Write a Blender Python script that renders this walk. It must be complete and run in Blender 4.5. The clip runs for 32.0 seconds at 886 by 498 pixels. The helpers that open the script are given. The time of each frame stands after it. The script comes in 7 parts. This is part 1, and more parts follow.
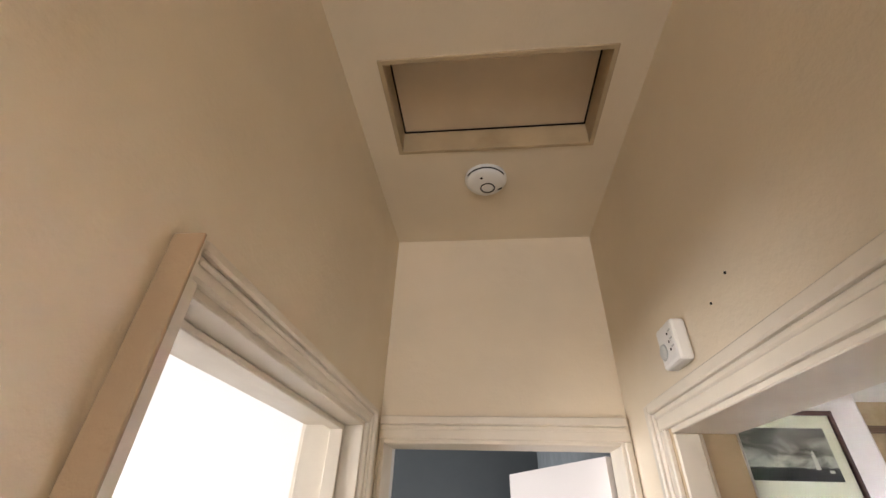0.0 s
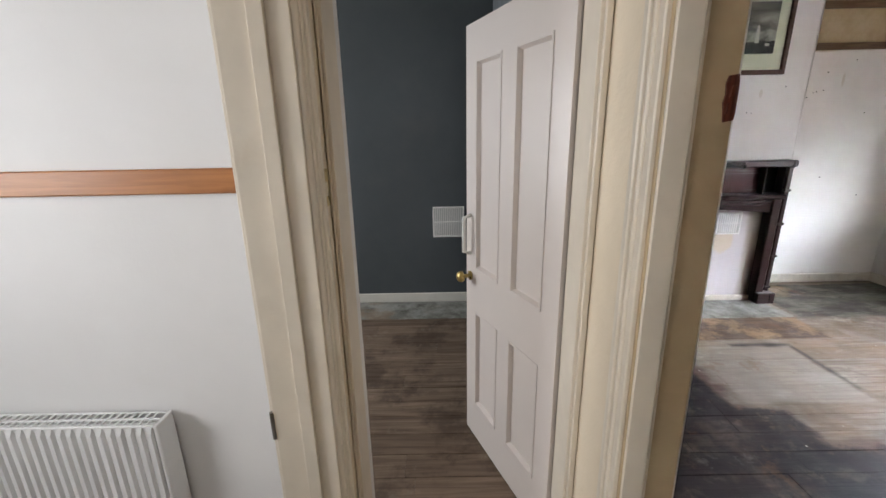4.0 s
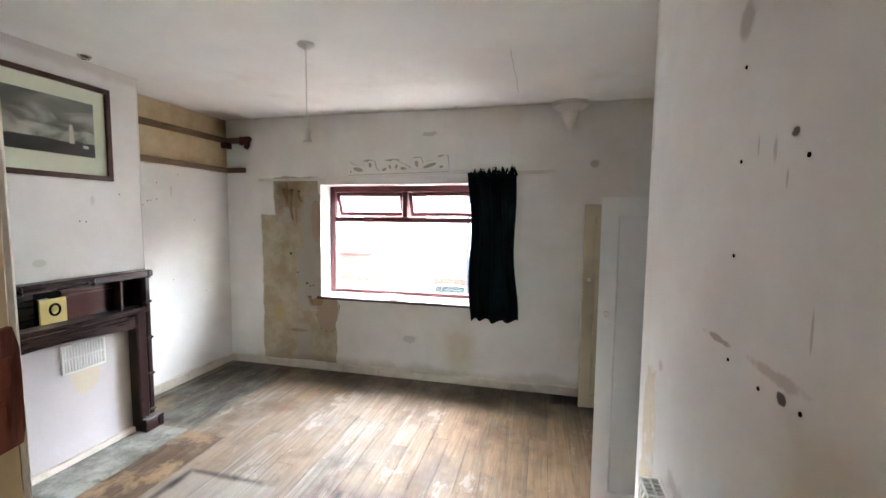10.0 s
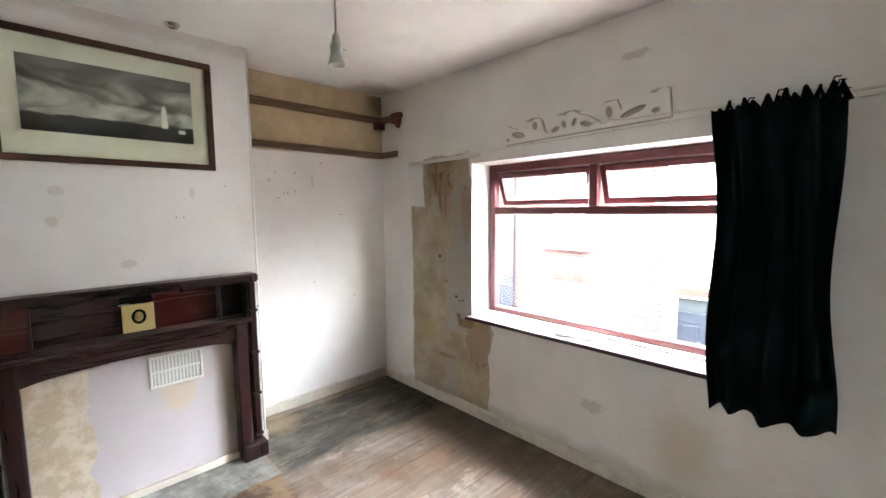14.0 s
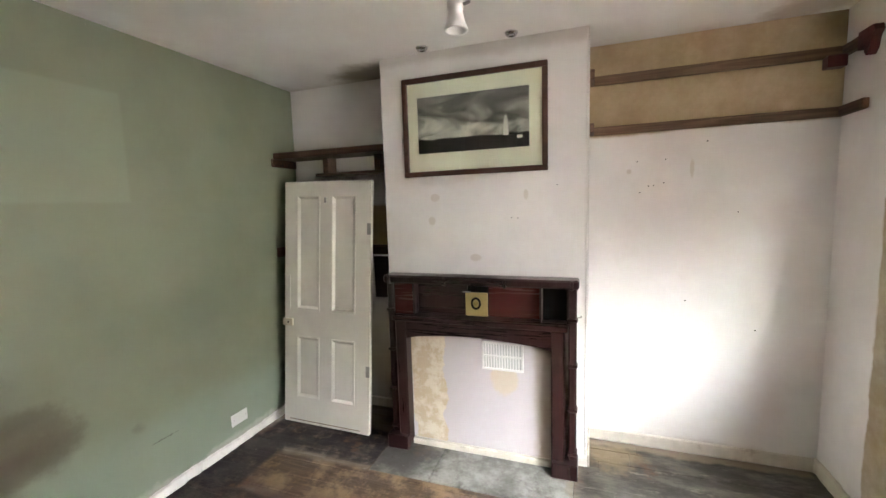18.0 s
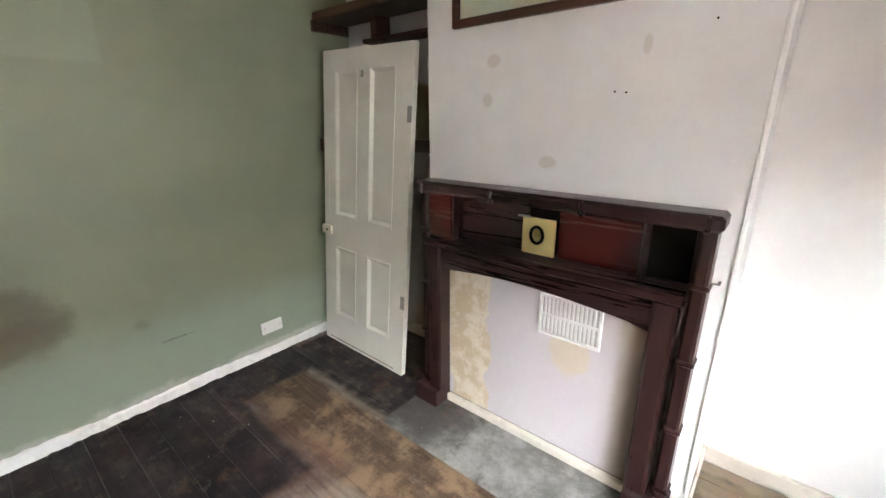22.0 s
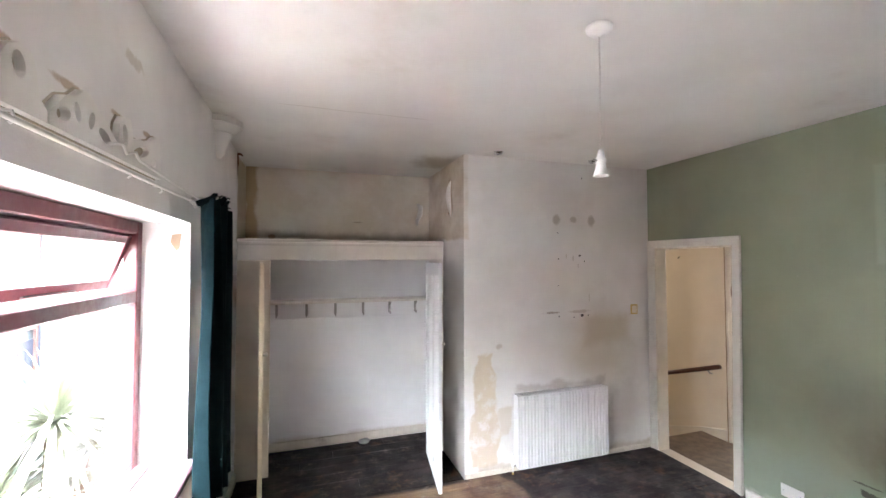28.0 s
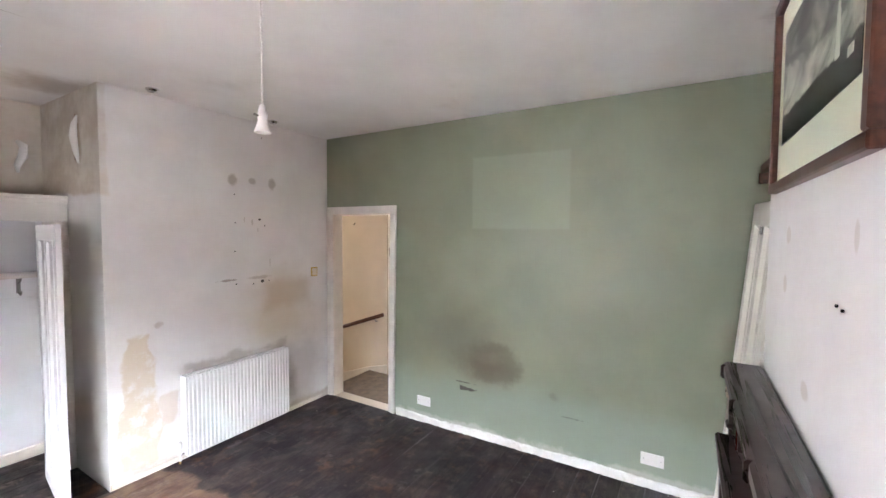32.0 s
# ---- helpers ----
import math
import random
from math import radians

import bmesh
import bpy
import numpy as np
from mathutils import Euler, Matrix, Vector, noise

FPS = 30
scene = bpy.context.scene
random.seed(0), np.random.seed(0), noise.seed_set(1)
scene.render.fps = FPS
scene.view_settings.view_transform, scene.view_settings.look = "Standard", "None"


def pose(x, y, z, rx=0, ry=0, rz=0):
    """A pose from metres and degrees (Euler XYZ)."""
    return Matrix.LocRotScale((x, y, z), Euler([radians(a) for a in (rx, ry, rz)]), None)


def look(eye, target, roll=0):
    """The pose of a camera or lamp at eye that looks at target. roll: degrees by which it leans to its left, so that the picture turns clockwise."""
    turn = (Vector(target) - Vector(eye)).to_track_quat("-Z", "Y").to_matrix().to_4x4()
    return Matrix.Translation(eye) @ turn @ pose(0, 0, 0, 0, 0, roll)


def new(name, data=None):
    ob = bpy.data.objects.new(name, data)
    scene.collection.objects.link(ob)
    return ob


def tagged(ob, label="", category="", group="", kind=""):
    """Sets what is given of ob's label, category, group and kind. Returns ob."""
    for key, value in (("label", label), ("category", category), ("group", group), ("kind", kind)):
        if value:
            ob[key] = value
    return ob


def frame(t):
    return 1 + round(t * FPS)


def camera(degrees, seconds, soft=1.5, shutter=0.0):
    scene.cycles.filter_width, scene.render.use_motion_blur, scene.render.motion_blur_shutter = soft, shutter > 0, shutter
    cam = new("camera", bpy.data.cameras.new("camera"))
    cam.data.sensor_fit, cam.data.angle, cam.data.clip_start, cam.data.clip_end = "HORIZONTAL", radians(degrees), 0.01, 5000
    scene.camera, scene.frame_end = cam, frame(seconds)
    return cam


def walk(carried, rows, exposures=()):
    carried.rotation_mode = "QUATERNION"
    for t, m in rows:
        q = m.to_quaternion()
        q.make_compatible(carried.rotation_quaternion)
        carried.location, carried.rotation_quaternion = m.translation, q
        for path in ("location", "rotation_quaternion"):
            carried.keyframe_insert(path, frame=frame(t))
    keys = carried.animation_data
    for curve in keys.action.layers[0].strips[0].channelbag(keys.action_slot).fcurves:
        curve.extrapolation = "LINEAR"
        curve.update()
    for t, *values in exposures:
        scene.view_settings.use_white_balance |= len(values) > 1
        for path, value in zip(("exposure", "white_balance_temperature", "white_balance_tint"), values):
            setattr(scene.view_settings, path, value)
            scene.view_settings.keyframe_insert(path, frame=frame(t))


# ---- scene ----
cam = camera(94.4, 32.0)
PATH = [
    (0, (0.316, 0.492, 1.782), (0.129, 2.153, 2.881), 1.9),
    (0.5, (0.314, 0.497, 1.779), (0.116, 2.223, 2.77), 1.7),
    (1, (0.301, 0.514, 1.762), (0.113, 2.329, 2.58), 1.1),
    (1.5, (0.287, 0.538, 1.74), (0.118, 2.437, 2.344), 0.8),
    (2, (0.277, 0.549, 1.716), (0.13, 2.508, 2.091), 0.5),
    (2.5, (0.269, 0.57, 1.682), (0.149, 2.562, 1.825), 0.4),
    (4.5, (0.34, 0.813, 1.515), (0.482, 2.695, 0.851), -2.2),
    (5, (0.438, 0.984, 1.59), (0.895, 2.793, 0.871), -2.6),
    (5.5, (0.49, 1.064, 1.616), (1.453, 2.647, 0.863), -1.1),
    (6, (0.513, 1.163, 1.614), (1.95, 2.329, 0.854), -0.8),
    (6.5, (0.52, 1.188, 1.61), (2.171, 2.012, 0.838), -0.8),
    (7, (0.551, 1.181, 1.608), (2.29, 1.813, 0.847), -0.9),
    (7.5, (0.591, 1.163, 1.614), (2.385, 1.689, 0.905), -1.2),
    (8, (0.62, 1.147, 1.629), (2.473, 1.601, 1.028), -0.8),
    (8.5, (0.619, 1.127, 1.652), (2.521, 1.541, 1.195), -0.1),
    (9, (0.613, 1.125, 1.676), (2.546, 1.525, 1.355), 0.4),
    (9.5, (0.609, 1.133, 1.706), (2.553, 1.546, 1.481), 0.7),
    (10, (0.646, 1.139, 1.702), (2.585, 1.602, 1.545), 0.6),
    (10.5, (0.737, 1.153, 1.707), (2.663, 1.676, 1.578), 0.3),
    (11, (0.868, 1.178, 1.719), (2.772, 1.775, 1.584), 0.1),
    (11.5, (1.086, 1.26, 1.687), (2.962, 1.936, 1.539), -0.6),
    (12, (1.299, 1.319, 1.688), (3.163, 2.022, 1.513), -1.5),
    (12.5, (1.584, 1.259, 1.683), (3.39, 2.1, 1.512), -1.7),
    (13, (1.793, 1.211, 1.684), (3.498, 2.242, 1.512), -1.3),
    (13.5, (2.01, 1.249, 1.672), (3.578, 2.477, 1.491), -0.8),
    (15.5, (2.894, 1.477, 1.684), (3.546, 3.354, 1.453), -0.7),
    (16, (3.074, 1.56, 1.713), (3.444, 3.51, 1.469), -1.1),
    (16.5, (3.266, 1.581, 1.734), (3.232, 3.569, 1.516), -1.5),
    (17, (3.319, 1.583, 1.748), (2.971, 3.545, 1.569), -1.8),
    (17.5, (3.305, 1.587, 1.77), (2.756, 3.501, 1.585), -1.8),
    (18, (3.308, 1.58, 1.747), (2.634, 3.45, 1.528), -1.8),
    (18.5, (3.286, 1.587, 1.737), (2.563, 3.431, 1.458), -1.9),
    (19, (3.277, 1.594, 1.718), (2.531, 3.418, 1.381), -1.9),
    (19.5, (3.267, 1.602, 1.715), (2.517, 3.411, 1.306), -1.8),
    (20, (3.284, 1.64, 1.681), (2.514, 3.426, 1.215), -1.7),
    (20.5, (3.249, 1.792, 1.623), (2.469, 3.556, 1.093), -1.8),
    (21, (3.225, 2.061, 1.611), (2.445, 3.814, 1.048), -1.2),
    (21.5, (3.282, 2.338, 1.544), (2.334, 3.995, 0.949), -1.2),
    (22, (3.373, 2.629, 1.557), (2.145, 4.085, 0.949), -0.4),
    (22.5, (3.343, 2.952, 1.552), (1.785, 4.039, 0.926), 1.3),
    (23, (3.365, 3.210, 1.560), (1.547, 3.750, 0.926), 1.3),
    (23.5, (3.537, 3.371, 1.590), (1.672, 3.146, 0.905), 0.4),
    (24, (3.722, 3.412, 1.553), (2.056, 2.550, 0.860), -0.7),
    (24.5, (3.853, 3.553, 1.639), (2.451, 2.335, 0.896), -0.3),
    (25, (3.898, 3.697, 1.69), (2.853, 2.121, 1.037), 0.1),
    (25.5, (3.96, 3.804, 1.715), (3.176, 2.042, 1.187), -0.3),
    (26, (4.017, 3.832, 1.757), (3.313, 1.99, 1.424), -0.7),
    (26.5, (4.052, 3.854, 1.792), (3.394, 1.972, 1.628), -0.6),
    (28.5, (4.084, 3.913, 1.83), (3.449, 2.019, 1.912), 0.2),
    (29, (4.07, 3.897, 1.832), (3.282, 2.06, 1.903), 0.2),
    (29.5, (4.06, 3.902, 1.823), (3.071, 2.164, 1.877), 0.6),
    (30, (4.043, 3.922, 1.809), (2.843, 2.323, 1.845), 0.9),
    (30.5, (4.02, 3.919, 1.819), (2.62, 2.49, 1.825), 0.9),
    (31, (4.012, 3.944, 1.803), (2.459, 2.684, 1.791), 0.8),
    (31.5, (3.996, 3.955, 1.804), (2.337, 2.838, 1.76), 0.7),
    (32, (3.991, 3.977, 1.8), (2.278, 2.95, 1.707), 0.3),
]
walk(cam, [(t, look(eye, aim, roll)) for t, eye, aim, roll in PATH],
     exposures=[(0, 7.68, 6900, 17), (1, 7.38, 6750, 15), (2.5, 7.02, 6850, 14), (5, 6.75, 6550, 12), (7, 6.99, 6450, 9), (9, 7.12, 6700, 10), (13, 7.17, 6800, 11), (16, 6.85, 7300, 15),
                (17, 7.22, 7500, 13), (20, 7.25, 6800, 13), (22, 7.12, 7150, 14), (23, 7.97, 7000, 15), (24, 7.80, 6750, 20), (26.5, 7.85, 6750, 16), (28.5, 7.37, 6650, 16), (30, 7.62, 6650, 16), (32, 7.67, 6550, 18)])



# ---------- world, sun, lights ----------
world = bpy.data.worlds.new("overcast_sky")
scene.world = world
world.use_nodes = True
wn, wl = world.node_tree.nodes, world.node_tree.links
sky = wn.new("ShaderNodeTexSky")
sky.sky_type, sky.sun_disc = "NISHITA", False
sky.sun_elevation, sky.sun_rotation = radians(75), radians(45)
sky.air_density, sky.dust_density, sky.ozone_density = 1.0, 1.2, 1.0
pale = wn.new("ShaderNodeHueSaturation")
pale.inputs["Saturation"].default_value = 0.35
wl.new(sky.outputs[0], pale.inputs["Color"])
wl.new(pale.outputs[0], wn["Background"].inputs["Color"])
wn["Background"].inputs["Strength"].default_value = 0.15

sun = new("sun", bpy.data.lights.new("sun", "SUN"))
sun.data.energy, sun.data.angle, sun.data.color = 0.12, radians(20), (1, 0.98, 0.95)
sun.matrix_world = look((1.83, 1.83, 9.66), (0, 0, 0))


def window_light(name, eye, target, w, h, watts, spread=180):
    """An added area lamp that stands in for sky light at an unseen window."""
    ob = new(name, bpy.data.lights.new(name, "AREA"))
    ob.data.shape, ob.data.size, ob.data.size_y, ob.data.energy = "RECTANGLE", w, h, watts
    ob.data.color, ob.data.spread = (0.90, 0.95, 1.0), radians(spread)
    ob.matrix_world = look(eye, target)


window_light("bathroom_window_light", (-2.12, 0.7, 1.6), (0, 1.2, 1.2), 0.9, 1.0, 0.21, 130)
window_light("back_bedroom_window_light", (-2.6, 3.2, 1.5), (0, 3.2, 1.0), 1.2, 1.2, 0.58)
# added fill lamp at the unseen stairwell end, to brighten the landing
window_light("stairwell_fill_light", (0.35, -2.35, 1.5), (0.35, 0.6, 1.6), 0.5, 0.9, 0.20)


# ---------- materials ----------
class Mat:
    """A small writer of node materials, in world metres."""

    def __init__(self, name, rough=0.6, metal=0.0, spec=0.5):
        self.m = bpy.data.materials.new(name)
        self.m.use_nodes = True
        self.t = self.m.node_tree
        self.b = self.t.nodes["Principled BSDF"]
        self.b.inputs["Roughness"].default_value = rough
        self.b.inputs["Metallic"].default_value = metal
        self.b.inputs["Specular IOR Level"].default_value = spec
        self.p = None

    def put(self, sock, v):
        if isinstance(v, bpy.types.NodeSocket):
            self.t.links.new(v, sock)
        elif isinstance(v, (tuple, list)):
            sock.default_value = (*v, 1) if len(v) == 3 and sock.type == "RGBA" else v
        elif v is not None:
            sock.default_value = v

    def node(self, kind, **props):
        n = self.t.nodes.new(kind)
        for k, v in props.items():
            if k == "operation":
                n.operation = v
            elif k == "data_type":
                n.data_type = v
            elif k == "blend_type":
                n.blend_type = v
            elif k == "interpolation_type":
                n.interpolation_type = v
        return n

    def pos(self):
        if self.p is None:
            self.p = self.node("ShaderNodeNewGeometry").outputs["Position"]
        return self.p

    def obj(self):
        return self.node("ShaderNodeTexCoord").outputs["Object"]

    def scaled(self, v, s):
        n = self.node("ShaderNodeMapping")
        self.put(n.inputs["Vector"], v)
        n.inputs["Scale"].default_value = s
        return n.outputs[0]

    def axis(self, v, i):
        n = self.node("ShaderNodeSeparateXYZ")
        self.put(n.inputs[0], v)
        return n.outputs[i]

    def noise(self, scale, detail=4.0, rough=0.55, vec=None, dist=0.0):
        n = self.node("ShaderNodeTexNoise")
        self.put(n.inputs["Vector"], vec if vec is not None else self.pos())
        n.inputs["Scale"].default_value = scale
        n.inputs["Detail"].default_value = detail
        n.inputs["Roughness"].default_value = rough
        n.inputs["Distortion"].default_value = dist
        return n.outputs["Fac"]

    def math(self, op, a, b=None, c=None):
        n = self.node("ShaderNodeMath", operation=op)
        for s, v in zip(n.inputs, (a, b, c)):
            self.put(s, v)
        return n.outputs[0]

    def step(self, v, lo, hi, a=0.0, b=1.0):
        n = self.node("ShaderNodeMapRange", interpolation_type="SMOOTHSTEP")
        for s, w in zip(n.inputs, (v, lo, hi, a, b)):
            self.put(s, w)
        return n.outputs[0]

    def mix(self, f, a, b, blend="MIX"):
        n = self.node("ShaderNodeMix", data_type="RGBA", blend_type=blend)
        self.put(n.inputs[0], f)
        self.put(n.inputs[6], a)
        self.put(n.inputs[7], b)
        return n.outputs[2]

    def patch(self, centre, half, soft=0.02, wob=0.05, scale=6.0, detail=5.0):
        """1 inside a ragged box in the world, 0 outside. A None axis is left open."""
        d = None
        for i in range(3):
            if centre[i] is None:
                continue
            a = self.math("SUBTRACT", self.math("ABSOLUTE", self.math("SUBTRACT", self.axis(self.pos(), i), centre[i])), half[i])
            d = a if d is None else self.math("MAXIMUM", d, a)
        d = self.math("ADD", d, self.math("MULTIPLY", self.math("SUBTRACT", self.noise(scale, detail, 0.6), 0.5), wob * 2))
        d = self.math("ADD", d, self.math("MULTIPLY", self.math("SUBTRACT", self.noise(scale * 0.37, 2, 0.5), 0.5), wob * 2))
        return self.step(d, -soft, soft, 1.0, 0.0)

    def blob(self, centre, radii, soft=0.5, wob=0.5, scale=5.0):
        """1 at the middle of a soft stain, fading out to its radii."""
        d = None
        for i in range(3):
            if centre[i] is None:
                continue
            a = self.math("POWER", self.math("ABSOLUTE", self.math("DIVIDE", self.math("SUBTRACT", self.axis(self.pos(), i), centre[i]), radii[i])), 2.0)
            d = a if d is None else self.math("ADD", d, a)
        d = self.math("ADD", self.math("SQRT", d), self.math("MULTIPLY", self.math("SUBTRACT", self.noise(scale, 5, 0.6), 0.5), wob * 2))
        return self.step(d, 1.0 - soft, 1.0, 1.0, 0.0)

    def bump(self, height, strength=0.3, dist=0.01):
        n = self.node("ShaderNodeBump")
        n.inputs["Strength"].default_value = strength
        n.inputs["Distance"].default_value = dist
        self.put(n.inputs["Height"], height)
        self.t.links.new(n.outputs[0], self.b.inputs["Normal"])

    def colour(self, c):
        self.put(self.b.inputs["Base Color"], c)
        return self

    def rough(self, r):
        self.put(self.b.inputs["Roughness"], r)
        return self


def paint(name, col, rough=0.6, vary=0.12, dirt=(0.3, 0.24, 0.16), dirt_amt=0.25, bump=0.15, scale=3.0):
    """Old paint or plaster: broad mottling, fine grain and some dirt."""
    m = Mat(name, rough)
    dark = tuple(c * (1 - vary) for c in col)
    c = m.mix(m.step(m.noise(scale, 4), 0.3, 0.7), dark, col)
    c = m.mix(m.math("MULTIPLY", m.step(m.noise(scale * 0.55, 6, 0.65), 0.56, 0.78), dirt_amt), c, dirt)
    c = m.mix(m.math("MULTIPLY", m.step(m.noise(75, 2, 0.5), 0.70, 0.80), 0.3 * dirt_amt), c, dirt)
    m.colour(c)
    m.rough(m.step(m.noise(9, 3), 0.2, 0.8, rough - 0.08, rough + 0.1))
    if rough < 0.5:
        m.bump(m.math("ADD", m.noise(9, 3, 0.5), m.math("MULTIPLY", m.noise(140, 2), 0.2)), bump * 0.4, 0.004)
    else:
        m.bump(m.math("ADD", m.noise(22, 5, 0.6), m.math("MULTIPLY", m.noise(160, 2), 0.25)), bump, 0.01)
    return m


def plain(name, col, rough=0.5, metal=0.0, vary=0.15, scale=14.0, bump=0.05):
    m = Mat(name, rough, metal)
    o = m.obj()
    m.colour(m.mix(m.noise(scale, 4, 0.6, o), tuple(c * (1 - vary) for c in col), tuple(min(1, c * (1 + vary)) for c in col)))
    m.rough(m.step(m.noise(scale * 2.3, 3, 0.6, o), 0.25, 0.75, max(0.04, rough - 0.08), min(1, rough + 0.1)))
    if bump:
        m.bump(m.noise(scale * 6, 3, 0.6, o), bump, 0.004)
    return m


def wood(name, dark, light, rough=0.45, along=0, scale=1.0, bump=0.12, dust=0.0):
    m = Mat(name, rough)
    s = [30 * scale] * 3
    s[along] = 1.6 * scale
    v = m.scaled(m.obj(), s)
    g = m.noise(1.0, 6, 0.6, v, 1.2)
    c = m.mix(m.step(g, 0.28, 0.72), dark, light)
    c = m.mix(m.math("MULTIPLY", m.step(m.noise(2.5, 4), 0.45, 0.75), 0.35), c, tuple(0.55 * d for d in dark))
    if dust:
        up = m.axis(m.node("ShaderNodeNewGeometry").outputs["Normal"], 2)
        f = m.math("MULTIPLY", m.step(up, 0.6, 0.95), m.step(m.noise(11, 5), 0.3, 0.7, 0.4 * dust, dust))
        c = m.mix(f, c, (0.24, 0.21, 0.19))
    m.colour(c)
    m.rough(m.step(g, 0.2, 0.8, rough - 0.03, rough + 0.06))
    m.bump(g, bump, 0.003)
    return m


WHITE = (0.80, 0.782, 0.755)


def bedroom_wall(name):
    m = Mat(name, 0.75)
    c = m.mix(m.step(m.noise(2.2, 5), 0.3, 0.7), (0.725, 0.705, 0.675), WHITE)
    c = m.mix(m.math("MULTIPLY", m.step(m.noise(1.3, 6, 0.65), 0.55, 0.8), 0.2), c, (0.45, 0.37, 0.26))
    m.rough(m.step(m.noise(6, 3), 0.2, 0.8, 0.6, 0.85))
    m.bump(m.math("ADD", m.noise(14, 5, 0.6), m.math("MULTIPLY", m.noise(120, 3), 0.3)), 0.16, 0.01)
    return m, c


def layers(m, c, stains):
    for mask, col, amt in stains:
        c = m.mix(m.math("MULTIPLY", mask, amt), c, col)
    return m.colour(c).m


# window wall: torn paper and bare plaster beside the window
m, c = bedroom_wall("window_wall_paint")
TAN, PLASTER, PINK = (0.37, 0.29, 0.18), (0.45, 0.405, 0.34), (0.39, 0.275, 0.195)
tan = m.mix(m.step(m.noise(5, 6, 0.65), 0.35, 0.68), TAN, (0.49, 0.42, 0.30))
grey = m.mix(m.noise(6, 6, 0.7), (0.36, 0.32, 0.27), PLASTER)
BROWN = (0.25, 0.15, 0.07)
RIP, LIP = (0.17, 0.10, 0.055), (0.62, 0.565, 0.47)


def ripped(centre, radii, grow, *how):
    """The thin dark rim round a blob: a torn edge with its shadow painted in."""
    rim = m.math("SUBTRACT", m.blob(centre, tuple(r * grow for r in radii), *how), m.blob(centre, radii, *how))
    return m.math("MULTIPLY", rim, m.step(m.noise(8, 4, 0.6), 0.50, 0.60))


def lipped(centre, half, rim, *how):
    """The thin torn rim round a patch."""
    edge = m.math("SUBTRACT", m.patch(centre, tuple(h + rim for h in half), *how), m.patch(centre, half, *how))
    return m.math("MULTIPLY", edge, m.step(m.noise(7, 4, 0.6), 0.44, 0.58))


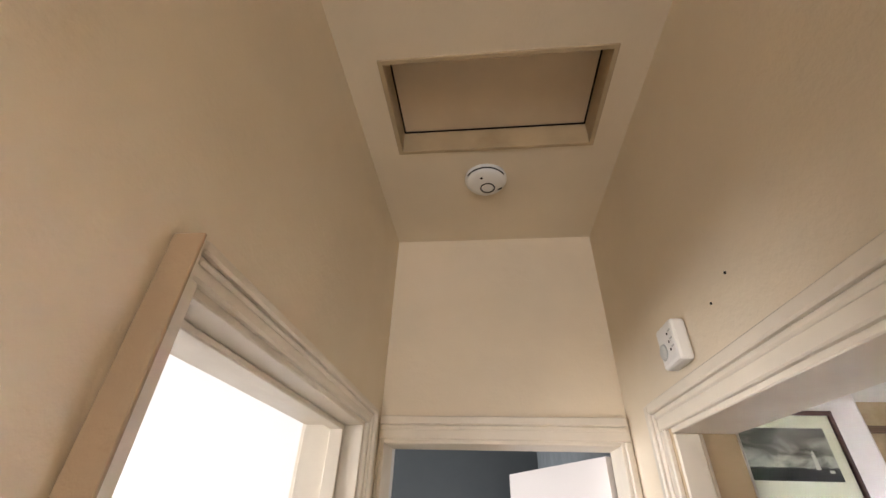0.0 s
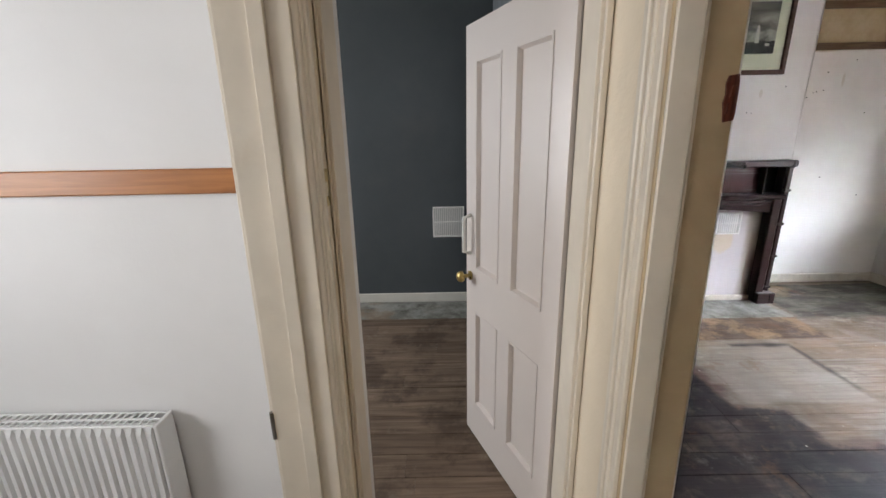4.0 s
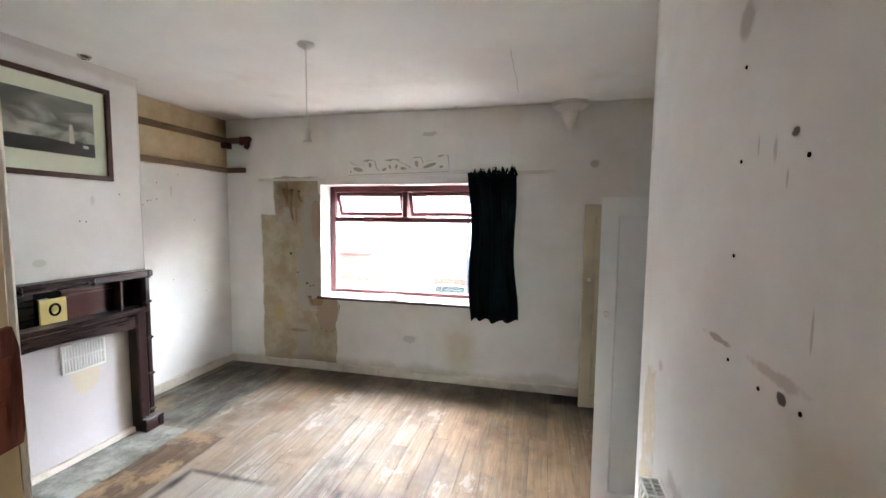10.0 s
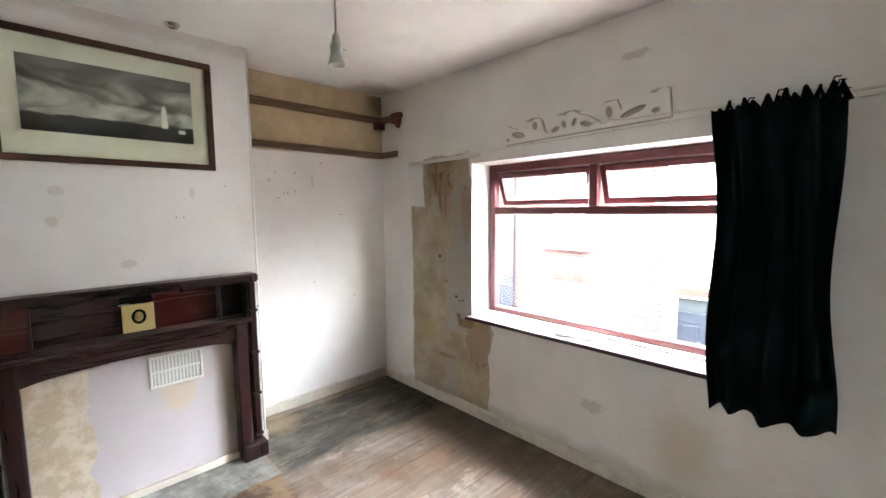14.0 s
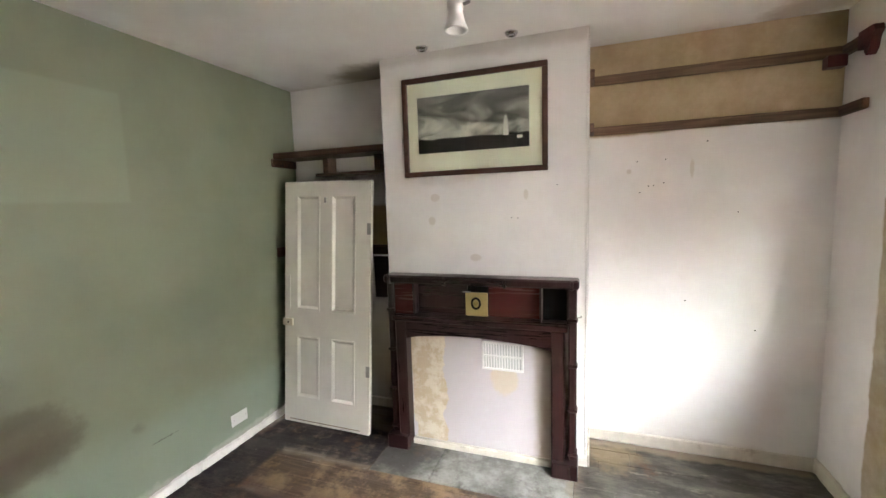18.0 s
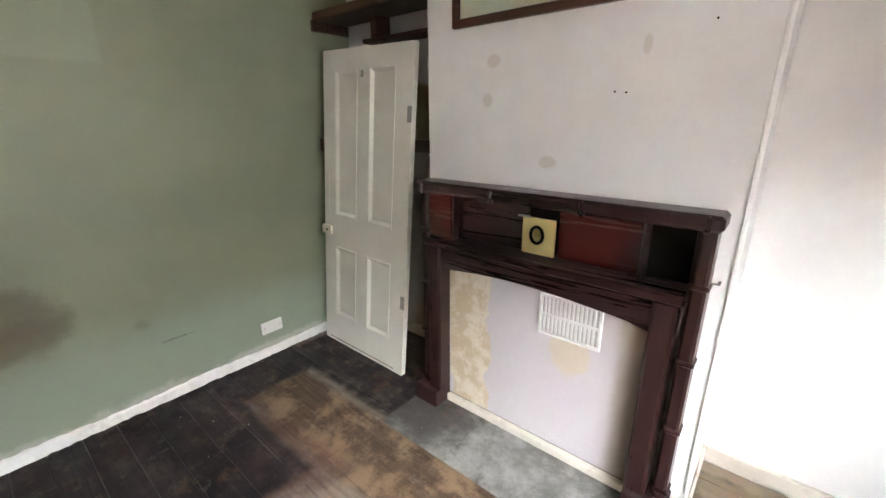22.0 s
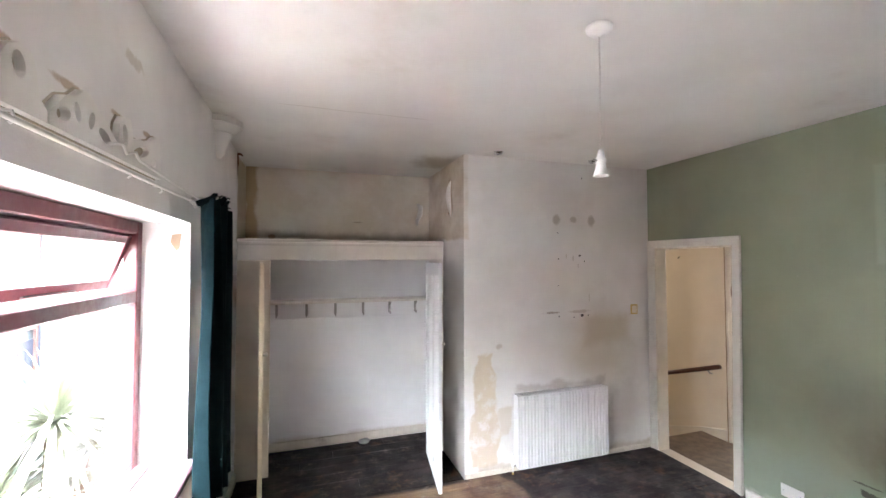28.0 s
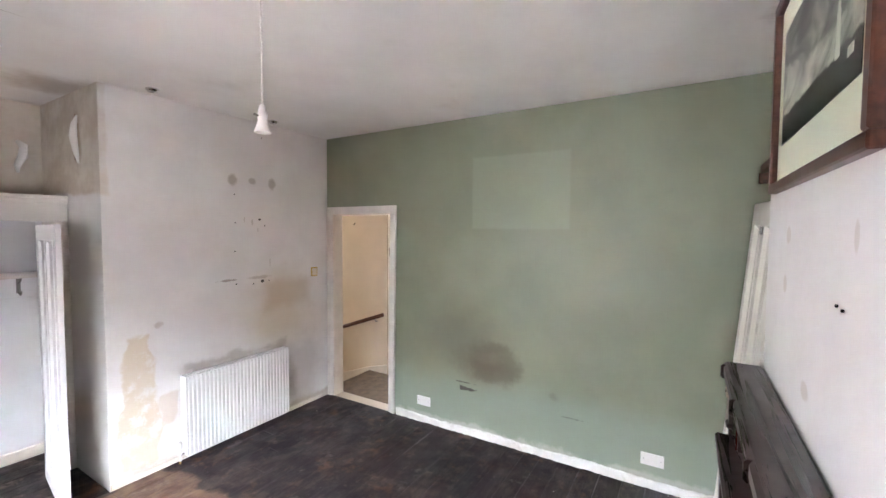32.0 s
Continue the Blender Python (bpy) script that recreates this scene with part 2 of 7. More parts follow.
MAT_EAST = layers(m, c, [
    (m.patch((None, 3.845, 0.86), (0, 0.345, 0.84), 0.008, 0.030, 4.5), tan, 1.0),
    (lipped((None, 3.845, 0.86), (0, 0.345, 0.84), 0.008, 0.004, 0.030, 4.5), LIP, 0.7),
    (m.patch((None, 3.76, 1.86), (0, 0.27, 0.25), 0.008, 0.035, 5), m.mix(m.step(m.noise(7, 6, 0.7), 0.3, 0.7), (0.36, 0.27, 0.15), PLASTER), 1.0),
    (m.patch((None, 3.42, 0.40), (0, 0.13, 0.38), 0.008, 0.06, 4.5), tan, 1.0),
    (m.patch((None, 3.595, 1.00), (0, 0.15, 0.33), 0.006, 0.035, 4), grey, 1.0),
    (lipped((None, 3.595, 1.00), (0, 0.15, 0.33), 0.007, 0.004, 0.035, 4), LIP, 0.6),
    (m.patch((None, 3.570, 1.60), (0, 0.11, 0.33), 0.006, 0.045, 4), grey, 1.0),
    (m.patch((None, 3.68, 0.25), (0, 0.075, 0.24), 0.008, 0.03, 6), grey, 0.8),
    (m.blob((None, 3.39, 0.66), (1, 0.13, 0.23), 0.12, 0.35, 6), PINK, 1.0),
    (ripped((None, 3.39, 0.66), (1, 0.13, 0.23), 1.07, 0.05, 0.35, 6), RIP, 0.75),
    (m.blob((None, 3.515, 1.66), (1, 0.060, 0.23), 0.15, 0.75, 7), PINK, 0.85),
    (ripped((None, 3.515, 1.66), (1, 0.060, 0.23), 1.12, 0.05, 0.75, 7), RIP, 0.65),
    (m.blob((None, 3.76, 1.80), (1, 0.080, 0.23), 0.35, 0.9, 8), PINK, 0.7),
    (ripped((None, 3.76, 1.80), (1, 0.080, 0.23), 1.10, 0.05, 0.9, 8), RIP, 0.65),
    (m.patch((None, 3.83, 1.93), (0, 0.13, 0.16), 0.02, 0.06, 7), (0.27, 0.19, 0.10), 0.55),
    # brown shadow line and dirt above the fretwork, painted into the wall
    (m.blob((None, 2.91, 2.272), (1, 0.06, 0.018), 0.5, 0.8, 14), (0.38, 0.27, 0.16), 0.8),
    (m.blob((None, 2.62, 2.272), (1, 0.11, 0.016), 0.5, 0.8, 14), (0.38, 0.27, 0.16), 0.8),
    (m.blob((None, 2.36, 2.292), (1, 0.06, 0.014), 0.5, 0.8, 14), (0.38, 0.27, 0.16), 0.8),
    (m.blob((None, 2.10, 2.302), (1, 0.07, 0.014), 0.5, 0.8, 14), (0.38, 0.27, 0.16), 0.8),
    (m.blob((None, 3.87, 1.95), (1, 0.022, 0.17), 0.3, 0.6, 11), BROWN, 0.9),
    (m.blob((None, 3.755, 1.70), (1, 0.020, 0.13), 0.3, 0.6, 11), BROWN, 0.6),
    (m.blob((None, 3.52, 0.75), (1, 0.09, 0.05), 0.25, 0.7, 13), BROWN, 0.8),
    (m.blob((None, 3.76, 0.42), (1, 0.13, 0.02), 0.25, 0.9, 13), BROWN, 0.55),
    (m.blob((None, 3.98, 0.60), (1, 0.12, 0.16), 0.7, 0.5, 6), (0.44, 0.34, 0.16), 0.7),
    (m.blob((None, 3.83, 1.28), (1, 0.020, 0.018), 0.3, 0.3), (0.06, 0.04, 0.03), 0.9),
    (m.blob((None, 3.75, 1.07), (1, 0.010, 0.012), 0.3, 0.3), (0.06, 0.04, 0.03), 0.9),
    (m.blob((None, 3.635, 0.955), (1, 0.022, 0.012), 0.3, 0.3), (0.06, 0.04, 0.03), 0.9),
    (m.blob((None, 3.56, 0.934), (1, 0.012, 0.012), 0.3, 0.3), (0.06, 0.04, 0.03), 0.9),
    (m.blob((None, 3.595, 0.925), (1, 0.010, 0.012), 0.3, 0.3), (0.06, 0.04, 0.03), 0.9),
    (m.blob((None, 1.92, 0.35), (1, 0.24, 0.42), 0.8, 0.35, 6), (0.5, 0.43, 0.25), 0.5),
    (m.blob((None, 2.45, 0.42), (1, 0.10, 0.05), 0.4, 1.3, 30), (0.34, 0.34, 0.32), 0.4),
    # browner along the foot of the wall
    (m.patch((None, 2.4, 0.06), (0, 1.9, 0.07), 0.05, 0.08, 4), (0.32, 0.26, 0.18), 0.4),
    (m.blob((None, 0.68, 2.2), (1, 0.05, 0.05), 0.5, 0.3), (0.36, 0.31, 0.25), 0.7),
    (m.blob((None, 2.25, 2.52), (1, 0.10, 0.03), 0.5, 0.9, 18), (0.44, 0.36, 0.26), 0.5),
    (m.patch((None, -0.20, 2.38), (0, 0.27, 0.36), 0.02, 0.08, 4), m.mix(m.noise(5, 6, 0.7), (0.42, 0.31, 0.17), (0.56, 0.46, 0.30)), 0.85),
    (m.blob((None, 0.07, 2.62), (1, 0.035, 0.07), 0.4, 0.8, 12), (0.20, 0.10, 0.04), 0.7),
])

# south wall: damp and a peeled strip by the corner
m, c = bedroom_wall("south_wall_paint")
MAT_SOUTH = layers(m, c, [
    (m.blob((1.40, None, 1.0), (0.66, 1, 0.55), 0.9, 0.40, 3), (0.48, 0.39, 0.25), 0.55),
    (m.blob((1.15, None, 0.4), (0.35, 1, 0.6), 0.9, 0.4, 4), (0.36, 0.31, 0.26), 0.5),
    (m.math("MULTIPLY", m.patch((2.63, 0.635, 0.58), (0.10, 0.08, 0.48), 0.012, 0.080, 4.5), m.step(m.noise(9, 6, 0.7), 0.34, 0.52, 0.25, 1.0)), m.mix(m.noise(6, 5), (0.57, 0.45, 0.30), (0.68, 0.59, 0.45)), 0.8),
    (m.patch((2.44, 0.635, 0.42), (0.06, 0.08, 0.12), 0.02, 0.10, 7), (0.56, 0.45, 0.31), 0.5),
    (m.patch((1.34, 0.635, 1.19), (0.25, 0.1, 0.13), 0.07, 0.08, 4), (0.46, 0.36, 0.22), 0.45),
    (m.blob((2.5, None, 1.09), (0.04, 1, 0.03), 0.5, 0.8, 20), (0.48, 0.41, 0.34), 0.6),
    (m.blob((1.90, None, 2.22), (0.05, 1, 0.06), 0.5, 0.5, 14), (0.42, 0.39, 0.33), 0.8),
    (m.blob((1.72, None, 2.22), (0.05, 1, 0.035), 0.5, 0.5, 14), (0.42, 0.39, 0.33), 0.7),
    (m.blob((1.52, None, 2.21), (0.05, 1, 0.07), 0.5, 0.5, 14), (0.45, 0.42, 0.36), 0.8),
    (m.blob((1.724, None, 1.86), (0.010, 1, 0.035), 0.6, 0.7, 14), (0.46, 0.42, 0.36), 0.6),
    (m.patch((1.86, 0.635, 0.70), (0.46, 0.1, 0.03), 0.03, 0.07, 9), (0.34, 0.29, 0.23), 0.45),
    (m.blob((1.66, None, 1.362), (0.15, 1, 0.020), 0.5, 0.8, 16), (0.44, 0.39, 0.32), 0.6),
    (m.blob((1.63, None, 1.325), (0.022, 1, 0.018), 0.3, 0.6, 22), (0.05, 0.045, 0.04), 0.95),
    (m.blob((1.96, None, 1.36), (0.10, 1, 0.012), 0.4, 0.8, 22), (0.30, 0.25, 0.2), 0.7),
    (m.blob((1.67, None, 1.79), (0.005, 1, 0.026), 0.4, 0.7, 18), (0.36, 0.32, 0.27), 0.5),
    (m.blob((1.80, None, 1.88), (0.005, 1, 0.034), 0.4, 0.7, 18), (0.44, 0.37, 0.27), 0.55),
    (m.blob((1.65, None, 1.885), (0.018, 1, 0.012), 0.3, 0.7, 26), (0.06, 0.05, 0.045), 0.9),
    (m.blob((1.55, None, 1.49), (0.006, 1, 0.05), 0.4, 0.5, 18), (0.50, 0.46, 0.40), 0.8),
    # browner along the foot of the wall, below the radiator
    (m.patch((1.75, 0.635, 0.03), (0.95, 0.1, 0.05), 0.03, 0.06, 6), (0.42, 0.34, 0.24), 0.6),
    (m.patch((2.82, 0.10, 2.42), (0.03, 0.53, 0.38), 0.02, 0.04, 5), m.mix(m.step(m.noise(4, 6, 0.65), 0.35, 0.68), (0.50, 0.41, 0.30), (0.66, 0.59, 0.49)), 0.85),
    (m.blob((2.82, 0.28, 2.42), (0.05, 0.10, 0.26), 0.5, 0.6, 7), (0.38, 0.27, 0.17), 0.7),
])

# north wall and alcoves
m, c = bedroom_wall("north_wall_paint")
MAT_NORTH = layers(m, c, [
    (m.patch((4.0, 4.64, 2.49), (0.80, 0.06, 0.32), 0.015, 0.03, 4), m.mix(m.step(m.noise(3, 6, 0.7), 0.3, 0.7), (0.40, 0.29, 0.16), (0.55, 0.43, 0.27)), 1.0),
    (m.patch((1.75, 4.64, 1.55), (0.30, 0.3, 0.20), 0.02, 0.05, 5), (0.42, 0.29, 0.13), 0.9),
    (m.patch((1.75, 4.64, 0.3), (0.30, 0.3, 0.4), 0.2, 0.1, 5), (0.40, 0.33, 0.24), 0.6),
    (m.blob((4.66, 4.6, 2.7), (0.25, 0.25, 0.14), 0.7, 0.4), (0.2, 0.13, 0.06), 0.7),
    (m.blob((2.295, None, 1.79), (0.040, 1, 0.032), 0.4, 0.5, 14), (0.60, 0.54, 0.46), 0.6),
    (m.blob((2.275, None, 1.63), (0.036, 1, 0.036), 0.4, 0.5, 14), (0.60, 0.54, 0.46), 0.6),
    (m.blob((2.58, None, 1.378), (0.046, 1, 0.030), 0.4, 0.4, 14), (0.60, 0.54, 0.46), 0.6),
    (m.blob((2.92, None, 1.79), (0.018, 1, 0.04), 0.4, 0.4, 14), (0.60, 0.55, 0.47), 0.55),
    (m.blob((3.92, None, 1.93), (0.016, 1, 0.07), 0.5, 0.7, 14), (0.55, 0.48, 0.38), 0.55),
    (m.blob((3.55, None, 1.92), (0.02, 1, 0.02), 0.5, 0.7, 14), (0.5, 0.44, 0.36), 0.5),
    (m.patch((2.6, None, 2.74), (0.75, 1, 0.05), 0.03, 0.05, 6), (0.36, 0.30, 0.22), 0.35),
    # browner along the foot of every north face
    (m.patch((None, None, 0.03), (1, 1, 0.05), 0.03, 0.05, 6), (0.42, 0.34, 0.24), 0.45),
])

# green wall
m = Mat("sage_green_wall_paint", 0.55)
c = m.mix(m.step(m.noise(1.4, 5), 0.3, 0.7), (0.212, 0.240, 0.158), (0.256, 0.282, 0.188))
low = m.math("ADD", m.axis(m.pos(), 2), m.math("MULTIPLY", m.math("SUBTRACT", m.noise(1.3, 4), 0.5), 0.35))
c = m.mix(m.step(low, 0.35, 0.62, 0.6, 0.0), c, (0.275, 0.335, 0.26))
m.rough(m.step(m.noise(7, 3), 0.2, 0.8, 0.42, 0.6))
m.bump(m.math("ADD", m.noise(12, 5, 0.6), m.math("MULTIPLY", m.noise(110, 3), 0.3)), 0.13, 0.01)
MAT_GREEN = layers(m, c, [
    (m.patch((None, 2.79, 2.11), (0, 0.41, 0.30), 0.012, 0.008, 5), (0.33, 0.375, 0.265), 0.33),
    (m.blob((None, 2.50, 0.66), (1, 0.44, 0.24), 0.85, 0.45, 5), (0.14, 0.110, 0.070), 0.75),
    (m.math("MULTIPLY", m.blob((None, 2.60, 0.67), (1, 0.30, 0.21), 0.35, 0.45, 5), m.math("SUBTRACT", 1.0, m.math("MULTIPLY", m.blob((None, 2.55, 0.71), (1, 0.17, 0.08), 0.7, 0.7, 7), 0.55))), (0.105, 0.078, 0.048), 0.55),
    (m.blob((None, 2.3, 0.85), (1, 0.6, 0.45), 0.95, 0.3, 3), (0.15, 0.14, 0.09), 0.5),
    (m.patch((None, 2.36, 0.405), (0, 0.085, 0.018), 0.006, 0.035, 14), (0.05, 0.04, 0.03), 0.9),
    (m.patch((None, 2.33, 0.46), (0, 0.11, 0.006), 0.004, 0.02, 14), (0.06, 0.05, 0.04), 0.8),
    (m.patch((None, 3.265, 0.36), (0, 0.10, 0.001), 0.003, 0.014, 24), (0.08, 0.07, 0.055), 0.6),
    (m.blob((None, 3.10, 0.50), (1, 0.05, 0.04), 0.7, 0.9, 14), (0.15, 0.14, 0.10), 0.4),
    (m.patch((None, None, 0.06), (0, 0, 0.03), 0.02, 0.05, 10), (0.6, 0.56, 0.5), 0.45),
    (m.step(m.noise(31, 2, 0.5), 0.80, 0.83), (0.62, 0.6, 0.52), 0.8),
])

# ceiling and the other spaces
m = Mat("ceiling_paint", 0.8)
c = m.mix(m.step(m.noise(1.2, 5), 0.3, 0.7), (0.77, 0.755, 0.715), (0.85, 0.84, 0.805))
m.bump(m.math("ADD", m.noise(7, 5, 0.6), m.math("MULTIPLY", m.noise(120, 3), 0.2)), 0.14, 0.01)
seam = m.math("ADD", m.math("SUBTRACT", m.axis(m.pos(), 1), 1.358), m.math("MULTIPLY", m.math("SUBTRACT", m.noise(4, 4), 0.5), 0.05))
crack = m.math("MULTIPLY", m.step(m.math("ABSOLUTE", seam), 0.002, 0.005, 1.0, 0.0), m.patch((3.8, None, None), (0.45, 0, 0), 0.05, 0.03, 5))
# mask that rises towards all four walls, where the colour turns browner
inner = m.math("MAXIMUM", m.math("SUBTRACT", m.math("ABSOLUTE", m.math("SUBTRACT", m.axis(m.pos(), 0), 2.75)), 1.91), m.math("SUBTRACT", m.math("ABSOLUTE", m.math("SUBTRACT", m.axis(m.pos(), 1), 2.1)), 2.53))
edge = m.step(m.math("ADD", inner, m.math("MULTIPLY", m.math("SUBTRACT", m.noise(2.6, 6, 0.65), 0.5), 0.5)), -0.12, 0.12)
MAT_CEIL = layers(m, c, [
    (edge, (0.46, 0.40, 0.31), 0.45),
    # darker brown over the two alcoves and the cupboard recess
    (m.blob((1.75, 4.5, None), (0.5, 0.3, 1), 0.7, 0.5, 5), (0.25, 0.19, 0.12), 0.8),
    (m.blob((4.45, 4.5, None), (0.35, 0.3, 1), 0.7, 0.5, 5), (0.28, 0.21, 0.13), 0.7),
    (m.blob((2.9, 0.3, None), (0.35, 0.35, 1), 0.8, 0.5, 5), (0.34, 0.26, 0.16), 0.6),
    (m.step(m.noise(0.9, 6, 0.65), 0.56, 0.75), (0.50, 0.46, 0.38), 0.35),
    (crack, (0.42, 0.38, 0.32), 0.55),
])
MAT_LAND = paint("landing_cream_paint", (0.77, 0.66, 0.50), 0.6, 0.1, (0.5, 0.38, 0.22), 0.3, 0.2, 1.6).m
MAT_BATH = paint("bathroom_white_paint", (0.78, 0.765, 0.745), 0.6, 0.05, (0.5, 0.45, 0.4), 0.1, 0.1, 2.0).m
MAT_BLUE = paint("slate_blue_paint", (0.070, 0.080, 0.086), 0.55, 0.12, (0.16, 0.15, 0.14), 0.2, 0.12, 1.5).m
MAT_BLUE2 = paint("pale_blue_paint", (0.16, 0.18, 0.19), 0.55, 0.12, (0.2, 0.19, 0.18), 0.2, 0.12, 1.5).m
MAT_YELLOWED = paint("yellowed_door_paint", (0.60, 0.51, 0.36), 0.42, 0.06, (0.4, 0.3, 0.18), 0.2, 0.06, 4.0).m
MAT_CLOSET = paint("cupboard_white_paint", (0.80, 0.80, 0.795), 0.6, 0.05, (0.55, 0.5, 0.43), 0.2, 0.1, 2.2).m
m = Mat("cupboard_back_paint", 0.65)
c = m.mix(m.step(m.noise(2.2, 5), 0.3, 0.7), (0.74, 0.74, 0.735), (0.81, 0.81, 0.805))
m.bump(m.math("ADD", m.noise(18, 5, 0.6), m.math("MULTIPLY", m.noise(140, 2), 0.25)), 0.12, 0.01)
MAT_CLOSET_BACK = layers(m, c, [
    (m.patch((None, None, 2.45), (0, 0, 0.42), 0.01, 0.006, 5), m.mix(m.step(m.noise(3.0, 6, 0.65), 0.35, 0.68), (0.64, 0.57, 0.46), (0.72, 0.67, 0.58)), 1.0),
    # shadow line and dirt just above the ledge, painted in
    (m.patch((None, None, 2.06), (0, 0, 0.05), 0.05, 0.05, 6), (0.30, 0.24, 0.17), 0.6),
    (m.patch((4.62, None, 2.42), (0.06, 1, 0.40), 0.02, 0.05, 6), (0.40, 0.27, 0.13), 0.8),
    (m.blob((4.42, None, 2.08), (0.05, 1, 0.03), 0.4, 0.6, 14), (0.25, 0.16, 0.08), 0.8),
    (m.blob((3.6, None, 2.24), (0.06, 1, 0.008), 0.4, 0.6, 20), (0.40, 0.33, 0.25), 0.8),
    # browner along the foot
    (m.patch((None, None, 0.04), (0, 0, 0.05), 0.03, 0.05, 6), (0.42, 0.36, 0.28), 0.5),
])
MAT_HATCH = paint("tan_hatch_paint", (0.74, 0.60, 0.43), 0.6, 0.12, (0.42, 0.29, 0.15), 0.45, 0.15, 3.0).m
MAT_CREAM = paint("cream_gloss_paint", (0.72, 0.645, 0.53), 0.38, 0.08, (0.42, 0.31, 0.18), 0.3, 0.1, 7.0).m
MAT_LINING = paint("tan_lining", (0.50, 0.38, 0.23), 0.5, 0.15, (0.26, 0.17, 0.08), 0.4, 0.1, 7.0).m
# brown of the architrave's side face, with its shade put into the colour
MAT_EDGE = paint("shaded_brown_edge", (0.36, 0.25, 0.15), 0.55, 0.12, (0.15, 0.085, 0.04), 0.4, 0.2, 7.0).m
MAT_GLOSS = paint("off_white_gloss_paint", (0.72, 0.69, 0.62), 0.36, 0.08, (0.42, 0.34, 0.24), 0.3, 0.08, 6.0).m
MAT_DOOR = paint("aged_white_door_paint", (0.72, 0.69, 0.61), 0.36, 0.06, (0.42, 0.35, 0.25), 0.22, 0.08, 4.0).m
MAT_PINKDOOR = plain("pinkish_white_door_paint", (0.72, 0.655, 0.61), 0.36, 0, 0.03, 3.0, 0.0).m
MAT_SKIRT = paint("chipped_skirting_paint", (0.68, 0.63, 0.54), 0.5, 0.15, (0.22, 0.15, 0.09), 0.75, 0.2, 9.0).m
MAT_CHIP = paint("white_chipped_skirting_paint", (0.76, 0.74, 0.70), 0.5, 0.08, (0.30, 0.24, 0.18), 0.5, 0.3, 12.0).m
MAT_REVEAL = paint("white_reveal_paint", (0.72, 0.71, 0.69), 0.6, 0.06, (0.5, 0.42, 0.3), 0.15, 0.15, 4.0).m
MAT_RAD = plain("radiator_white_enamel", (0.76, 0.755, 0.74), 0.35, 0, 0.04, 8).m
MAT_GRILLE = plain("grille_grey_white", (0.5, 0.5, 0.48), 0.45, 0, 0.1, 20).m
MAT_PLASTIC = plain("white_plastic", (0.78, 0.77, 0.74), 0.35, 0, 0.04, 20, 0.02).m
MAT_IVORY = plain("aged_ivory_plastic", (0.68, 0.61, 0.48), 0.4, 0, 0.06, 20, 0.02).m
MAT_BLACK = plain("matt_black", (0.007, 0.006, 0.005), 0.9)
MAT_BLACK.b.inputs["Specular IOR Level"].default_value = 0.05
MAT_BLACK = MAT_BLACK.m
MAT_MAROON = plain("maroon_window_paint", (0.115, 0.022, 0.026), 0.4, 0, 0.25, 12, 0.1).m
MAT_SILL = plain("plum_sill_paint", (0.19, 0.135, 0.145), 0.8, 0, 0.2, 9, 0.1).m
MAT_SILLEDGE = plain("dark_sill_edge", (0.05, 0.022, 0.026), 0.5, 0, 0.2, 9, 0.1).m
MAT_MAHOG = wood("dark_mahogany", (0.016, 0.0048, 0.0048), (0.026, 0.0078, 0.0072), 0.27, 0, 1.0, 0.02, 0.14).m
MAT_MAHOGZ = wood("dark_mahogany_upright", (0.016, 0.0048, 0.0048), (0.026, 0.0082, 0.0076), 0.29, 2, 1.0, 0.02, 0.12).m
MAT_MAHOGRED = wood("red_mahogany", (0.052, 0.008, 0.006), (0.066, 0.010, 0.008), 0.24, 0, 0.8, 0.015).m
MAT_SHELF = wood("brown_stained_shelf_wood", (0.045, 0.020, 0.012), (0.12, 0.055, 0.03), 0.5, 0, 1.0, 0.15, 0.3).m
MAT_BATTEN = wood("old_batten_wood", (0.10, 0.055, 0.028), (0.24, 0.15, 0.085), 0.6, 0, 1.0, 0.2).m
MAT_BATTENY = wood("old_batten_wood_cross", (0.10, 0.05, 0.03), (0.2, 0.11, 0.065), 0.6, 1, 1.0, 0.2).m
MAT_BRACKET = plain("dark_red_bracket_paint", (0.09, 0.012, 0.012), 0.4, 0, 0.2, 15).m
MAT_DADO = wood("varnished_pine_dado", (0.34, 0.12, 0.03), (0.50, 0.20, 0.055), 0.35, 0, 1.0, 0.08).m
MAT_RAIL = wood("stained_handrail_wood", (0.07, 0.022, 0.010), (0.14, 0.05, 0.02), 0.35, 1, 1.0, 0.08).m
MAT_RAW = wood("splintered_red_wood", (0.035, 0.009, 0.006), (0.17, 0.042, 0.020), 0.55, 2, 1.6, 0.5).m
MAT_BRASS = plain("tarnished_brass", (0.55, 0.41, 0.16), 0.32, 1.0, 0.2, 25).m
MAT_GOLD = plain("gilt_plate", (0.62, 0.50, 0.22), 0.42, 0.6, 0.12, 15).m
MAT_STEEL = plain("dull_steel", (0.33, 0.32, 0.30), 0.35, 1.0, 0.2, 25).m
MAT_CHROME = plain("chrome", (0.7, 0.7, 0.7), 0.15, 1.0, 0.05, 25).m
MAT_RUST = plain("flaking_rust", (0.16, 0.058, 0.022), 0.85, 0, 0.4, 40, 0.3).m
MAT_CORD = plain("white_flex", (0.72, 0.70, 0.66), 0.5, 0, 0.05).m
MAT_CABLE = plain("grey_cable", (0.42, 0.42, 0.41), 0.45, 0, 0.2, 30).m
MAT_FRET = paint("cream_plaster_relief", (0.80, 0.78, 0.73), 0.7, 0.05, (0.45, 0.36, 0.24), 0.2, 0.15, 9.0).m
# backing colour carries both the shadow and the dirt round the fretwork
MAT_FRETBACK = paint("tan_shadow_backing", (0.46, 0.40, 0.31), 0.85, 0.2, (0.28, 0.2, 0.12), 0.4, 0.2, 14.0).m
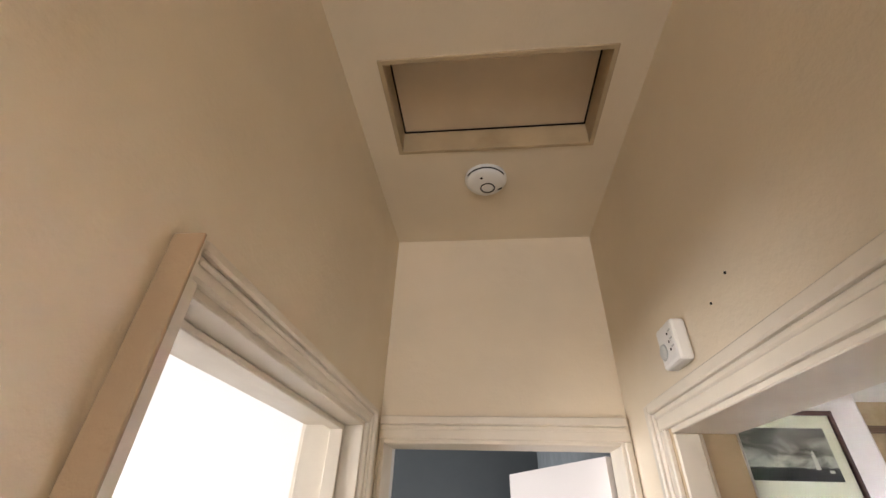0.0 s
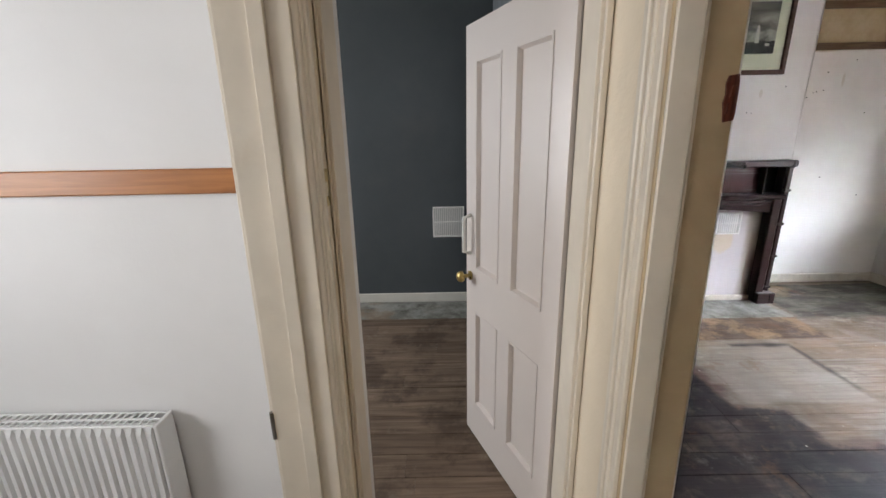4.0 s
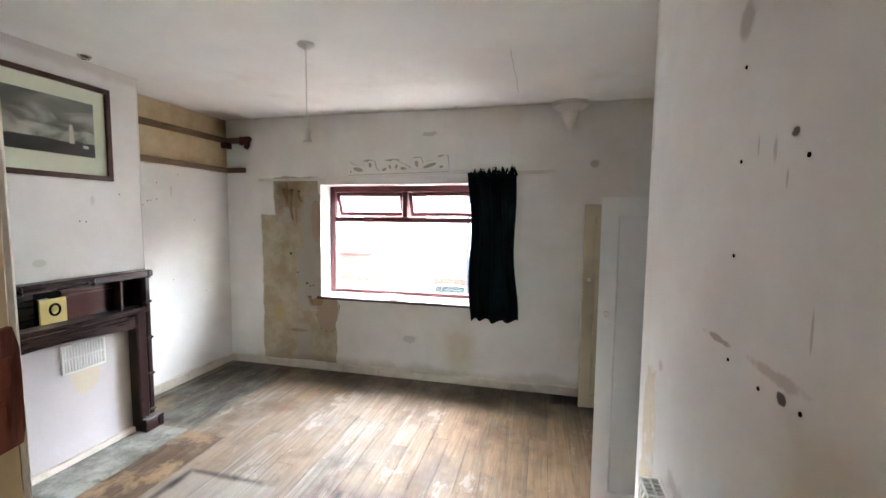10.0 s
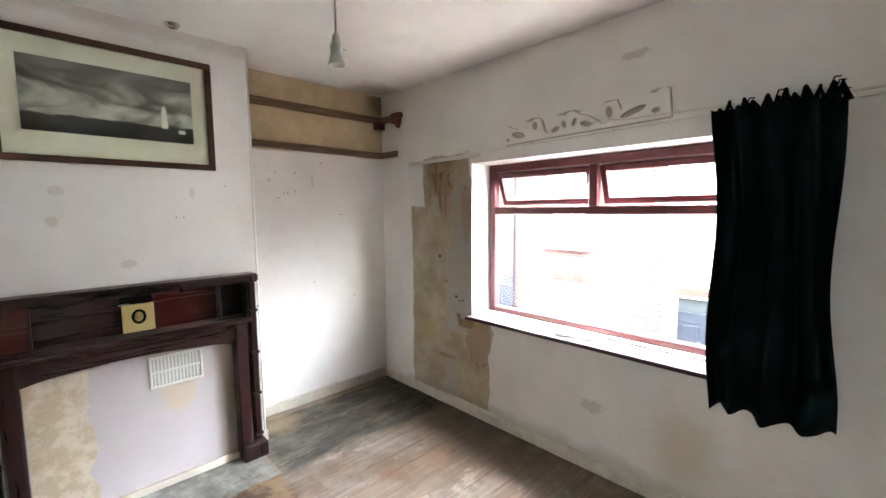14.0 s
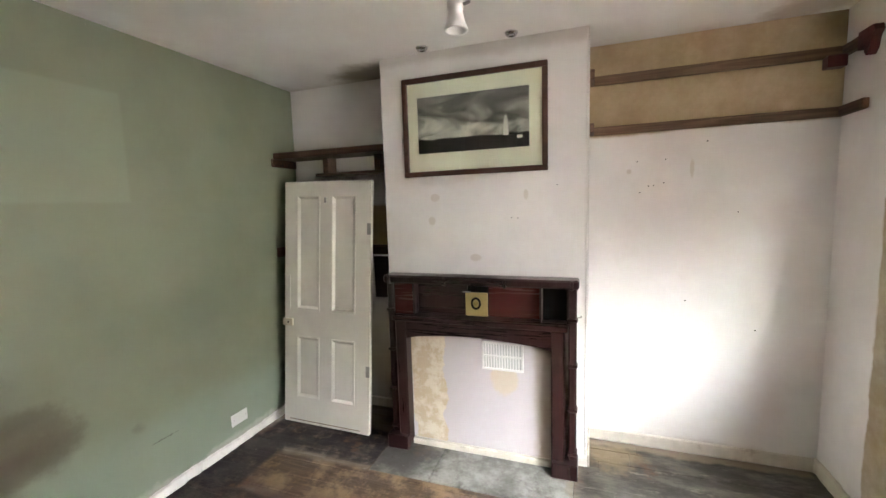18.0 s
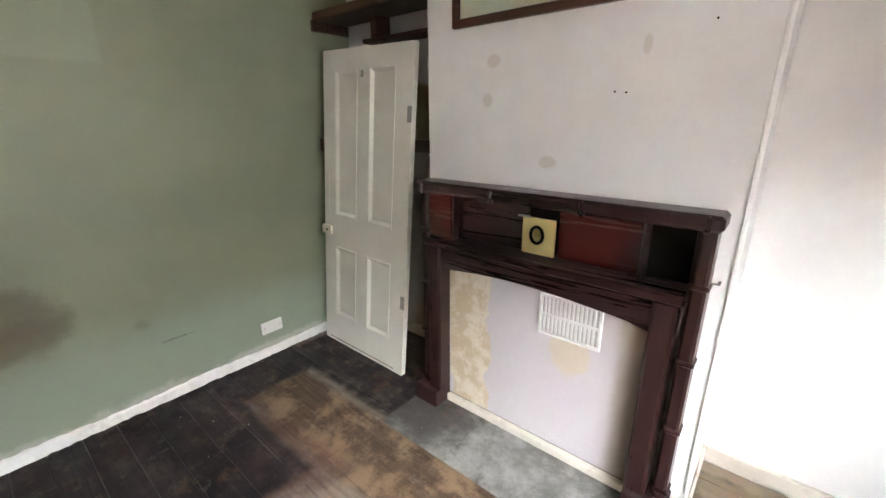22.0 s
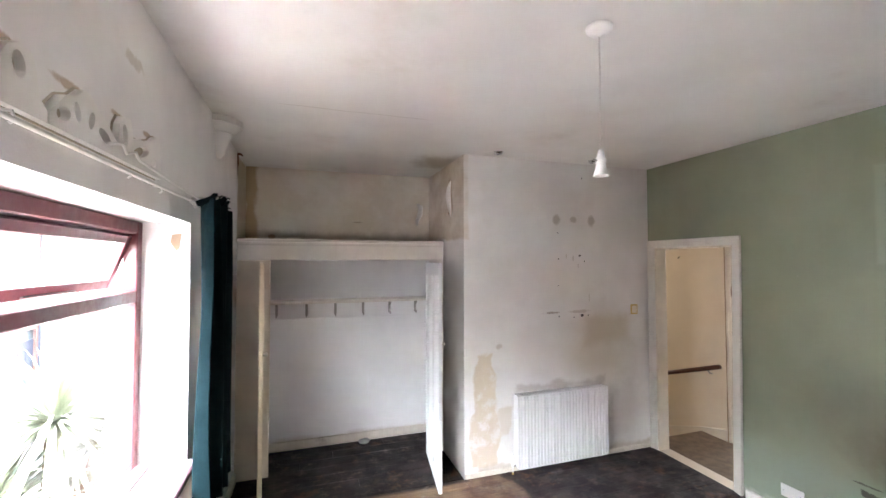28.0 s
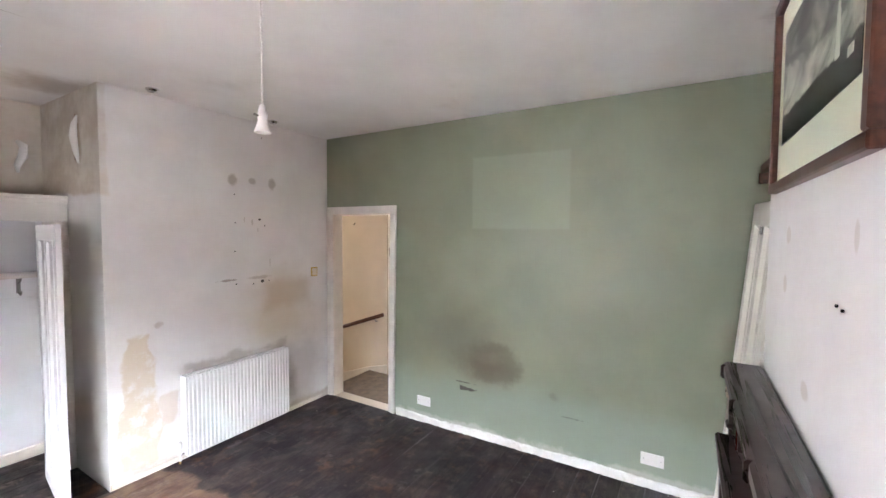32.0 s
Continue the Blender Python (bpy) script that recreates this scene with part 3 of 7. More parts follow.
MAT_PAPER = paint("torn_brown_paper", (0.33, 0.235, 0.135), 0.8, 0.2, (0.16, 0.09, 0.04), 0.5, 0.2, 14.0).m
m = Mat("grey_hearth_stone", 0.75, 0.0, 0.3)
c = m.mix(m.step(m.noise(4.5, 7, 0.7), 0.36, 0.64), (0.17, 0.165, 0.145), (0.33, 0.33, 0.30))
m.bump(m.math("ADD", m.noise(16, 6, 0.65), m.math("MULTIPLY", m.noise(90, 3), 0.3)), 0.35, 0.008)
MAT_SLAB = layers(m, c, [
    (m.step(m.noise(2.6, 6, 0.7), 0.50, 0.66), (0.055, 0.045, 0.036), 0.8),
    (m.blob((2.05, 4.0, None), (0.38, 0.32, 1), 0.6, 0.5, 5), (0.045, 0.040, 0.036), 0.85),
    (m.step(m.noise(26, 4, 0.7), 0.66, 0.72), (0.42, 0.38, 0.33), 0.6),
    (m.step(m.noise(1.7, 5, 0.65), 0.52, 0.68), (0.24, 0.15, 0.085), 0.55),
])
MAT_MOUNT = plain("pale_green_mount", (0.80, 0.79, 0.62), 0.6, 0, 0.03).m
MAT_FRAME = wood("brown_picture_frame", (0.05, 0.017, 0.010), (0.10, 0.035, 0.02), 0.35, 0, 1.0, 0.05).m
MAT_CURTAIN = plain("black_green_velvet", (0.002, 0.008, 0.0095), 0.95, 0, 0.3, 30, 0.2)
MAT_CURTAIN.b.inputs["Specular IOR Level"].default_value = 0.06
MAT_CURTAIN = MAT_CURTAIN.m

m = Mat("fireplace_board", 0.75)
c = m.mix(m.noise(3, 5), (0.50, 0.46, 0.46), (0.58, 0.54, 0.545))
MAT_BOARD = layers(m, c, [
    (m.patch((2.22, None, 0.4), (0.13, 1, 0.6), 0.006, 0.09, 5), m.mix(m.step(m.noise(9, 6, 0.7), 0.42, 0.58), (0.55, 0.445, 0.30), (0.67, 0.595, 0.47)), 1.0),
    (m.patch((2.06, None, 0.4), (0.04, 1, 0.6), 0.01, 0.03, 4), (0.56, 0.58, 0.62), 0.7),
    (m.blob((2.78, None, 0.56), (0.10, 1, 0.13), 0.3, 0.5, 8), (0.6, 0.49, 0.32), 0.65),
    # shadow of the right post and a brown stain, painted together
    (m.patch((3.06, None, 0.4), (0.08, 1, 0.6), 0.03, 0.06, 4), (0.42, 0.37, 0.31), 0.9),
])

# floor boards: bare middle, black-stained surround
m = Mat("floor_boards", 0.7, 0.0, 0.22)
rnd = m.node("ShaderNodeObjectInfo").outputs["Random"]
shift = m.node("ShaderNodeCombineXYZ")
m.put(shift.inputs[2], m.math("MULTIPLY", rnd, 40.0))


def along_board(sx, sy):
    n = m.node("ShaderNodeVectorMath", operation="ADD")
    m.put(n.inputs[0], m.scaled(m.pos(), (sx, sy, sy)))
    m.put(n.inputs[1], shift.outputs[0])
    return n.outputs[0]


grain = m.noise(1.0, 7, 0.65, along_board(1.8, 34), 1.2)
fibre = m.noise(1.0, 4, 0.7, along_board(5, 190))
streak = m.noise(1.0, 5, 0.6, along_board(0.9, 7), 0.8)
broad = m.noise(1.5, 6, 0.62)
bare = m.mix(m.step(grain, 0.25, 0.75), (0.165, 0.132, 0.103), (0.32, 0.28, 0.24))
gold = m.mix(m.step(grain, 0.25, 0.75), (0.18, 0.106, 0.053), (0.33, 0.218, 0.120))
c = m.mix(m.math("MULTIPLY", m.blob((3.25, 1.30, None), (1.50, 1.25, 1), 0.6, 0.35, 2.5), 0.95), bare, gold)
c = m.mix(m.step(rnd, 0.35, 1.0, 0.0, 0.6), c, m.mix(grain, (0.12, 0.08, 0.05), (0.24, 0.17, 0.11)))
c = m.mix(m.math("MULTIPLY", m.step(m.noise(2.3, 6, 0.65), 0.42, 0.66), 0.55), c, m.mix(grain, (0.15, 0.085, 0.045), (0.31, 0.20, 0.115)))
c = m.mix(m.math("MULTIPLY", m.step(streak, 0.50, 0.68), 0.38), c, (0.085, 0.058, 0.040))
c = m.mix(m.math("MULTIPLY", m.step(broad, 0.50, 0.66), 0.62), c, (0.105, 0.068, 0.045))
c = m.mix(m.math("MULTIPLY", m.step(m.noise(5.5, 7, 0.7), 0.54, 0.66), 0.5), c, (0.12, 0.085, 0.06))
c = m.mix(m.math("MULTIPLY", m.step(m.noise(3.3, 7, 0.72, m.scaled(m.pos(), (0.55, 1.0, 1.0))), 0.58, 0.66), 0.45), c, (0.46, 0.41, 0.35))
c = m.mix(m.math("MULTIPLY", m.step(m.noise(46, 3, 0.6), 0.70, 0.78), 0.6), c, (0.07, 0.05, 0.036))
# scrubbed pale rectangle before the hearth and the tan strip beside it
c = m.mix(m.math("MULTIPLY", m.patch((2.36, 3.02, None), (0.42, 0.32, 1), 0.02, 0.03, 5), 0.45), c, m.mix(grain, (0.26, 0.235, 0.205), (0.38, 0.35, 0.31)))
brown = m.mix(m.step(m.noise(3.6, 7, 0.70), 0.45, 0.62), (0.050, 0.028, 0.018), (0.27, 0.175, 0.10))
brown = m.mix(m.math("MULTIPLY", m.step(grain, 0.3, 0.7), 0.22), brown, (0.30, 0.20, 0.12))
c = m.mix(m.math("MULTIPLY", m.patch((2.2, 3.62, None), (1.02, 0.19, 1), 0.03, 0.05, 4.5), 0.9), c, brown)
# soft dark band along the window wall: its shade and a stain, in the colour
c = m.mix(m.math("MULTIPLY", m.patch((4.46, 2.4, None), (0.24, 2.4, 1), 0.12, 0.25, 3), m.step(m.noise(4, 5, 0.6), 0.3, 0.7, 0.3, 0.85)), c, (0.085, 0.060, 0.042))
# purple-brown halo round the black
halo = m.patch((1.80, 1.40, None), (1.08, 1.02, 1), 0.10, 0.20, 4, 8)
halo = m.math("MAXIMUM", halo, m.patch((1.45, 2.75, None), (0.60, 0.75, 1), 0.08, 0.12, 4))
c = m.mix(m.math("MULTIPLY", halo, m.step(m.noise(5, 6, 0.68), 0.32, 0.64, 0.35, 0.92)), c, m.mix(grain, (0.058, 0.032, 0.028), (0.15, 0.082, 0.062)))
black = m.mix(m.step(m.noise(2.2, 5, 0.6), 0.40, 0.62), (0.009, 0.008, 0.010), (0.028, 0.019, 0.020))
black = m.mix(m.math("MULTIPLY", m.step(grain, 0.45, 0.85), 0.5), black, (0.075, 0.062, 0.064))
black = m.mix(m.math("MULTIPLY", m.step(m.noise(3.4, 7, 0.72, m.scaled(m.pos(), (0.7, 1.3, 1))), 0.52, 0.64), 0.6), black, (0.070, 0.052, 0.046))
dark = None
for ctr, half, wob in (
        ((1.63, 1.48), (0.84, 0.88), 0.15), ((2.48, 1.86), (0.25, 0.40), 0.13), ((1.55, 2.42), (0.66, 0.24), 0.12),
        ((1.37, 2.90), (0.55, 0.50), 0.05), ((1.02, 3.62), (0.18, 0.32), 0.05), ((1.42, 4.06), (0.52, 0.21), 0.02),
        ((1.0, 4.5), (0.2, 0.2), 0.05), ((3.74, -0.06), (0.94, 0.72), 0.04), ((4.60, 0.7), (0.16, 0.30), 0.05),
        ((2.60, 3.36), (0.22, 0.020), 0.035), ((2.80, 3.08), (0.012, 0.26), 0.022), ((2.62, 2.30), (0.22, 0.012), 0.03)):
    one = m.patch((*ctr, None), (*half, 1), 0.03, wob, 4, 8)
    dark = one if dark is None else m.math("MAXIMUM", dark, one)
worn = m.math("MULTIPLY", m.step(m.noise(6.5, 7, 0.75), 0.52, 0.70, 1.0, 0.45), m.step(m.noise(1.9, 5, 0.7), 0.54, 0.70, 0.98, 0.62))
c = m.mix(m.math("MULTIPLY", dark, worn), c, black)
# dusty grey-black lino print in the window alcove
c = m.mix(m.math("MULTIPLY", m.patch((3.94, 4.20, None), (0.70, 0.42, 1), 0.05, 0.06, 4), 0.92), c, m.mix(m.step(m.noise(5, 7, 0.72, m.scaled(m.pos(), (0.6, 1.5, 1.0))), 0.40, 0.66), (0.040, 0.038, 0.032), (0.135, 0.128, 0.104)))
c = m.mix(m.math("MULTIPLY", m.patch((3.94, 4.20, None), (0.70, 0.42, 1), 0.05, 0.06, 4), m.step(m.noise(7, 7, 0.75, m.scaled(m.pos(), (0.45, 1.6, 1.0))), 0.57, 0.64, 0.0, 0.65)), c, (0.26, 0.24, 0.20))
c = m.mix(m.math("MULTIPLY", m.blob((3.45, 4.42, None), (0.26, 0.20, 1), 0.6, 0.7, 7), 0.7), c, (0.27, 0.20, 0.12))
c = m.mix(m.math("MULTIPLY", m.patch((3.94, 4.575, None), (0.70, 0.045, 1), 0.02, 0.05, 7), 0.7), c, (0.30, 0.24, 0.17))
c = m.mix(m.math("MULTIPLY", m.step(m.noise(3.1, 7, 0.72), 0.57, 0.66), 0.45), c, m.mix(grain, (0.10, 0.048, 0.026), (0.22, 0.115, 0.06)))
# grey plaster smears, specks and grime
c = m.mix(m.math("MULTIPLY", m.step(m.noise(4.2, 7, 0.75), 0.60, 0.68), 0.34), c, (0.20, 0.185, 0.175))
c = m.mix(m.math("MULTIPLY", m.step(m.noise(19, 5, 0.75), 0.67, 0.73), 0.55), c, (0.34, 0.31, 0.28))
c = m.mix(m.math("MULTIPLY", m.step(m.noise(24, 4, 0.7, m.scaled(m.pos(), (0.5, 1, 1))), 0.68, 0.74), 0.75), c, (0.022, 0.017, 0.014))
c = m.mix(m.math("MULTIPLY", m.step(fibre, 0.56, 0.74), 0.22), c, (0.045, 0.034, 0.027))
m.colour(c)
m.rough(m.step(m.noise(5, 4), 0.25, 0.75, 0.42, 0.74))
m.bump(m.math("ADD", m.math("ADD", grain, m.math("MULTIPLY", fibre, 0.5)), m.math("MULTIPLY", m.noise(9, 4), 0.5)), 0.45, 0.004)
MAT_FLOOR = m.m
m = Mat("dusty_brown_floor_boards", 0.6, 0.0, 0.3)
g = m.noise(1.0, 6, 0.6, m.scaled(m.pos(), (1.5, 26, 26)), 1.2)
c = m.mix(m.step(g, 0.28, 0.72), (0.13, 0.088, 0.060), (0.28, 0.205, 0.15))
c = m.mix(m.step(m.node("ShaderNodeObjectInfo").outputs["Random"], 0.3, 1.0, 0.0, 0.45), c, (0.075, 0.048, 0.032))
c = m.mix(m.math("MULTIPLY", m.step(m.noise(2.2, 7, 0.68), 0.48, 0.62), 0.65), c, (0.055, 0.036, 0.026))
c = m.mix(m.math("MULTIPLY", m.step(m.noise(3.7, 7, 0.72), 0.58, 0.66), 0.5), c, (0.26, 0.215, 0.165))
c = m.mix(m.math("MULTIPLY", m.step(m.noise(24, 4, 0.7), 0.68, 0.75), 0.7), c, (0.03, 0.022, 0.018))
c = m.mix(m.math("MULTIPLY", m.step(m.noise(37, 3, 0.6), 0.74, 0.79), 0.8), c, (0.5, 0.46, 0.40))
m.colour(c)
m.rough(m.step(m.noise(6, 4), 0.25, 0.75, 0.45, 0.75))
m.bump(m.math("ADD", g, m.math("MULTIPLY", m.noise(11, 4), 0.5)), 0.35, 0.004)
MAT_FLOOR2 = m.m
MAT_CARPET = paint("worn_brown_stair_covering", (0.16, 0.115, 0.075), 0.9, 0.3, (0.07, 0.045, 0.03), 0.6, 0.4, 12).m

def clear_pane(name, gloss):
    m = Mat(name, 0.02)
    clear, mirror, both = m.node("ShaderNodeBsdfTransparent"), m.node("ShaderNodeBsdfGlossy"), m.node("ShaderNodeMixShader")
    clear.inputs[0].default_value = (0.97, 0.985, 0.98, 1)
    mirror.inputs["Roughness"].default_value = 0.03
    both.inputs[0].default_value = gloss
    m.t.links.new(clear.outputs[0], both.inputs[1])
    m.t.links.new(mirror.outputs[0], both.inputs[2])
    m.t.links.new(both.outputs[0], m.t.nodes["Material Output"].inputs["Surface"])
    return m.m


MAT_GLASS = clear_pane("window_glass", 0.04)
MAT_PICGLASS = clear_pane("picture_glass", 0.035)
# clouded seascape print
m = Mat("sepia_seascape_print", 0.4)
o = m.obj()
cl = m.noise(1.0, 6, 0.55, m.scaled(o, (3.2, 3.2, 8.0)), 0.8)
sky_c = m.mix(m.step(cl, 0.35, 0.68), (0.06, 0.058, 0.045), (0.66, 0.65, 0.54))
h = m.axis(o, 2)
sky_c = m.mix(m.step(h, 0.02, 0.16, 0.0, 0.65), sky_c, (0.07, 0.068, 0.055))
land = m.math("ADD", h, m.math("MULTIPLY", m.math("SUBTRACT", m.noise(1.0, 5, 0.6, m.scaled(o, (9, 0, 0))), 0.5), 0.06))
m.colour(m.mix(m.step(land, -0.10, -0.088, 1.0, 0.0), sky_c, (0.012, 0.012, 0.010)))
MAT_PRINT = m.m


def brick_material():
    m = Mat("terrace_brick", 0.85)
    o = m.pos()
    sw_ = m.node("ShaderNodeCombineXYZ")
    m.put(sw_.inputs[0], m.axis(o, 1))
    m.put(sw_.inputs[1], m.axis(o, 2))
    br = m.node("ShaderNodeTexBrick")
    m.put(br.inputs["Vector"], sw_.outputs[0])
    for k, v in (("Scale", 1.0), ("Mortar Size", 0.009), ("Brick Width", 0.225), ("Row Height", 0.075), ("Bias", -0.1)):
        br.inputs[k].default_value = v
    br.inputs["Color1"].default_value = (0.088, 0.031, 0.023, 1)
    br.inputs["Color2"].default_value = (0.036, 0.014, 0.012, 1)
    br.inputs["Mortar"].default_value = (0.15, 0.115, 0.10, 1)
    c = m.mix(m.math("MULTIPLY", m.noise(2.0, 5), 0.35), br.outputs["Color"], (0.085, 0.032, 0.022))
    m.colour(c)
    m.bump(br.outputs["Fac"], 0.4, -0.01)
    return m.m


MAT_BRICK = brick_material()


# ---------- builders ----------
def world_of(ob):
    return (world_of(ob.parent) if ob.parent else Matrix()) @ ob.matrix_basis


def thing(name, base, label, category, group="", kind=""):
    ob = new(name)
    ob.empty_display_size = 0.05
    ob.matrix_basis = Matrix.Translation(base)
    return tagged(ob, label, category, group, kind)


def mesh_of(bm, mat, smooth=False):
    bmesh.ops.recalc_face_normals(bm, faces=bm.faces)
    me = bpy.data.meshes.new("mesh")
    for f in bm.faces:
        f.smooth = smooth
    bm.to_mesh(me)
    bm.free()
    for one in mat if isinstance(mat, (list, tuple)) else [mat]:
        me.materials.append(one)
    return me


def part(name, bm, mat, parent=None, label="", smooth=False):
    """Links a bmesh given in world metres as one mesh object under a thing or part."""
    if parent is not None:
        bm.transform(world_of(parent).inverted())
    ob = new(name, mesh_of(bm, mat, smooth))
    if parent is not None:
        ob.parent = parent
    if label:
        tagged(ob, label)
    return ob


def single(name, bm, mat, label, category, group="", kind="", smooth=False):
    return tagged(part(name, bm, mat, None, "", smooth), label, category, group, kind)


def box(x0, x1, y0, y1, z0, z1, bevel=0.0, bm=None, seg=1):
    out = bm if bm is not None else bmesh.new()
    b = bmesh.new() if (bevel and bm is not None) else out
    vs = [b.verts.new((x, y, z)) for z in (z0, z1) for x, y in ((x0, y0), (x1, y0), (x1, y1), (x0, y1))]
    for q in ((0, 3, 2, 1), (4, 5, 6, 7), (0, 1, 5, 4), (1, 2, 6, 5), (2, 3, 7, 6), (3, 0, 4, 7)):
        b.faces.new([vs[i] for i in q])
    if bevel:
        bmesh.ops.bevel(b, geom=list(b.edges) if b is not out or bm is None else [], offset=bevel, segments=seg, affect="EDGES", profile=0.5)
    if b is not out:
        me = bpy.data.meshes.new("tmp")
        b.to_mesh(me)
        b.free()
        out.from_mesh(me)
        bpy.data.meshes.remove(me)
    return out


def prism(points, axis, a, b, bm=None):
    """A polygon, given in the two other axes in cyclic order, drawn out along an axis from a to b."""
    bm = bm if bm is not None else bmesh.new()

    def at(p, v):
        c = [0, 0, 0]
        c[axis], c[(axis + 1) % 3], c[(axis + 2) % 3] = v, p[0], p[1]
        return bm.verts.new(c)

    lo, hi = [at(p, a) for p in points], [at(p, b) for p in points]
    n = len(points)
    bm.faces.new(lo)
    bm.faces.new(hi)
    for i in range(n):
        bm.faces.new((lo[i], lo[(i + 1) % n], hi[(i + 1) % n], hi[i]))
    return bm


def lathe(centre, axis, rings, seg=24, bm=None):
    """Rings of (distance along the axis, radius) turned round an axis; closed at both ends."""
    bm = bm if bm is not None else bmesh.new()
    axis = Vector(axis).normalized()
    u = axis.orthogonal().normalized()
    v = axis.cross(u)
    rows = []
    for d, r in rings:
        rows.append([bm.verts.new(Vector(centre) + axis * d + (u * math.cos(a) + v * math.sin(a)) * max(r, 1e-4)) for a in (2 * math.pi * k / seg for k in range(seg))])
    for lo, hi in zip(rows, rows[1:]):
        for k in range(seg):
            bm.faces.new((lo[k], lo[(k + 1) % seg], hi[(k + 1) % seg], hi[k]))
    bm.faces.new(rows[0])
    bm.faces.new(rows[-1])
    return bm


def tube(path, r, seg=8, bm=None, flat=1.0):
    """A round bar along a path of points."""
    bm = bm if bm is not None else bmesh.new()
    pts = [Vector(p) for p in path]
    rows, u = [], None
    for i, p in enumerate(pts):
        t = (pts[min(i + 1, len(pts) - 1)] - pts[max(i - 1, 0)]).normalized()
        u = t.orthogonal().normalized() if u is None else (u - t * u.dot(t)).normalized()
        v = t.cross(u)
        rr = r[i] if isinstance(r, (list, tuple)) else r
        rows.append([bm.verts.new(p + (u * math.cos(a) * flat + v * math.sin(a)) * rr) for a in (2 * math.pi * k / seg for k in range(seg))])
    for lo, hi in zip(rows, rows[1:]):
        for k in range(seg):
            bm.faces.new((lo[k], lo[(k + 1) % seg], hi[(k + 1) % seg], hi[k]))
    bm.faces.new(rows[0])
    bm.faces.new(rows[-1])
    return bm


def slab_with_holes(axis, a, b, u_range, v_range, holes):
    """A wall or ceiling between a and b on an axis, with holes right through it: low side, high side and edges take one material each."""
    us = sorted({*u_range, *(h[i] for h in holes for i in (0, 1))})
    vs = sorted({*v_range, *(h[i] for h in holes for i in (2, 3))})
    solid = [[not any(h[0] <= (us[i] + us[i + 1]) / 2 <= h[1] and h[2] <= (vs[j] + vs[j + 1]) / 2 <= h[3] for h in holes) for j in range(len(vs) - 1)] for i in range(len(us) - 1)]
    bm, cache = bmesh.new(), {}

    def at(i, j, k):
        if (i, j, k) not in cache:
            c = [0, 0, 0]
            others = [n for n in range(3) if n != axis]
            c[axis], c[others[0]], c[others[1]] = (a, b)[k], us[i], vs[j]
            cache[i, j, k] = bm.verts.new(c)
        return cache[i, j, k]

    def full(i, j):
        return 0 <= i < len(solid) and 0 <= j < len(solid[0]) and solid[i][j]

    for i in range(len(solid)):
        for j in range(len(solid[0])):
            if not solid[i][j]:
                continue
            for k in (0, 1):
                bm.faces.new((at(i, j, k), at(i + 1, j, k), at(i + 1, j + 1, k), at(i, j + 1, k))).material_index = k
            for (di, dj), (p, q) in (((-1, 0), ((i, j), (i, j + 1))), ((1, 0), ((i + 1, j), (i + 1, j + 1))), ((0, -1), ((i, j), (i + 1, j))), ((0, 1), ((i, j + 1), (i + 1, j + 1)))):
                if not full(i + di, j + dj):
                    bm.faces.new((at(*p, 0), at(*q, 0), at(*q, 1), at(*p, 1))).material_index = 2
    return bm


def wall(name, axis, a, b, u_range, v_range, holes, mats, label, category="wall"):
    if not isinstance(mats, (list, tuple)):
        mats = (mats,) * 3
    return single(name, slab_with_holes(axis, a, b, u_range, v_range, holes), mats, label, category, "", "structure")


# ---------- structure ----------
CEIL, LCEIL = 2.755, 2.67
X0, X1, Y0, Y1 = 0.84, 4.66, 0.635, 4.63          # bedroom faces
WIN = (1.50, 3.46, 0.80, 2.03)                     # y, y, z, z of the window opening
W_IN = -0.15
BED_DOOR = (0.715, 1.505, 0.0, 1.965)
NDOOR = (0.002, 0.700, 0.0, 1.978)
WDOOR = (0.848, 1.608, 0.0, 1.992)

wall("wall_west_1", 0, 0.715, X0, (-2.6, 1.85), (-2.9, 2.9), [BED_DOOR], (MAT_LAND, MAT_GREEN, MAT_CREAM), "sage green painted wall with the doorway to the landing")
wall("wall_west_2", 0, 0.72, X0, (1.85, 4.9), (-0.1, 2.9), [], (MAT_BLUE2, MAT_GREEN, MAT_GREEN), "sage green painted wall with brown stains")
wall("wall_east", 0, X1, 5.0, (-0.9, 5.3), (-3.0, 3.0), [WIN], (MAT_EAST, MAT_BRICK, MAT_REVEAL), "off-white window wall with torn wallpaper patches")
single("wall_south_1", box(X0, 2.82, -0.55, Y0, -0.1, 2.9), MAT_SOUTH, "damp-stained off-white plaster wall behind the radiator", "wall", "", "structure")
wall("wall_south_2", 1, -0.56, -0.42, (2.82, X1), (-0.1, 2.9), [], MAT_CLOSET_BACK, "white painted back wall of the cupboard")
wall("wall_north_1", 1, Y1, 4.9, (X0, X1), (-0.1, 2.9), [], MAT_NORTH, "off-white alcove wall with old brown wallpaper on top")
single("chimney_breast", box(1.915, 3.30, 4.25, Y1, -0.1, 2.9, 0.006), MAT_NORTH, "off-white painted chimney breast with filler marks", "chimney breast", "", "structure")
single("ceiling_1", box(X0, X1, -0.55, 4.9, CEIL, CEIL + 0.12), MAT_CEIL, "stained off-white bedroom ceiling, browner near the walls", "ceiling", "", "structure")
HATCH = (0.085, 0.635, 1.03, 1.325)
wall("ceiling_2", 2, LCEIL, LCEIL + 0.12, (-0.02, 0.72), (-2.6, 1.80), [HATCH], (MAT_LAND, MAT_LAND, MAT_CREAM), "cream landing ceiling with a loft hatch", "ceiling")
single("ceiling_3", box(-2.3, W_IN, 0.0, 1.9, LCEIL, LCEIL + 0.12), MAT_BATH, "white bathroom ceiling", "ceiling", "", "structure")
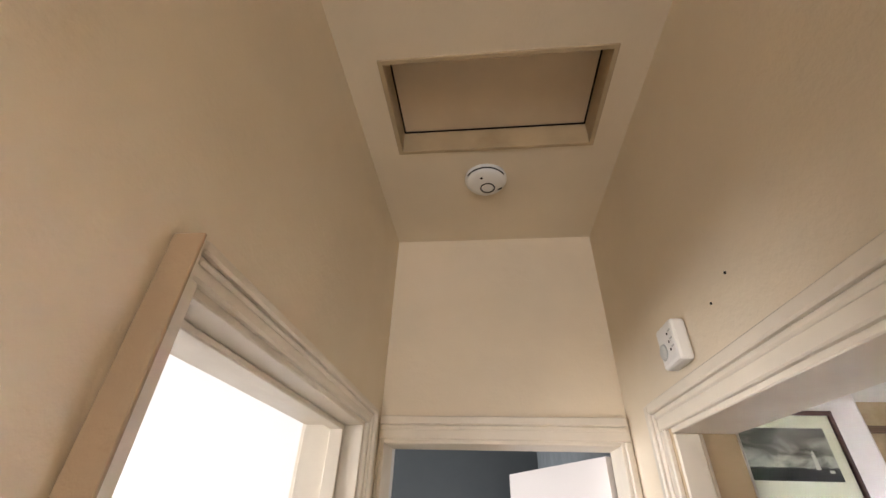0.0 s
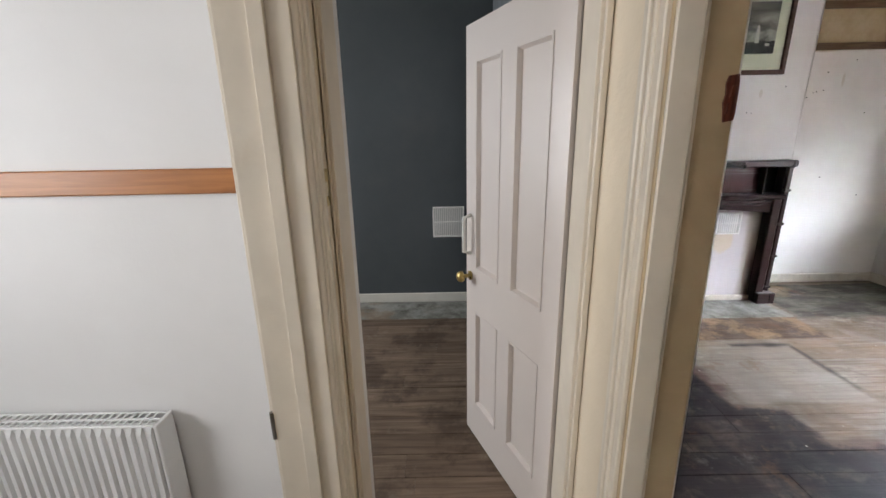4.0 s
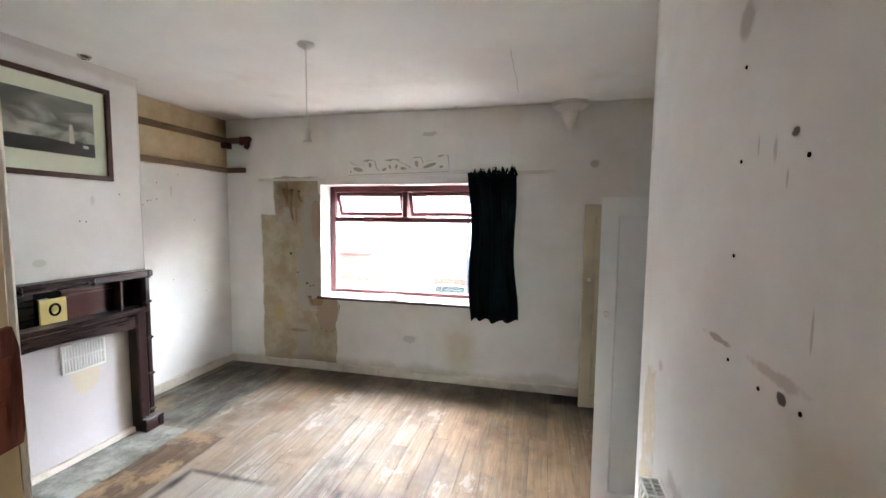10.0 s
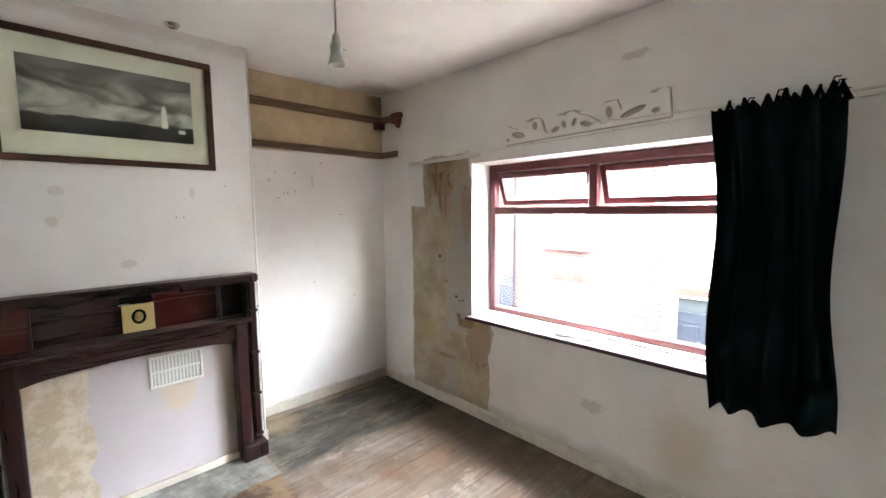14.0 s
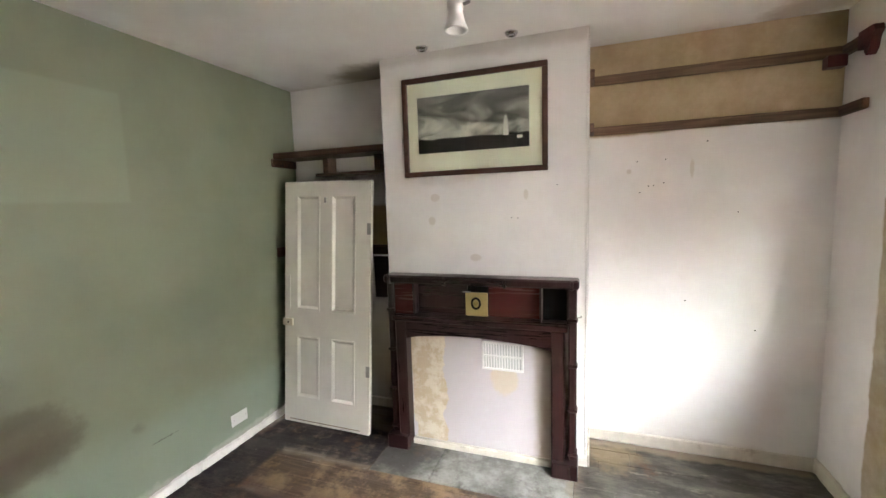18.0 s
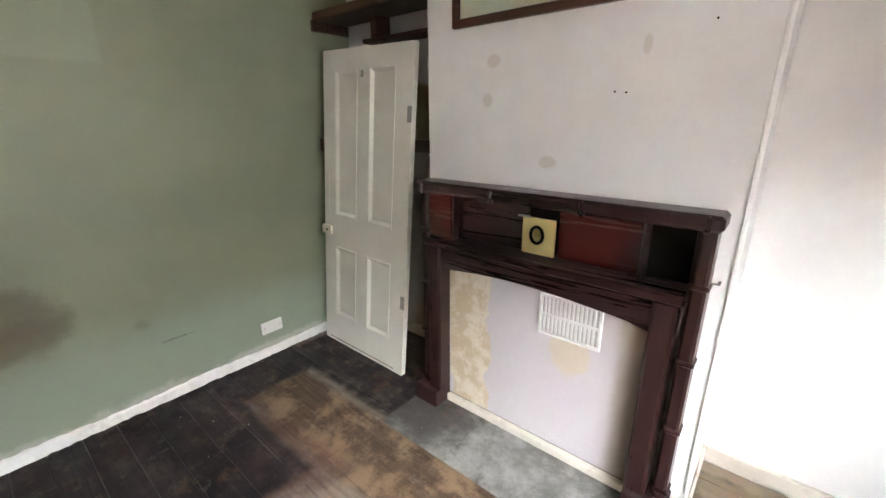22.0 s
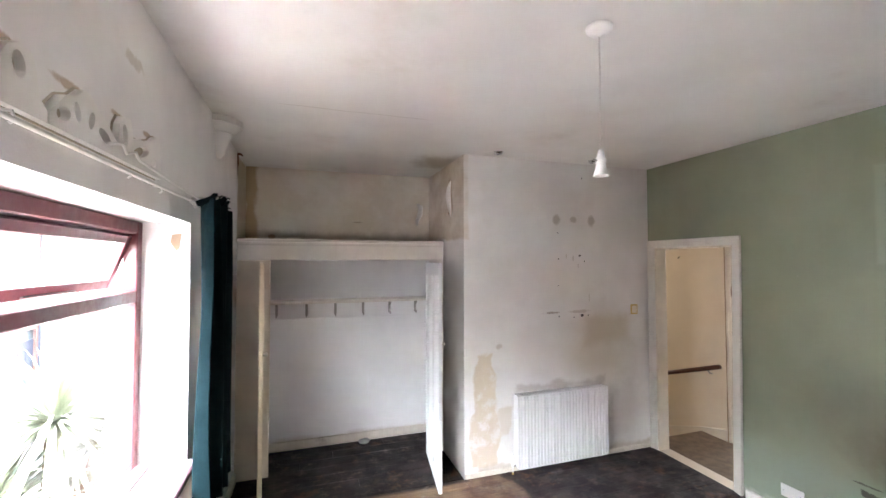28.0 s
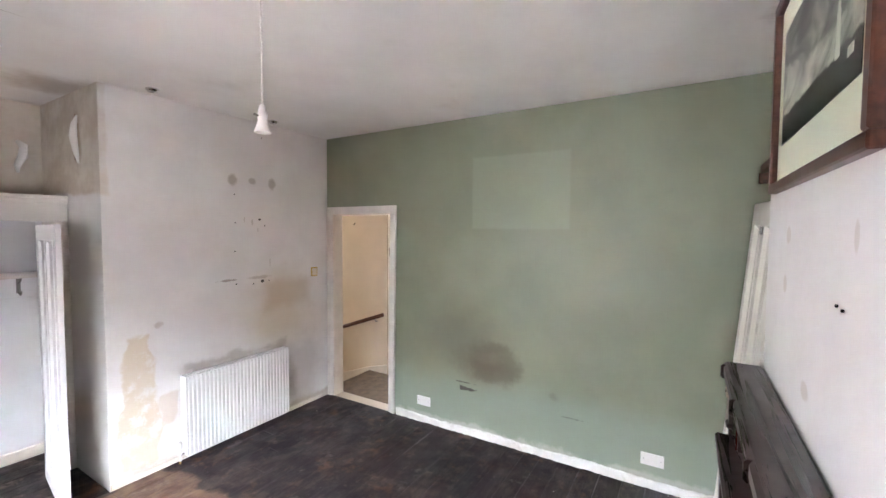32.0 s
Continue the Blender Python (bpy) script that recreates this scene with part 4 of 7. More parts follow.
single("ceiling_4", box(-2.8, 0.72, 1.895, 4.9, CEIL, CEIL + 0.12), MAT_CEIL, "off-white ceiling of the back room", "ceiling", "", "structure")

# unseen lid added over all the rooms so no sun or sky leaks in
single("roof", box(-3.0, 5.0, -2.9, 5.2, 2.905, 3.02), MAT_BLACK, "unseen black slab over the ceilings that stops light leaks", "roof", "", "structure")

# landing, bathroom and back room
wall("wall_landing_west", 0, W_IN, 0.0, (-2.6, 1.90), (-2.9, 2.9), [WDOOR], (MAT_BATH, MAT_LAND, MAT_CREAM), "cream woodchip landing wall with a doorway")
wall("wall_landing_north", 1, 1.78, 1.90, (0.0, 0.72), (-0.1, 2.9), [NDOOR], (MAT_LAND, MAT_BLUE2, MAT_CREAM), "cream wall above the back room door")
wall("wall_landing_south", 1, -2.72, -2.6, (-0.13, 0.84), (-2.9, 2.9), [(0.1, 0.6, 1.0, 2.0)], MAT_LAND, "cream wall at the end of the stairwell")
wall("wall_bathroom_north", 1, 1.90, 2.02, (-2.8, 0.002), (-0.1, 2.9), [], (MAT_BATH, MAT_BLUE2, MAT_BATH), "white bathroom wall with a wooden dado strip")
wall("wall_bathroom_south", 1, -0.12, 0.0, (-2.3, W_IN), (-0.1, 2.9), [], MAT_BATH, "white bathroom wall")
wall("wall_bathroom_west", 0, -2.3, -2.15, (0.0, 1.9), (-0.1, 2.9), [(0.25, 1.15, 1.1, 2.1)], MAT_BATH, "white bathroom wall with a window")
wall("wall_back_room_north", 1, 4.62, 4.9, (-2.8, -0.50), (-0.1, 2.9), [], MAT_BLUE2, "slate blue alcove wall")
single("back_room_chimney_breast", box(-0.52, 0.72, 4.28, 4.9, -0.1, 2.9, 0.005), MAT_BLUE, "dark slate blue chimney breast", "chimney breast", "", "structure")
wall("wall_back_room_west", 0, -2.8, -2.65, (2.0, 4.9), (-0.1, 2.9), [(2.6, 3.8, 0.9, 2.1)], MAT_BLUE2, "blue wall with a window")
# unseen windows with opaque panes, added to keep the sun out of the holes
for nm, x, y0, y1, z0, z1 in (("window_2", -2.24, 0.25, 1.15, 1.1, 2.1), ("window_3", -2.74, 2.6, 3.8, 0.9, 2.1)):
    wn_ = thing(nm, (x, (y0 + y1) / 2, z0), "unseen white back window with opaque panes that block the sun", "window", "", "structure")
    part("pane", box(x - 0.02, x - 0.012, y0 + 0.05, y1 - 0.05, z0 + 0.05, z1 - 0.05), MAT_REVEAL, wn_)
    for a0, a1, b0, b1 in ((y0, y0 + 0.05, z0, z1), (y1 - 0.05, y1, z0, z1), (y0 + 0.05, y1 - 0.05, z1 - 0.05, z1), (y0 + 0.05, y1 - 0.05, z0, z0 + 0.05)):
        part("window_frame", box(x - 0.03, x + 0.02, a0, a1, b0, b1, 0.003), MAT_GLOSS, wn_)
single("floor_bathroom", box(-2.3, -0.02, 0.0, 1.9, -0.1, 0.0), MAT_FLOOR2, "brown bathroom floor", "floor", "", "structure")
single("sub_floor", box(0.84, X1, -0.42, 4.9, -0.14, -0.024), MAT_BLACK, "dark sub-floor under the boards", "floor", "", "structure")
single("sub_floor_back_room", box(-2.8, 0.72, 1.79, 4.9, -0.14, -0.024), MAT_BLACK, "dark sub-floor under the boards", "floor", "", "structure")
single("floor_landing", box(0.0, 0.84, 0.50, 1.79, -0.14, -0.002, 0.006), MAT_CARPET, "worn brown landing floor", "floor", "", "structure")

# stairs down from the landing
for i in range(1, 11):
    single("stair_step", box(0.0, 0.70, 0.50 - 0.26 * i, 0.53 - 0.26 * (i - 1), -0.19 * i - 0.2, -0.19 * i, 0.008), MAT_CARPET, "worn brown covered stair step", "stair", "stairs to the landing", "structure")
single("stair_string", prism([(0.83, -0.01), (0.83, 0.12), (0.50, 0.04), (-1.2, -0.56), (-1.2, -1.6), (0.45, -0.14)], 0, 0.0, 0.022), MAT_CREAM, "cream painted stair string along the wall", "stair string", "", "structure")
rail = thing("handrail", (0.05, 0.4, 0.6), "dark stained wooden handrail on the landing wall", "handrail")
part("rail", tube([(0.055, -0.9, 0.17), (0.055, 0.10, 0.52), (0.055, 0.755, 0.745)], 0.024, 12), MAT_RAIL, rail, "", True)
for y, z in ((0.62, 0.69), (-0.3, 0.37)):
    part("bracket", tube([(0.0, y, z - 0.05), (0.03, y, z - 0.045), (0.055, y, z - 0.01)], 0.007, 8), MAT_STEEL, rail)

# loft hatch, set up into the ceiling
hatch = thing("loft_hatch", (0.34, 1.18, LCEIL + 0.06), "tan painted loft hatch panel in a wooden lining", "hatch")
part("panel", box(0.089, 0.631, 1.034, 1.321, LCEIL + 0.075, LCEIL + 0.095, 0.004), MAT_HATCH, hatch)
# solid black strips that draw a shadow gap on three sides of the panel
for x0, x1, y0, y1 in ((0.0972, 0.1015, 1.0422, 1.3128), (0.6185, 0.6228, 1.0422, 1.3128), (0.1017, 0.6183, 1.3085, 1.3128)):
    part("gap", box(x0, x1, y0, y1, LCEIL + 0.0725, LCEIL + 0.0752), MAT_BLACK, hatch, "black strip drawn as the shadow gap round the loose panel")
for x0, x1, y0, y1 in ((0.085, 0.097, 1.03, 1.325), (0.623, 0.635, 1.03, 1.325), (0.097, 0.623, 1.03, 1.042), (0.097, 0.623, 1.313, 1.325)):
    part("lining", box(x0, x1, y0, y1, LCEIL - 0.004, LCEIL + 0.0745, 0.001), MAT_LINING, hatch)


def casing(name, axis, faces, u0, u1, top, mat, label, widths, clip=(None, None), stops=False, head=None, lean=0.0, far_mat=None):
    """Lining, stop and moulded architraves of a doorway in the wall between two faces on an axis. widths: of the architrave on each face.
    head: its width over the doorway; lean: how far the foot of the far side stands into the opening."""
    tng = thing(name, ((sum(faces) / 2, (u0 + u1) / 2, 0) if axis == 0 else ((u0 + u1) / 2, sum(faces) / 2, 0)), label, "door frame", "", "structure")

    def bx(a0, a1, b0, b1, z0, z1, bev=0.002):
        return box(a0, a1, b0, b1, z0, z1, bev) if axis == 0 else box(b0, b1, a0, a1, z0, z1, bev)

    def out_of_plumb(bm):
        for v in bm.verts:
            v.co[1 - axis] -= lean * (1 - v.co.z / top)
        return bm

    f0, f1 = faces
    t = 0.016
    part("jamb", bx(f0 - 0.003, f1 + 0.003, u0, u0 + t, 0, top), mat, tng)
    # the bedroom doorway's far jamb is browner than its near one
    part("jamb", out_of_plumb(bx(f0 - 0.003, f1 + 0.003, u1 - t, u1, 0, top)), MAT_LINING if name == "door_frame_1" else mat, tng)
    part("head", bx(f0 - 0.003, f1 + 0.003, u0 + t, u1 - t, top - t, top), mat, tng)
    if stops:
        mid = (f0 + f1) / 2
        for a, b, z0, z1 in ((u0 + t, u0 + t + 0.012, 0, top - t), (u1 - t - 0.012, u1 - t, 0, top - t), (u0 + t, u1 - t, top - t - 0.012, top - t)):
            part("stop", bx(mid - 0.005, mid + 0.03, a, b, z0, z1), mat, tng)
    for face, sign, w in ((f0, -1, widths[0]), (f1, 1, widths[1])):
        if not w:
            continue
        hw, skin = head or w, far_mat if far_mat and sign > 0 else mat
        lo = max(u0 + 0.006 - w, clip[0]) if clip[0] is not None else u0 + 0.006 - w
        hi = min(u1 - 0.006 + w, clip[1]) if clip[1] is not None else u1 - 0.006 + w

        def band(a, b, depth, z0, z1):
            d0, d1 = sorted((face + sign * 0.001, face + sign * depth))
            return bx(d0, d1, a, b, z0, z1, 0.003)

        for a, b, side in ((lo, u0 + 0.006, 0), (u1 - 0.006, hi, 1)):
            plumb = out_of_plumb if side else (lambda bm: bm)
            leg = part("architrave", plumb(band(a, b, 0.014, 0, top - 0.006)), skin, tng)
            wd = b - a
            if wd > 0.03:
                o0, o1 = (a - 0.0015, a + wd * 0.36) if side == 0 else (b - wd * 0.36, b + 0.0015)
                part("moulding", plumb(band(o0, o1, 0.027, 0, top - 0.006 + hw)), skin, leg)
                o0, o1 = (a + wd * 0.36, a + wd * 0.58) if side == 0 else (b - wd * 0.58, b - wd * 0.36)
                part("moulding", plumb(band(o0, o1, 0.020, 0, top - 0.006 + hw * 0.64)), skin, leg)
        leg = part("architrave", band(lo, hi, 0.0145, top - 0.006, top - 0.006 + hw), skin, tng)
        wl_, wr_ = u0 + 0.006 - lo, hi - u1 + 0.006
        part("moulding", band(lo + wl_ * 0.36, hi - wr_ * 0.36, 0.027, top - 0.006 + hw * 0.64, top - 0.006 + hw + 0.0015), skin, leg)
        part("moulding", band(lo + wl_ * 0.58, hi - wr_ * 0.58, 0.020, top - 0.006 + hw * 0.42, top - 0.006 + hw * 0.64), skin, leg)
    return tng


casing("door_frame_1", 0, (0.715, X0), BED_DOOR[0], BED_DOOR[1], BED_DOOR[3], MAT_CREAM, "cream painted door frame with moulded architraves, no door hung", (0.058, 0.072), (0.638, None), lean=0.026, far_mat=MAT_GLOSS)
casing("door_frame_2", 1, (1.78, 1.90), NDOOR[0], NDOOR[1], NDOOR[3], MAT_CREAM, "cream painted door frame of the back room", (0.060, 0), (0.002, 0.713))
casing("door_frame_3", 0, (W_IN, 0.0), WDOOR[0], WDOOR[1], WDOOR[3], MAT_CREAM, "cream painted door frame of the bathroom, worn edges", (0.07, 0.042), (None, 1.652), True, head=0.038)
# side of the architrave as a thin strip, coloured brown for its shade
bath_edge = thing("shaded_architrave_edge", (0.018, 0.812, 0), "brown side edge of the bathroom architrave, shade in its colour", "door trim", "", "structure")
part("edge", box(0.001, 0.036, 0.8075, 0.8122, 0.0, 2.020, 0.001), MAT_EDGE, bath_edge)
frame_stop = thing("door_stop_strip", (0.74, 1.484, 0), "cream painted stop strip along the worn door lining", "door trim", "", "structure")
for x0, x1, y0 in ((0.713, 0.764, 1.480), (0.7645, 0.7725, 1.483)):
    bm = box(x0, x1, y0, 1.4888, 0.0, 1.948, 0.0025)
    for v in bm.verts:
        v.co.y -= 0.026 * (1 - v.co.z / 1.965)
    part("strip", bm, MAT_CREAM, frame_stop)
bed_patch = thing("broken_lock_keep", (0.80, 1.484, 1.58), "splintered red wood where a lock keep was torn off", "door damage")
keep = [(1.542, 0.824), (1.545, 0.842), (1.556, 0.8435), (1.574, 0.8435), (1.596, 0.8435), (1.612, 0.843), (1.626, 0.840), (1.623, 0.824), (1.611, 0.820), (1.590, 0.822), (1.577, 0.819), (1.560, 0.822)]
part("wood", prism(keep, 1, 1.4795, 1.4850), MAT_RAW, bed_patch)
for a, b in ((1.556, 0.823), (1.585, 0.827)):
    part("splinter", prism([(a, b), (a + 0.003, b + 0.008), (a + 0.022, b + 0.010), (a + 0.020, b + 0.003)], 1, 1.4765, 1.4796), MAT_RAW, bed_patch)
lsw = thing("light_switch", (0.0, 1.70, 1.4), "brass light switch plate between the landing doors", "light switch", "light switches")
part("plate", box(0.001, 0.008, 1.655, 1.745, 1.355, 1.450, 0.003), MAT_BRASS, lsw)
part("rocker", box(0.008, 0.014, 1.69, 1.71, 1.385, 1.42, 0.002), MAT_IVORY, lsw)
hinge = thing("hinge", (-0.15, 1.597, 0.8), "bare steel hinge leaf on the bathroom jamb", "hinge")
part("leaf", box(-0.154, -0.12, 1.593, 1.5985, 0.76, 0.84, 0.001), MAT_STEEL, hinge)
part("knuckle", lathe((-0.156, 1.594, 0.76), (0, 0, 1), [(0, 0.006), (0.08, 0.006)], 10), MAT_STEEL, hinge)


def skirting(name, x0, x1, y0, y1, h, mat, label):
    ob = single(name, box(x0, x1, y0, y1, 0.0, h, 0.006), mat, label, "skirting board", "", "structure")
    return ob


def worn_skirting(name, x, sign, y0, y1, h, depth, mat, label, seed):
    """A skirting along a wall on x, its edges lumpy with old paint and chips."""
    r, bm, n = random.Random(seed), bmesh.new(), int((y1 - y0) / 0.022)
    rows = []
    for k in range(n + 1):
        y = y0 + (y1 - y0) * k / n
        top = h + 0.006 * math.sin(7 * y + seed) + r.uniform(-0.005, 0.004)
        d = depth + r.uniform(-0.003, 0.003)
        foot = depth * r.choice((0.5, 0.9, 1.0, 1.0, 1.1))
        rows.append([bm.verts.new((x + sign * a, y, z)) for a, z in ((0.001, 0.0), (0.001, top), (d * 0.55, top), (d, top - 0.010), (d, 0.018 + r.uniform(-0.008, 0.008)), (foot, 0.0))])
    for p, q in zip(rows, rows[1:]):
        for i in range(6):
            bm.faces.new((p[i], p[(i + 1) % 6], q[(i + 1) % 6], q[i]))
    bm.faces.new(rows[0])
    bm.faces.new(rows[-1])
    return single(name, bm, mat, label, "skirting board", "", "structure")


worn_skirting("baseboard_1", X0, 1, 1.57, Y1, 0.062, 0.017, MAT_CHIP, "chipped white skirting along the green wall", 3)
worn_skirting("baseboard_2", X1, -1, 0.10, Y1, 0.085, 0.022, MAT_SKIRT, "dirty cream skirting under the window", 8)
skirting("baseboard_3", 3.302, X1 - 0.023, Y1 - 0.022, Y1 - 0.001, 0.085, MAT_SKIRT, "dirty cream skirting in the alcove")
skirting("baseboard_4", X0 + 0.02, 2.82, Y0 + 0.001, Y0 + 0.012, 0.045, MAT_SKIRT, "low chipped skirting below the radiator")
skirting("baseboard_5", 2.822, X1 - 0.001, -0.419, -0.40, 0.085, MAT_SKIRT, "skirting at the back of the cupboard")
skirting("baseboard_6", 0.86, 1.913, Y1 - 0.02, Y1 - 0.001, 0.08, MAT_SKIRT, "skirting behind the leaning door")
skirting("baseboard_7", -0.53, 0.70, 4.26, 4.279, 0.09, MAT_GLOSS, "white skirting on the blue chimney breast")
skirting("baseboard_8", -2.6, -0.535, 4.60, 4.619, 0.11, MAT_GLOSS, "white skirting in the blue alcove")
skirting("baseboard_9", -0.539, -0.521, 4.262, 4.60, 0.10, MAT_GLOSS, "white skirting on the side of the blue chimney breast")
skirting("baseboard_10", 3.301, 3.315, 4.255, 4.60, 0.08, MAT_SKIRT, "skirting on the side of the chimney breast")

# hearths
hearth = thing("hearth", (2.57, 4.03, 0.0), "worn grey stone hearth set flush in the floor", "hearth", "", "structure")
part("slab", box(1.93, 2.348, 3.815, 4.25, -0.02, 0.004, 0.004), MAT_SLAB, hearth)
part("slab", box(2.352, 3.225, 3.815, 4.25, -0.02, 0.004, 0.004), MAT_SLAB, hearth)
hearth2 = thing("hearth", (0.2, 4.1, 0.0), "grey stone hearth in the back room floor", "hearth", "", "structure")
part("slab", box(-0.50, 0.66, 3.90, 4.26, -0.02, 0.004, 0.004), MAT_SLAB, hearth2)


# ---------- window ----------
win = thing("window_1", (4.9, 2.48, WIN[2]), "maroon painted wooden window with two open top lights", "window", "", "structure")
WX0, WX1 = 4.868, 4.93
wy0, wy1, wz0, wz1 = WIN[0] + 0.004, WIN[1] - 0.004, WIN[2] + 0.035, WIN[3] - 0.004
for y0, y1, z0, z1 in ((wy0, wy0 + 0.06, wz0, wz1), (wy1 - 0.06, wy1, wz0, wz1), (wy0 + 0.06, wy1 - 0.06, wz1 - 0.06, wz1), (wy0 + 0.06, wy1 - 0.06, wz0, wz0 + 0.045), (wy0 + 0.06, wy1 - 0.06, 1.635, 1.69), (2.545, 2.605, 1.69, wz1 - 0.06)):
    part("window_frame", box(WX0, WX1, y0, y1, z0, z1, 0.005), MAT_MAROON, win)
pane = part("pane", box(4.896, 4.902, wy0 + 0.06, wy1 - 0.06, wz0 + 0.045, 1.635), MAT_GLASS, win)
pane.visible_shadow = False
for y0, y1 in ((wy0 + 0.062, 2.543), (2.607, wy1 - 0.062)):
    sash = new("top_light")
    sash.parent = win
    hz = wz1 - 0.066
    H = hz - 1.694
    sash.matrix_basis = world_of(win).inverted() @ Matrix.Translation((4.905, 0, hz)) @ Matrix.Rotation(radians(-19), 4, "Y")
    M = world_of(sash)
    for a0, a1, z0, z1 in ((y0, y0 + 0.04, -H, 0), (y1 - 0.04, y1, -H, 0), (y0 + 0.04, y1 - 0.04, -0.04, 0), (y0 + 0.04, y1 - 0.04, -H, -H + 0.045)):
        bm = box(-0.018, 0.022, a0, a1, z0, z1, 0.004)
        bm.transform(M)
        part("sash_rail", bm, MAT_MAROON, sash)
    bm = box(0.0, 0.005, y0 + 0.04, y1 - 0.04, -H + 0.045, -0.04)
    bm.transform(M)
    pane = part("pane", bm, MAT_GLASS, sash)
    pane.visible_shadow = False
    bm = box(-0.03, -0.018, (y0 + y1) / 2 - 0.16, (y0 + y1) / 2 + 0.16, -H + 0.006, -H + 0.016, 0.002)
    bm.transform(M)
    part("stay", bm, MAT_STEEL, sash)
sill = thing("window_sill", (4.7, 2.48, 0.8), "plum painted window board with a dark worn front edge", "window sill", "", "structure")
part("board", box(4.625, 4.868, 1.47, 3.49, 0.802, 0.822, 0.004), MAT_SILL, sill)
part("nosing", box(4.612, 4.626, 1.465, 3.495, 0.797, 0.824, 0.004), MAT_SILLEDGE, sill)
part("inner_sill", box(4.82, 4.868, 1.51, 3.45, 0.822, 0.838, 0.003), MAT_REVEAL, sill)

coil = thing("coiled_cable", (4.72, 2.62, 0.825), "loose coil of grey cable on the window sill", "cable")
pts = []
for k in range(110):
    a = k * 0.42
    r = 0.085 + 0.028 * math.sin(k * 0.37) + 0.01 * math.sin(k * 1.3)
    pts.append((4.715 + 0.55 * r * math.cos(a), 2.60 + 1.35 * r * math.sin(a), 0.827 + 0.00032 * k + 0.004 * math.sin(k * 0.9)))
part("coil", tube(pts, 0.0042, 6), MAT_CABLE, coil, "", True)
part("loose_end", tube([(4.70, 2.70, 0.828), (4.75, 2.95, 0.827), (4.80, 3.15, 0.827), (4.77, 3.32, 0.827), (4.83, 3.40, 0.828)], 0.0035, 6), MAT_CORD, coil, "", True)
part("loose_end", tube([(4.72, 2.47, 0.828), (4.70, 2.36, 0.827), (4.73, 2.28, 0.827)], 0.004, 6), MAT_CABLE, coil, "", True)

# curtain track on its battens
track = thing("curtain_track", (4.64, 2.6, 2.1), "white wooden curtain batten with a bent metal track", "curtain rail")
part("batten", box(4.636, 4.659, 3.36, 4.20, 2.072, 2.098, 0.003), MAT_GLOSS, track)
part("batten", box(4.634, 4.659, 1.02, 1.46, 2.112, 2.145, 0.003), MAT_GLOSS, track)
part("wire_track", tube([(4.632, 4.19, 2.088), (4.628, 3.2, 2.100), (4.630, 2.3, 2.115), (4.625, 1.6, 2.128), (4.63, 1.03, 2.132)], 0.006, 8), MAT_CORD, track, "", True)
part("cord", tube([(4.630, 2.50, 2.168), (4.618, 2.44, 2.186), (4.622, 2.40, 2.165), (4.612, 2.36, 2.180), (4.622, 2.30, 2.168), (4.624, 1.9, 2.160), (4.620, 1.50, 2.150)], 0.0045, 6), MAT_CORD, track, "", True)
part("bracket", box(4.60, 4.659, 1.44, 1.52, 2.125, 2.165, 0.006), MAT_GLOSS, track)
for y in (2.05, 2.35, 2.9, 3.5, 3.8):
    part("hook", tube([(4.658, y, 2.125), (4.632, y, 2.122), (4.628, y, 2.105), (4.636, y, 2.098)], 0.004, 6), MAT_PLASTIC, track)

curtain = thing("curtain", (4.58, 1.6, 0.72), "short black-green velvet curtain bunched to one side of the window", "curtain")


def curtain_sheet(y0, y1, z0, z1, x, folds, phase, ragged):
    nu, nv = 72, 26
    rows = []
    for j in range(nv + 1):
        v = j / nv
        row = []
        for i in range(nu + 1):
            u = i / nu
            pinch = 1 - 0.09 * math.sin(math.pi * min(1, v * 1.15)) + 0.04 * math.sin(5 * v)
            y = (y0 + y1) / 2 + (u - 0.5) * (y1 - y0) * pinch - 0.035 * v + 0.012 * (2 * u - 1) * math.sin(8 * v + 2 * u) + 0.010 * math.sin(5.5 * v + 4 * u)
            a = folds * 2 * math.pi * u + phase + 0.8 * math.sin(2.2 * v + 3 * u)
            xx = x + (0.034 + 0.016 * v) * math.sin(a) + 0.008 * math.sin(2.3 * a + 4 * v)
            zz = z1 - v * (z1 - z0)
            if j == nv:
                zz += ragged * math.sin(9 * u + 1) + ragged * 0.5 * math.sin(23 * u)
            if j == 0:
                zz += 0.004 * math.sin(31 * u) + 0.02 * u
            row.append((xx, y, zz))
        rows.append(row)
    bm = bmesh.new()
    grids = []
    for off in (0.0, 0.006):
        grids.append([[bm.verts.new((p[0] + off, p[1], p[2])) for p in row] for row in rows])
    for g in grids:
        for j in range(nv):
            for i in range(nu):
                bm.faces.new((g[j][i], g[j][i + 1], g[j + 1][i + 1], g[j + 1][i]))
    a, b = grids
    for i in range(nu):
        bm.faces.new((a[0][i], a[0][i + 1], b[0][i + 1], b[0][i]))
        bm.faces.new((a[nv][i], a[nv][i + 1], b[nv][i + 1], b[nv][i]))
    for j in range(nv):
        bm.faces.new((a[j][0], a[j + 1][0], b[j + 1][0], b[j][0]))
        bm.faces.new((a[j][nu], a[j + 1][nu], b[j + 1][nu], b[j][nu]))
    return bm


part("drape", curtain_sheet(1.375, 1.825, 0.71, 2.10, 4.515, 3.6, 0.4, 0.009), MAT_CURTAIN, curtain, "", True)
